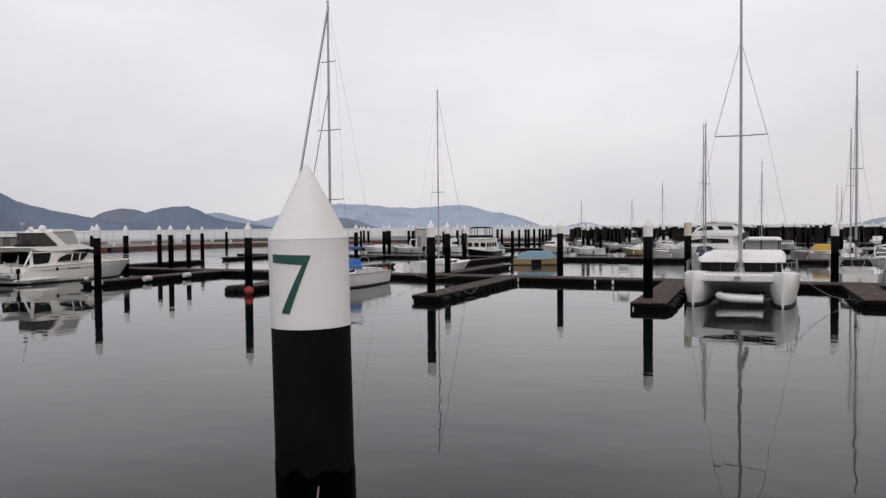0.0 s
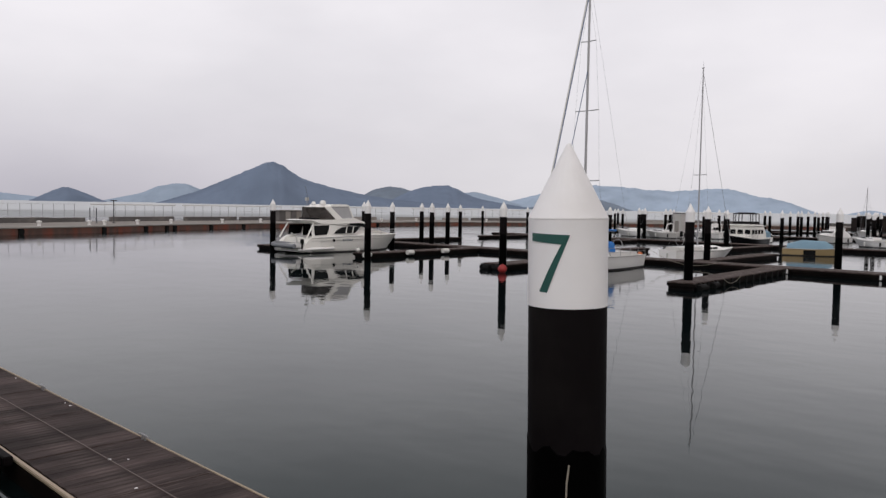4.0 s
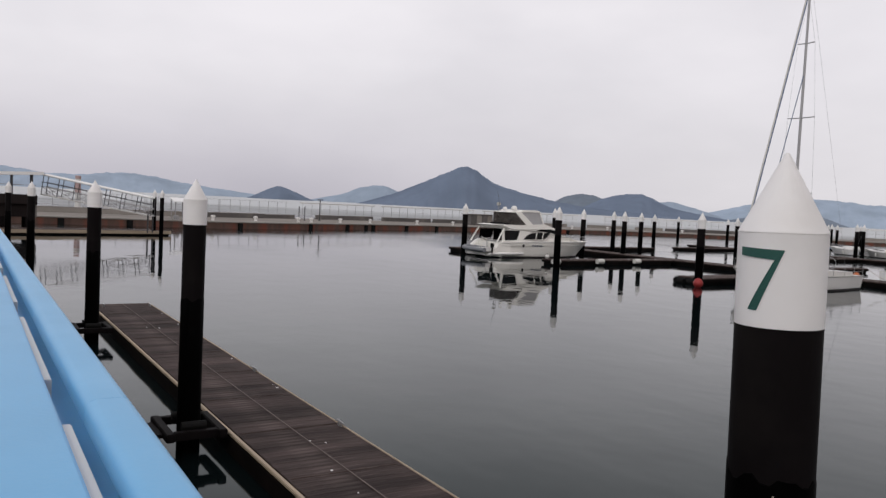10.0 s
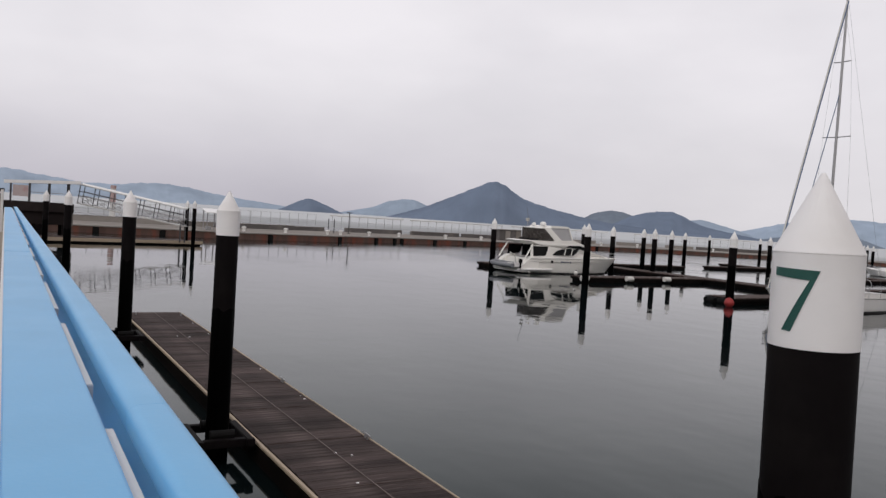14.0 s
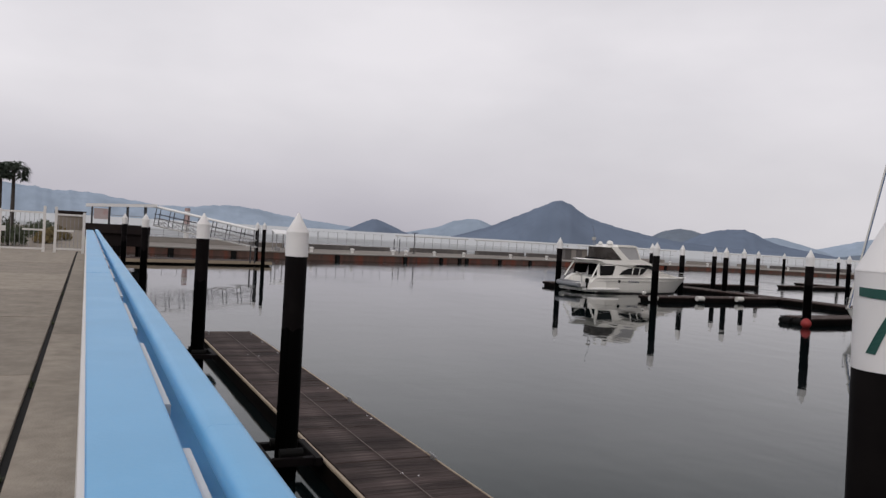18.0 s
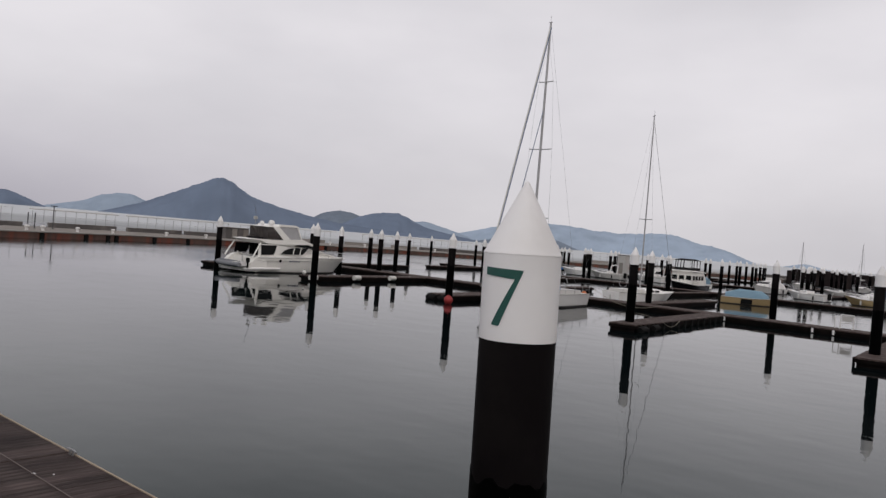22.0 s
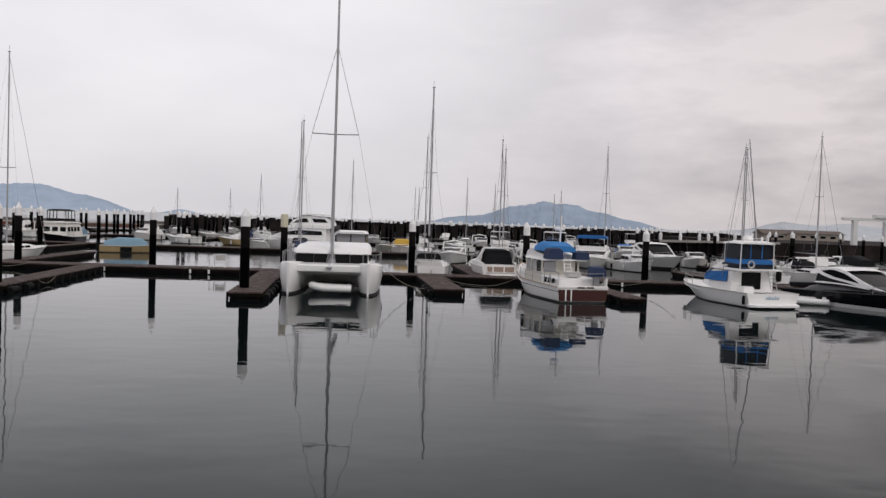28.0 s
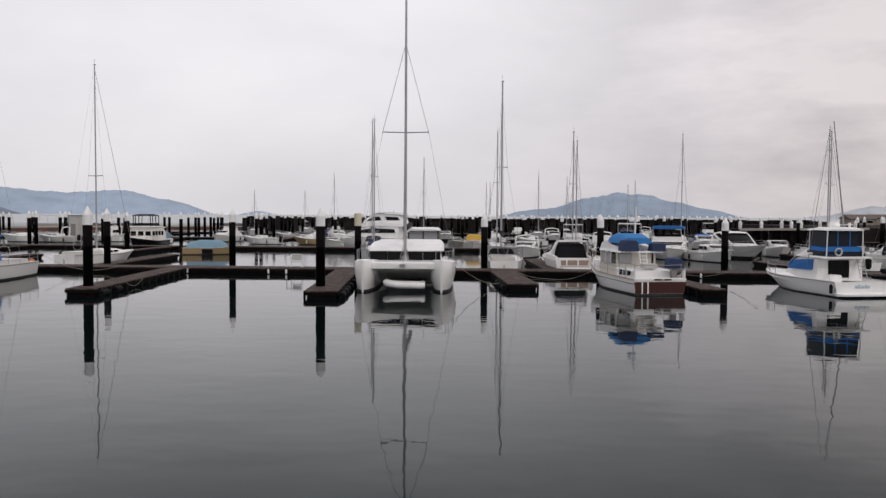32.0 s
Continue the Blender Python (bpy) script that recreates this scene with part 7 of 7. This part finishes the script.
# sailing yachts of the back rows: place, heading, length, mast height
BACK = [(-10.35, 76, 180, 10, 13.4), (8.7, 77, 182, 9.5, 12.4), (25.8, 104, 178, 10, 14.9), (31.8, 74.5, 180, 10, 12.2), (34.6, 66.3, 184, 9.8, 12.6), (-8.1, 110, 180, 10, 12.2), (-12.2, 87.5, 184, 8, 14.6),
        (-40, 177, 180, 9, 9.8), (-30.5, 162, 180, 10, 12.6), (10.6, 150, 180, 9, 12.6), (28, 154, 180, 9, 10.3), (29.7, 156, 184, 9, 11.2), (15.8, 149, 180, 9, 11.4), (0.8, 158, 180, 9, 10.8), (-46, 158, 180, 9, 9.0), (34.2, 80.5, 180, 9.5, 13.0), (1.5, 154, 182, 9, 10.6), (1.62, 85, 178, 9, 13.2), (9.6, 82, 184, 9.5, 12.0)]
for i, (e, n, rot, L, top) in enumerate(BACK):
    cov = (CANVAS_NAVY, CANVAS_BLACK, WHITE_COVER, GEL_GREY, CANVAS_BLACK)[i % 5]
    sailboat(pose(e, n, 0, 0, 0, rot), "white sailing yacht moored in the back rows", L, 3.0, (0.95, 0.95, 1.2), top, 0.7, cov, ((0.55, 0.38),), hood=i % 2 == 0, r=0.07)
# motor boats of the back rows: place, heading, length, height of the cabin, hull, cover, flybridge
W, N, T, G = GEL, HULL_NAVY, HULL_TAN, GEL_GREY
SPOTS = [(-68, 114, 95, 7, 0.5, W, None, 0), (-62.5, 113, 90, 6, 0.4, G, None, 0), (-57.5, 118, 80, 6, 0.5, W, None, 0),
         (-31.8, 112, 80, 5.6, 0.45, W, None, 0), (-24.6, 112, 95, 5.2, 0.5, T, None, 0), (-40, 121, 170, 7.5, 1.0, W, WHITE_COVER, 0), 
         (-1.0, 96, 178, 5.5, 0.5, W, YELLOW, 0), (-3.0, 99, 170, 4.5, 0.4, G, None, 0), (-6.4, 136, 185, 6, 0.8, W, None, 0), (4.6, 83, 172, 7.5, 0.8, W, None, 0), (11, 97, 8, 7.5, 1.0, W, None, 1), (36, 84, 185, 8, 1.0, W, None, 0), (44, 82, 170, 8, 1.1, W, CANVAS_BLACK, 0),
         (-60, 124, 175, 8, 1.0, W, None, 1), (-28, 135, 175, 7, 0.8, G, None, 0), (-12, 124, 170, 7, 0.9, W, CANVAS_LIGHT, 0), (2, 121, 5, 7.5, 0.8, W, None, 0), (12, 133, 185, 7, 1.0, W, None, 0), (24, 121, 12, 8, 1.0, N, None, 0), (30, 108, 170, 8, 1.0, W, CANVAS_BLUE, 0), (38, 133, 178, 7, 1.0, W, None, 1), (52, 120, 3, 8, 1.0, W, None, 0),
         (-52, 160, 5, 7, 0.9, W, None, 0), (-22, 172, 175, 7, 0.9, W, CANVAS_NAVY, 0), (8, 172, 8, 7, 1.0, W, None, 0), (33, 160, 180, 8, 0.9, W, None, 0), (50, 74, 175, 8.5, 1.1, W, None, 0), (52, 92, 10, 8, 1.0, W, CANVAS_BLACK, 0), (44, 100, 20, 9, 1.2, W, None, 1), (16, 108, 5, 7.5, 0.9, W, None, 0),
         (7.0, 114, 100, 4.6, 0.5, W, None, 0), (19.6, 139, 92, 7, 0.35, W, None, 0), (16.5, 119, 95, 4.6, 0.4, N, None, 0), (12.7, 83, 5, 4.0, 0.3, T, None, 0), (32.4, 88, 172, 5.4, 1.0, W, None, 0), (-26.4, 123, 95, 6.0, 0.5, W, CANVAS_NAVY, 0), (-33.7, 135, 90, 4.8, 0.4, G, None, 0), (-18.8, 99, 170, 5.2, 0.6, W, None, 0), (-48, 112, 88, 5.5, 0.5, W, CANVAS_LIGHT, 0)]
WORD = {None: "with an open cockpit", CANVAS_BLUE: "under a blue canvas cover", CANVAS_NAVY: "under a navy canvas cover", CANVAS_LIGHT: "under a pale blue cover", CANVAS_BLACK: "under a black canvas cover", YELLOW: "under a bright yellow canvas top", WHITE_COVER: "under a white tent cover"}
HW = {GEL: "white", HULL_NAVY: "navy", HULL_TAN: "tan", GEL_GREY: "grey"}
for i, (e, n, rot, L, tall, hm, cv, fl) in enumerate(SPOTS):
    cruiser(pose(e, n, 0, 0, 0, rot), "%s boat %s in the back rows" % (HW[hm], WORD[cv]), L, 2.1 + L * 0.1, hm, cv, fly=bool(fl), tall=tall, arch=i % 4 == 1)

# tall utility hut on the far dock
k = thing("dock_hut", pose(-68.3, 129.2, 0.45), "tall grey utility hut on the far dock", "hut")
part("wall", box(BM(), -0.8, 0.8, -0.8, 0.8, 0, 3.35, 0.03), GEL_GREY, k)
part("roof", box(BM(), -0.9, 0.9, -0.9, 0.9, 3.354, 3.5, 0.03), PARAPET, k)
part("door", box(BM(), -0.4, 0.4, -0.84, -0.804, 0.05, 2.05, 0.01), WALL_GREY, k)

# white tubular frame at the back edge of the main dock
fr = thing("boarding_frame", pose(-13.75, 57.9, 0.42), "white tubular boarding frame standing on the dock", "boarding frame")
for x in (-0.4, 0.4):
    part("upright", tube(BM(), [(x, 0, 0), (x, 0, 0.95)], 0.035, 8), WHITE_STEEL, fr)
    part("foot", tube(BM(), [(x, -0.3, 0.03), (x, 0.3, 0.03)], 0.03, 6), WHITE_STEEL, fr)
for z in (0.4, 0.93):
    part("crossbar", tube(BM(), [(-0.4, 0, z), (0.4, 0, z)], 0.035, 8), WHITE_STEEL, fr)
part("panel", box(BM(), -0.3, 0.34, -0.02, 0.02, 0.5, 0.85, 0.008), GEL_GREY, fr, "grey panel in the frame")
part("side_post", tube(BM(), [(-0.75, 0, 0), (-0.75, 0, 0.8)], 0.03, 6), WHITE_STEEL, fr)
part("side_arm", tube(BM(), [(-0.75, 0, 0.76), (-0.4, 0, 0.76)], 0.02, 6), WHITE_STEEL, fr)
# mooring lines
rope(((-6.9, 44.3, 1.7), (-8.0, 50.0, 0.45)))
rope(((-1.5, 44.5, 1.7), (2.2, 49.5, 0.45)))
rope(((8.0, 50.0, 1.5), (2.4, 55.9, 0.45)))
rope(((18.3, 52.8, 1.7), (13.6, 55.9, 0.45)))
rope(((-31.0, 54.2, 1.3), (-26.5, 56.0, 0.45)))
rope(((-20.1, 43.5, 0.44), (-20.3, 46.2, 0.44)), label="pale rope looped on the dock edge")

# ---------------------------------------------------------------- gangway and pontoon at the far end of the basin
pont = dock("landing_pontoon", -83, -77.8, 2.6, 18.2, 0.36, "long low landing pontoon with a pale edge", "pontoons", 0, 15.0)
part("edge_beam", box(BM(), 2.62, 2.74, -7.8, 7.8, 0.16, 0.46), RUB_WOOD, pont, "pale edge beam")
plat = thing("gangway_platform", pose(-87, 3.5, 0), "dark raised landing platform on short piles", "platform")
part("deck", box(BM(), -3.2, 2.8, -3.2, 3.0, 2.55, 3.42, 0.03), WALL_DARK, plat)
part("skirt", box(BM(), -3.0, 2.55, -3.0, 2.75, 1.35, 2.546), WALL_DARK, plat)
part("end_wall", box(BM(), 1.3, 2.6, 2.78, 2.98, 1.3, 3.36, 0.02), PARAPET, plat, "weathered concrete end wall")
for x, y in ((-2.6, -2.4), (2.3, -2.4), (-2.6, 0.0), (2.3, 0.0), (-2.6, 2.4), (2.3, 2.4)):
    part("pile", tube(BM(), [(x, y, -2), (x, y, 1.36)], 0.4, 10), PILE_BLACK, plat)
CAN_WHITE = mat("bright_white_roof", (0.9, 0.9, 0.9), 0.4, vary=0.03, scale=2)
can = thing("gangway_canopy", pose(-86.2, 0.5, 3.42), "white flat canopy on dark posts over the gangway head", "canopy")
part("roof", loft(BM(), [[(x, y, z) for x, z in ((-1.2, z0), (1.2, z0), (1.2, z0 + 0.3), (-1.2, z0 + 0.3))] for y, z0 in ((0.0, 1.66), (3.2, 1.83), (6.6, 2.0))]), CAN_WHITE, can)
for y in (0.6, 2.2, 3.9, 5.6):
    for x in (-1.0, 1.0):
        part("post", box(BM(), x - 0.07, x + 0.07, y - 0.07, y + 0.07, -0.01, 1.67 + 0.05 * y, 0.01), DARK_STEEL, can)
part("handrail", tube(BM(), [(1.0, 0.4, 0.95), (1.0, 5.9, 0.95)], 0.03, 6), STEEL, can)
part("notice_panel", box(BM(), 1.08, 1.12, 0.75, 2.05, 0.5, 1.55), mat("faded_notice_panel", (0.5, 0.42, 0.42), 0.7, vary=0.2, scale=3, stain=(0.45, 0.14, 0.13), stain_amt=0.6), can, "faded notice panel with red print")
gang = thing("gangway", pose(-86.6, 7.2, 0), "white-railed steel gangway sloping down to the pontoon", "gangway")
GX, GN = 6.0, 9.1
for s in (-0.45, 0.45):
    ox, oy = 0.83 * s, -0.55 * s
    at = lambda q, lift: (GX * q + ox, GN * q + oy, 3.55 - 1.6 * q + lift * (1.95 - 0.2 * q))
    part("top_chord", tube(BM(), [at(0, 1.0), at(1, 1.0)], 0.1, 8), CAN_WHITE, gang, "thick white top rail")
    part("lower_chord", tube(BM(), [at(0, 0.0), at(1, 0.0)], 0.06, 8), STEEL, gang)
    part("mid_chord", tube(BM(), [at(0, 0.4), at(1, 0.4)], 0.04, 6), STEEL, gang)
    part("hand_line", tube(BM(), [at(0, 0.62), at(1, 0.62)], 0.03, 6), DARK_STEEL, gang)
    for k in range(8):
        q = k / 7
        part("upright", tube(BM(), [at(q, 0.0), at(min(1.0, q + 0.025), 1.0)], 0.038, 6), DARK_STEEL, gang)
        if k < 7:
            part("brace", tube(BM(), [at(q, 0.4), at(q + 1 / 7, 0.02)], 0.025, 5), STEEL, gang)
            part("brace", tube(BM(), [at(q, 0.02), at(q + 1 / 7, 0.4)], 0.025, 5), STEEL, gang)
part("walkway", loft(BM(), [[(ox, oy, z) for ox, oy, z in ((0.55, -0.36, 3.5), (-0.55, 0.36, 3.5), (-0.55, 0.36, 3.58), (0.55, -0.36, 3.58))], [(GX + ox, GN + oy, z) for ox, oy, z in ((0.55, -0.36, 1.9), (-0.55, 0.36, 1.9), (-0.55, 0.36, 1.98), (0.55, -0.36, 1.98))]]), GEL_GREY, gang)
for s in (-0.6, 0.6):
    part("foot_post", tube(BM(), [(GX * 0.98 + 0.83 * s, GN * 0.98 - 0.55 * s, 0.3), (GX * 0.98 + 0.83 * s, GN * 0.98 - 0.55 * s, 2.1)], 0.08, 8), DARK_STEEL, gang)
FADED_RED = mat("faded_red_paint", (0.5, 0.36, 0.35), 0.8, vary=0.2, scale=2)
bc = thing("channel_beacon", pose(-136.5, 16.2, 0), "small red and white banded beacon beyond the pier", "beacon")
part("base", lathe(BM(), [(0.9, -1.0), (0.9, 1.2), (0.6, 1.3)], 12), WALL_GREY, bc)
for z0, z1, m2 in ((1.3, 3.6, CAP_PALE), (3.6, 5.2, FADED_RED), (5.2, 5.8, CAP_PALE), (5.8, 6.3, FADED_RED)):
    part("band", lathe(BM(), [(0.45, z0), (0.42, z1)], 12), m2, bc)
sh = thing("pier_shelter", pose(-105.5, 24.6, 0.9), "small white roofed shelter on the pier", "shelter")
part("roof", loft(BM(), [[(1.35, y, 2.25), (1.35, y, 2.36), (-1.2, y, 2.84), (-1.2, y, 2.73)] for y in (-0.95, 0.95)]), CAN_WHITE, sh, "bright white sloping roof")
for x in (-1.1, 1.1):
    for y in (-0.7, 0.7):
        part("post", tube(BM(), [(x, y, -0.02), (x, y, 2.54 - 0.19 * x)], 0.06, 6), STEEL, sh)
part("bench", box(BM(), -0.9, 0.9, -0.5, -0.1, 0.0, 0.5, 0.03), STEEL, sh)

# ---------------------------------------------------------------- behind the gate
TAN_WALL = mat("tan_house_wall", (0.3, 0.26, 0.22), 0.9, vary=0.15, scale=0.5)
DRY = mat("dry_grass_leaf", (0.16, 0.12, 0.05), 0.9, vary=0.4, scale=3)
FOL = mat("dark_shrub_leaf", (0.05, 0.065, 0.03), 0.8, vary=0.4, scale=3)
PALM = mat("palm_leaf", (0.03, 0.045, 0.03), 0.7, vary=0.4, scale=3)
BARK = mat("palm_bark", (0.06, 0.05, 0.045), 0.9, vary=0.3, scale=6, bump=0.5, bscale=12)
rp = random.Random(3)


def palm(e, n, h):
    p = thing("palm_tree", pose(e, n, QZ - 0.1), "dark fan palm with a slim trunk on the quay", "palm tree", "palm trees")
    part("trunk", tube(BM(), [(0, 0, 0), (0.05, 0.02, h * 0.4), (0.12, 0.02, h * 0.8), (0.15, 0, h)], 0.14, 10, 0.09), BARK, p)
    for k in range(44):
        a = 2 * math.pi * k / 22 + rp.uniform(-0.15, 0.15)
        up = rp.uniform(-0.4, 1.2)
        L = rp.uniform(0.6, 1.0)
        d = Vector((math.cos(a), math.sin(a), 0))
        o = Vector((0.15, 0, h))
        spine = [o + d * (L * t) + Vector((0, 0, up * t - 1.1 * t * t)) for t in (0, 0.33, 0.66, 1.0)]
        bm = BM()
        tube(bm, spine[:3], 0.02, 4)
        side = Vector((-d.y, d.x, 0))
        c = spine[2]
        for j in range(9):
            q = (j - 4) / 4
            tip = c + d * (0.55 * math.cos(q * 1.2)) + side * (0.55 * math.sin(q * 1.2)) + Vector((0, 0, -0.25 * abs(q) - 0.12))
            w = (tip - c).cross(Vector((0, 0, 1))).normalized() * 0.06
            mid = c.lerp(tip, 0.55)
            bm.faces.new([bm.verts.new(v) for v in (c, mid + w, tip, mid - w)])
        part("frond", bm, PALM, p)


palm(-58, -4.0, 4.5)
palm(-60, -4.9, 4.6)


def shrub(e, n, w, h, leaf=None, label="dark clipped shrubs behind the fence"):
    """A clipped bank of many small leaves."""
    bm = BM()
    for k in range(700):
        a = rp.uniform(0, 2 * math.pi)
        rr = math.sqrt(rp.random())
        x, y = rr * math.cos(a) * w, rr * math.sin(a) * w * 0.5
        z = h * (1 - rr * rr * 0.7) * rp.uniform(0.2, 1.0)
        s = rp.uniform(0.06, 0.16)
        t = Vector((rp.uniform(-1, 1), rp.uniform(-1, 1), rp.uniform(-1, 1))).normalized()
        u = t.cross(Vector((0.3, 0.5, 1))).normalized()
        c = Vector((x, y, z))
        bm.faces.new([bm.verts.new(c + v) for v in (t * s, u * s * 0.5, -t * s, -u * s * 0.5)])
    p = thing("shrub", pose(e, n, QZ - 0.1), label, "shrub", "shrubs")
    part("leaves", bm, leaf or FOL, p)
    part("stem", tube(BM(), [(0, 0, -0.02), (0, 0, h * 0.6)], 0.08, 6, 0.04), BARK, p)


for e, n, w, h in ((-42, -3.0, 1.5, 1.0), (-44, -5.2, 1.5, 1.05), (-46.5, -6.6, 1.6, 1.1), (-50, -4.4, 2.0, 1.1), (-48, -8, 1.6, 1.2), (-56, -2.6, 2.2, 1.0), (-61, -4.6, 2.4, 1.2), (-66, -2.4, 2.2, 1.1)):
    shrub(e, n, w, h)
for e, n, w, h in ((-47, -1.6, 1.2, 0.8), (-53, -1.2, 1.6, 0.9), (-58, -5.8, 1.8, 0.9)):
    shrub(e, n, w, h, DRY, "dry yellow-brown bush behind the fence")


def low_building(e0, e1, n0, n1, z0, h, label, roof=None, name="harbour_building", wall=None, gable=0.0, win=True, side=False):
    b = thing(name, pose((e0 + e1) / 2, (n0 + n1) / 2, z0), label, "building", "harbour buildings")
    w, l = abs(e1 - e0) / 2, abs(n1 - n0) / 2
    part("wall", box(BM(), -w, w, -l, l, -0.1, h), wall or WALL, b)
    rm = roof or WALL_DARK
    if gable:
        part("roof", loft(BM(), [[(-w - 0.4, -l - 0.4, h), (-w - 0.4, l + 0.4, h), (-w - 0.4, 0, h + gable)], [(w + 0.4, -l - 0.4, h), (w + 0.4, l + 0.4, h), (w + 0.4, 0, h + gable)]]), rm, b)
    else:
        part("roof", box(BM(), -w - 0.3, w + 0.3, -l - 0.3, l + 0.3, h + 0.004, h + 0.3), rm, b)
    if side:
        k = -l + 0.8
        while k < l - 1.6:
            wn = part("window", box(BM(), w - 0.02, w + 0.04, k, k + 1.3, h * 0.35, h * 0.8), GLASS_DARK, b)
            part("window_frame", box(BM(), w + 0.01, w + 0.07, k - 0.1, k + 1.4, h * 0.8 + 0.003, h * 0.8 + 0.1), WHITE_STEEL, wn)
            k += 2.3
    if win and not side:
        k = -w + 1.2
        while k < w - 1.6:
            wn = part("window", box(BM(), k, k + 1.4, -l - 0.04, -l + 0.02, h * 0.35, h * 0.75), GLASS_DARK, b)
            part("window_frame", box(BM(), k - 0.1, k + 1.5, -l - 0.07, -l - 0.01, h * 0.75 + 0.003, h * 0.75 + 0.12), WHITE_STEEL, wn)
            k += 2.6
    return b


low_building(-95, -88, -2.0, 0.3, QZ, 1.5, "low flat-roofed tan harbour office behind the gate", wall=TAN_WALL, side=True)
low_building(-84, -76, -18, -7.5, QZ, 1.2, "low flat-roofed grey harbour shed behind the gate", side=True)
low_building(-62, -56, -13, -8, QZ, 1.5, "low pale store behind the fence", wall=CONCRETE)
# far shore beyond the black yacht
BROWN_ROOF = mat("brown_roof", (0.13, 0.105, 0.09), 0.9, vary=0.2, scale=0.6)
tagged(part("far_shore", box(BM(), 62, 260, 135, 260, -3, 2.6), WALL_DARK), "low dark quay on the far side", "quay", kind="structure")
low_building(97.4, 112.6, 200, 206, 2.6, 1.75, "long brown-roofed harbour hall on the far shore", BROWN_ROOF, "harbour_hall", TAN_WALL, 0.9)
low_building(90.5, 96.3, 198, 204, 2.6, 1.5, "small gabled tan house on the far shore", BROWN_ROOF, "gabled_house", TAN_WALL, 1.1)
e = 62.5
while e < 150:
    place_pile(e, 134.0 + rp.uniform(-0.6, 0.6), 4.4 + rp.uniform(-0.15, 0.15))
    e += rp.uniform(3.2, 4.6)
gan = thing("boat_hoist", pose(83.8, 138, 2.6), "tall white steel boat hoist frame on the far quay", "boat hoist")
for x in (-4.2, 1.6, 4.0):
    part("leg", box(BM(), x - 0.45, x + 0.45, -0.4, 0.4, 0, 4.4 if x < 1 else 4.3, 0.03), WHITE_STEEL, gan)
part("beam", box(BM(), -6.6, 8.5, -0.35, 0.35, 4.42, 4.92, 0.03), WHITE_STEEL, gan)
part("trolley", box(BM(), -0.8, 1.6, -0.6, 0.6, 4.93, 5.6, 0.05), WHITE_STEEL, gan)

# ---------------------------------------------------------------- separate pieces: deck boards and paving slabs
pl = BM()
box(pl, -0.0765, 0.0765, -0.91, 0.91, -0.035, 0.0, 0.003)
first = part("board", pl, PLANK, near)
rk = random.Random(8)
count = int((ND1 - ND0) / 0.155)
for i in range(count):
    o = first if i == 0 else new("board", first.data)
    o.parent = near
    o.location = (ND0 + 0.08 + i * 0.155, (NN0 + NN1) / 2 + rk.uniform(-0.008, 0.008), NZ + rk.uniform(-0.0025, 0.0015))
slab = thing("quay_paving", pose(0, 0.02, 0, 0, 0, -0.62), "pale worn concrete paving slabs with dark joints", "paving")
for n0, n1 in ((-0.43, 0.3), (-4.9, -0.49), (-9.4, -4.95), (-14, -9.45)):
    e = -34.0 if n1 > 0 else -36.0
    while e < 12:
        L = 11.4 if n1 > 0 else 4.6
        part("slab", box(BM(), e, e + L - 0.02, n0, n1, QZ - 0.12, QZ + rk.uniform(-0.004, 0.002), 0.006), CONCRETE, slab)
        e += L
part("joint_filler", box(BM(), -36, 12, -0.488, -0.432, QZ - 0.1, QZ - 0.03), RUBBER, slab, "black bitumen joint")
for e in (-7.9, -8.05, -5.2, -12.4, -16.8):
    bm = BM()
    for k in range(14):
        a = rk.uniform(0, 6.28)
        d = Vector((math.cos(a), math.sin(a), 0)) * rk.uniform(0.02, 0.06)
        w = Vector((-d.y, d.x, 0)).normalized() * 0.006
        top = d + Vector((0, 0, rk.uniform(0.03, 0.07)))
        bm.faces.new([bm.verts.new(v) for v in (-w, w, top)])
    t = thing("weed_tuft", pose(e, -0.44 - 0.0108 * e, QZ - 0.035), "small green weed growing in the paving joint", "weed", "weeds")
    part("blades", bm, FOL, t)
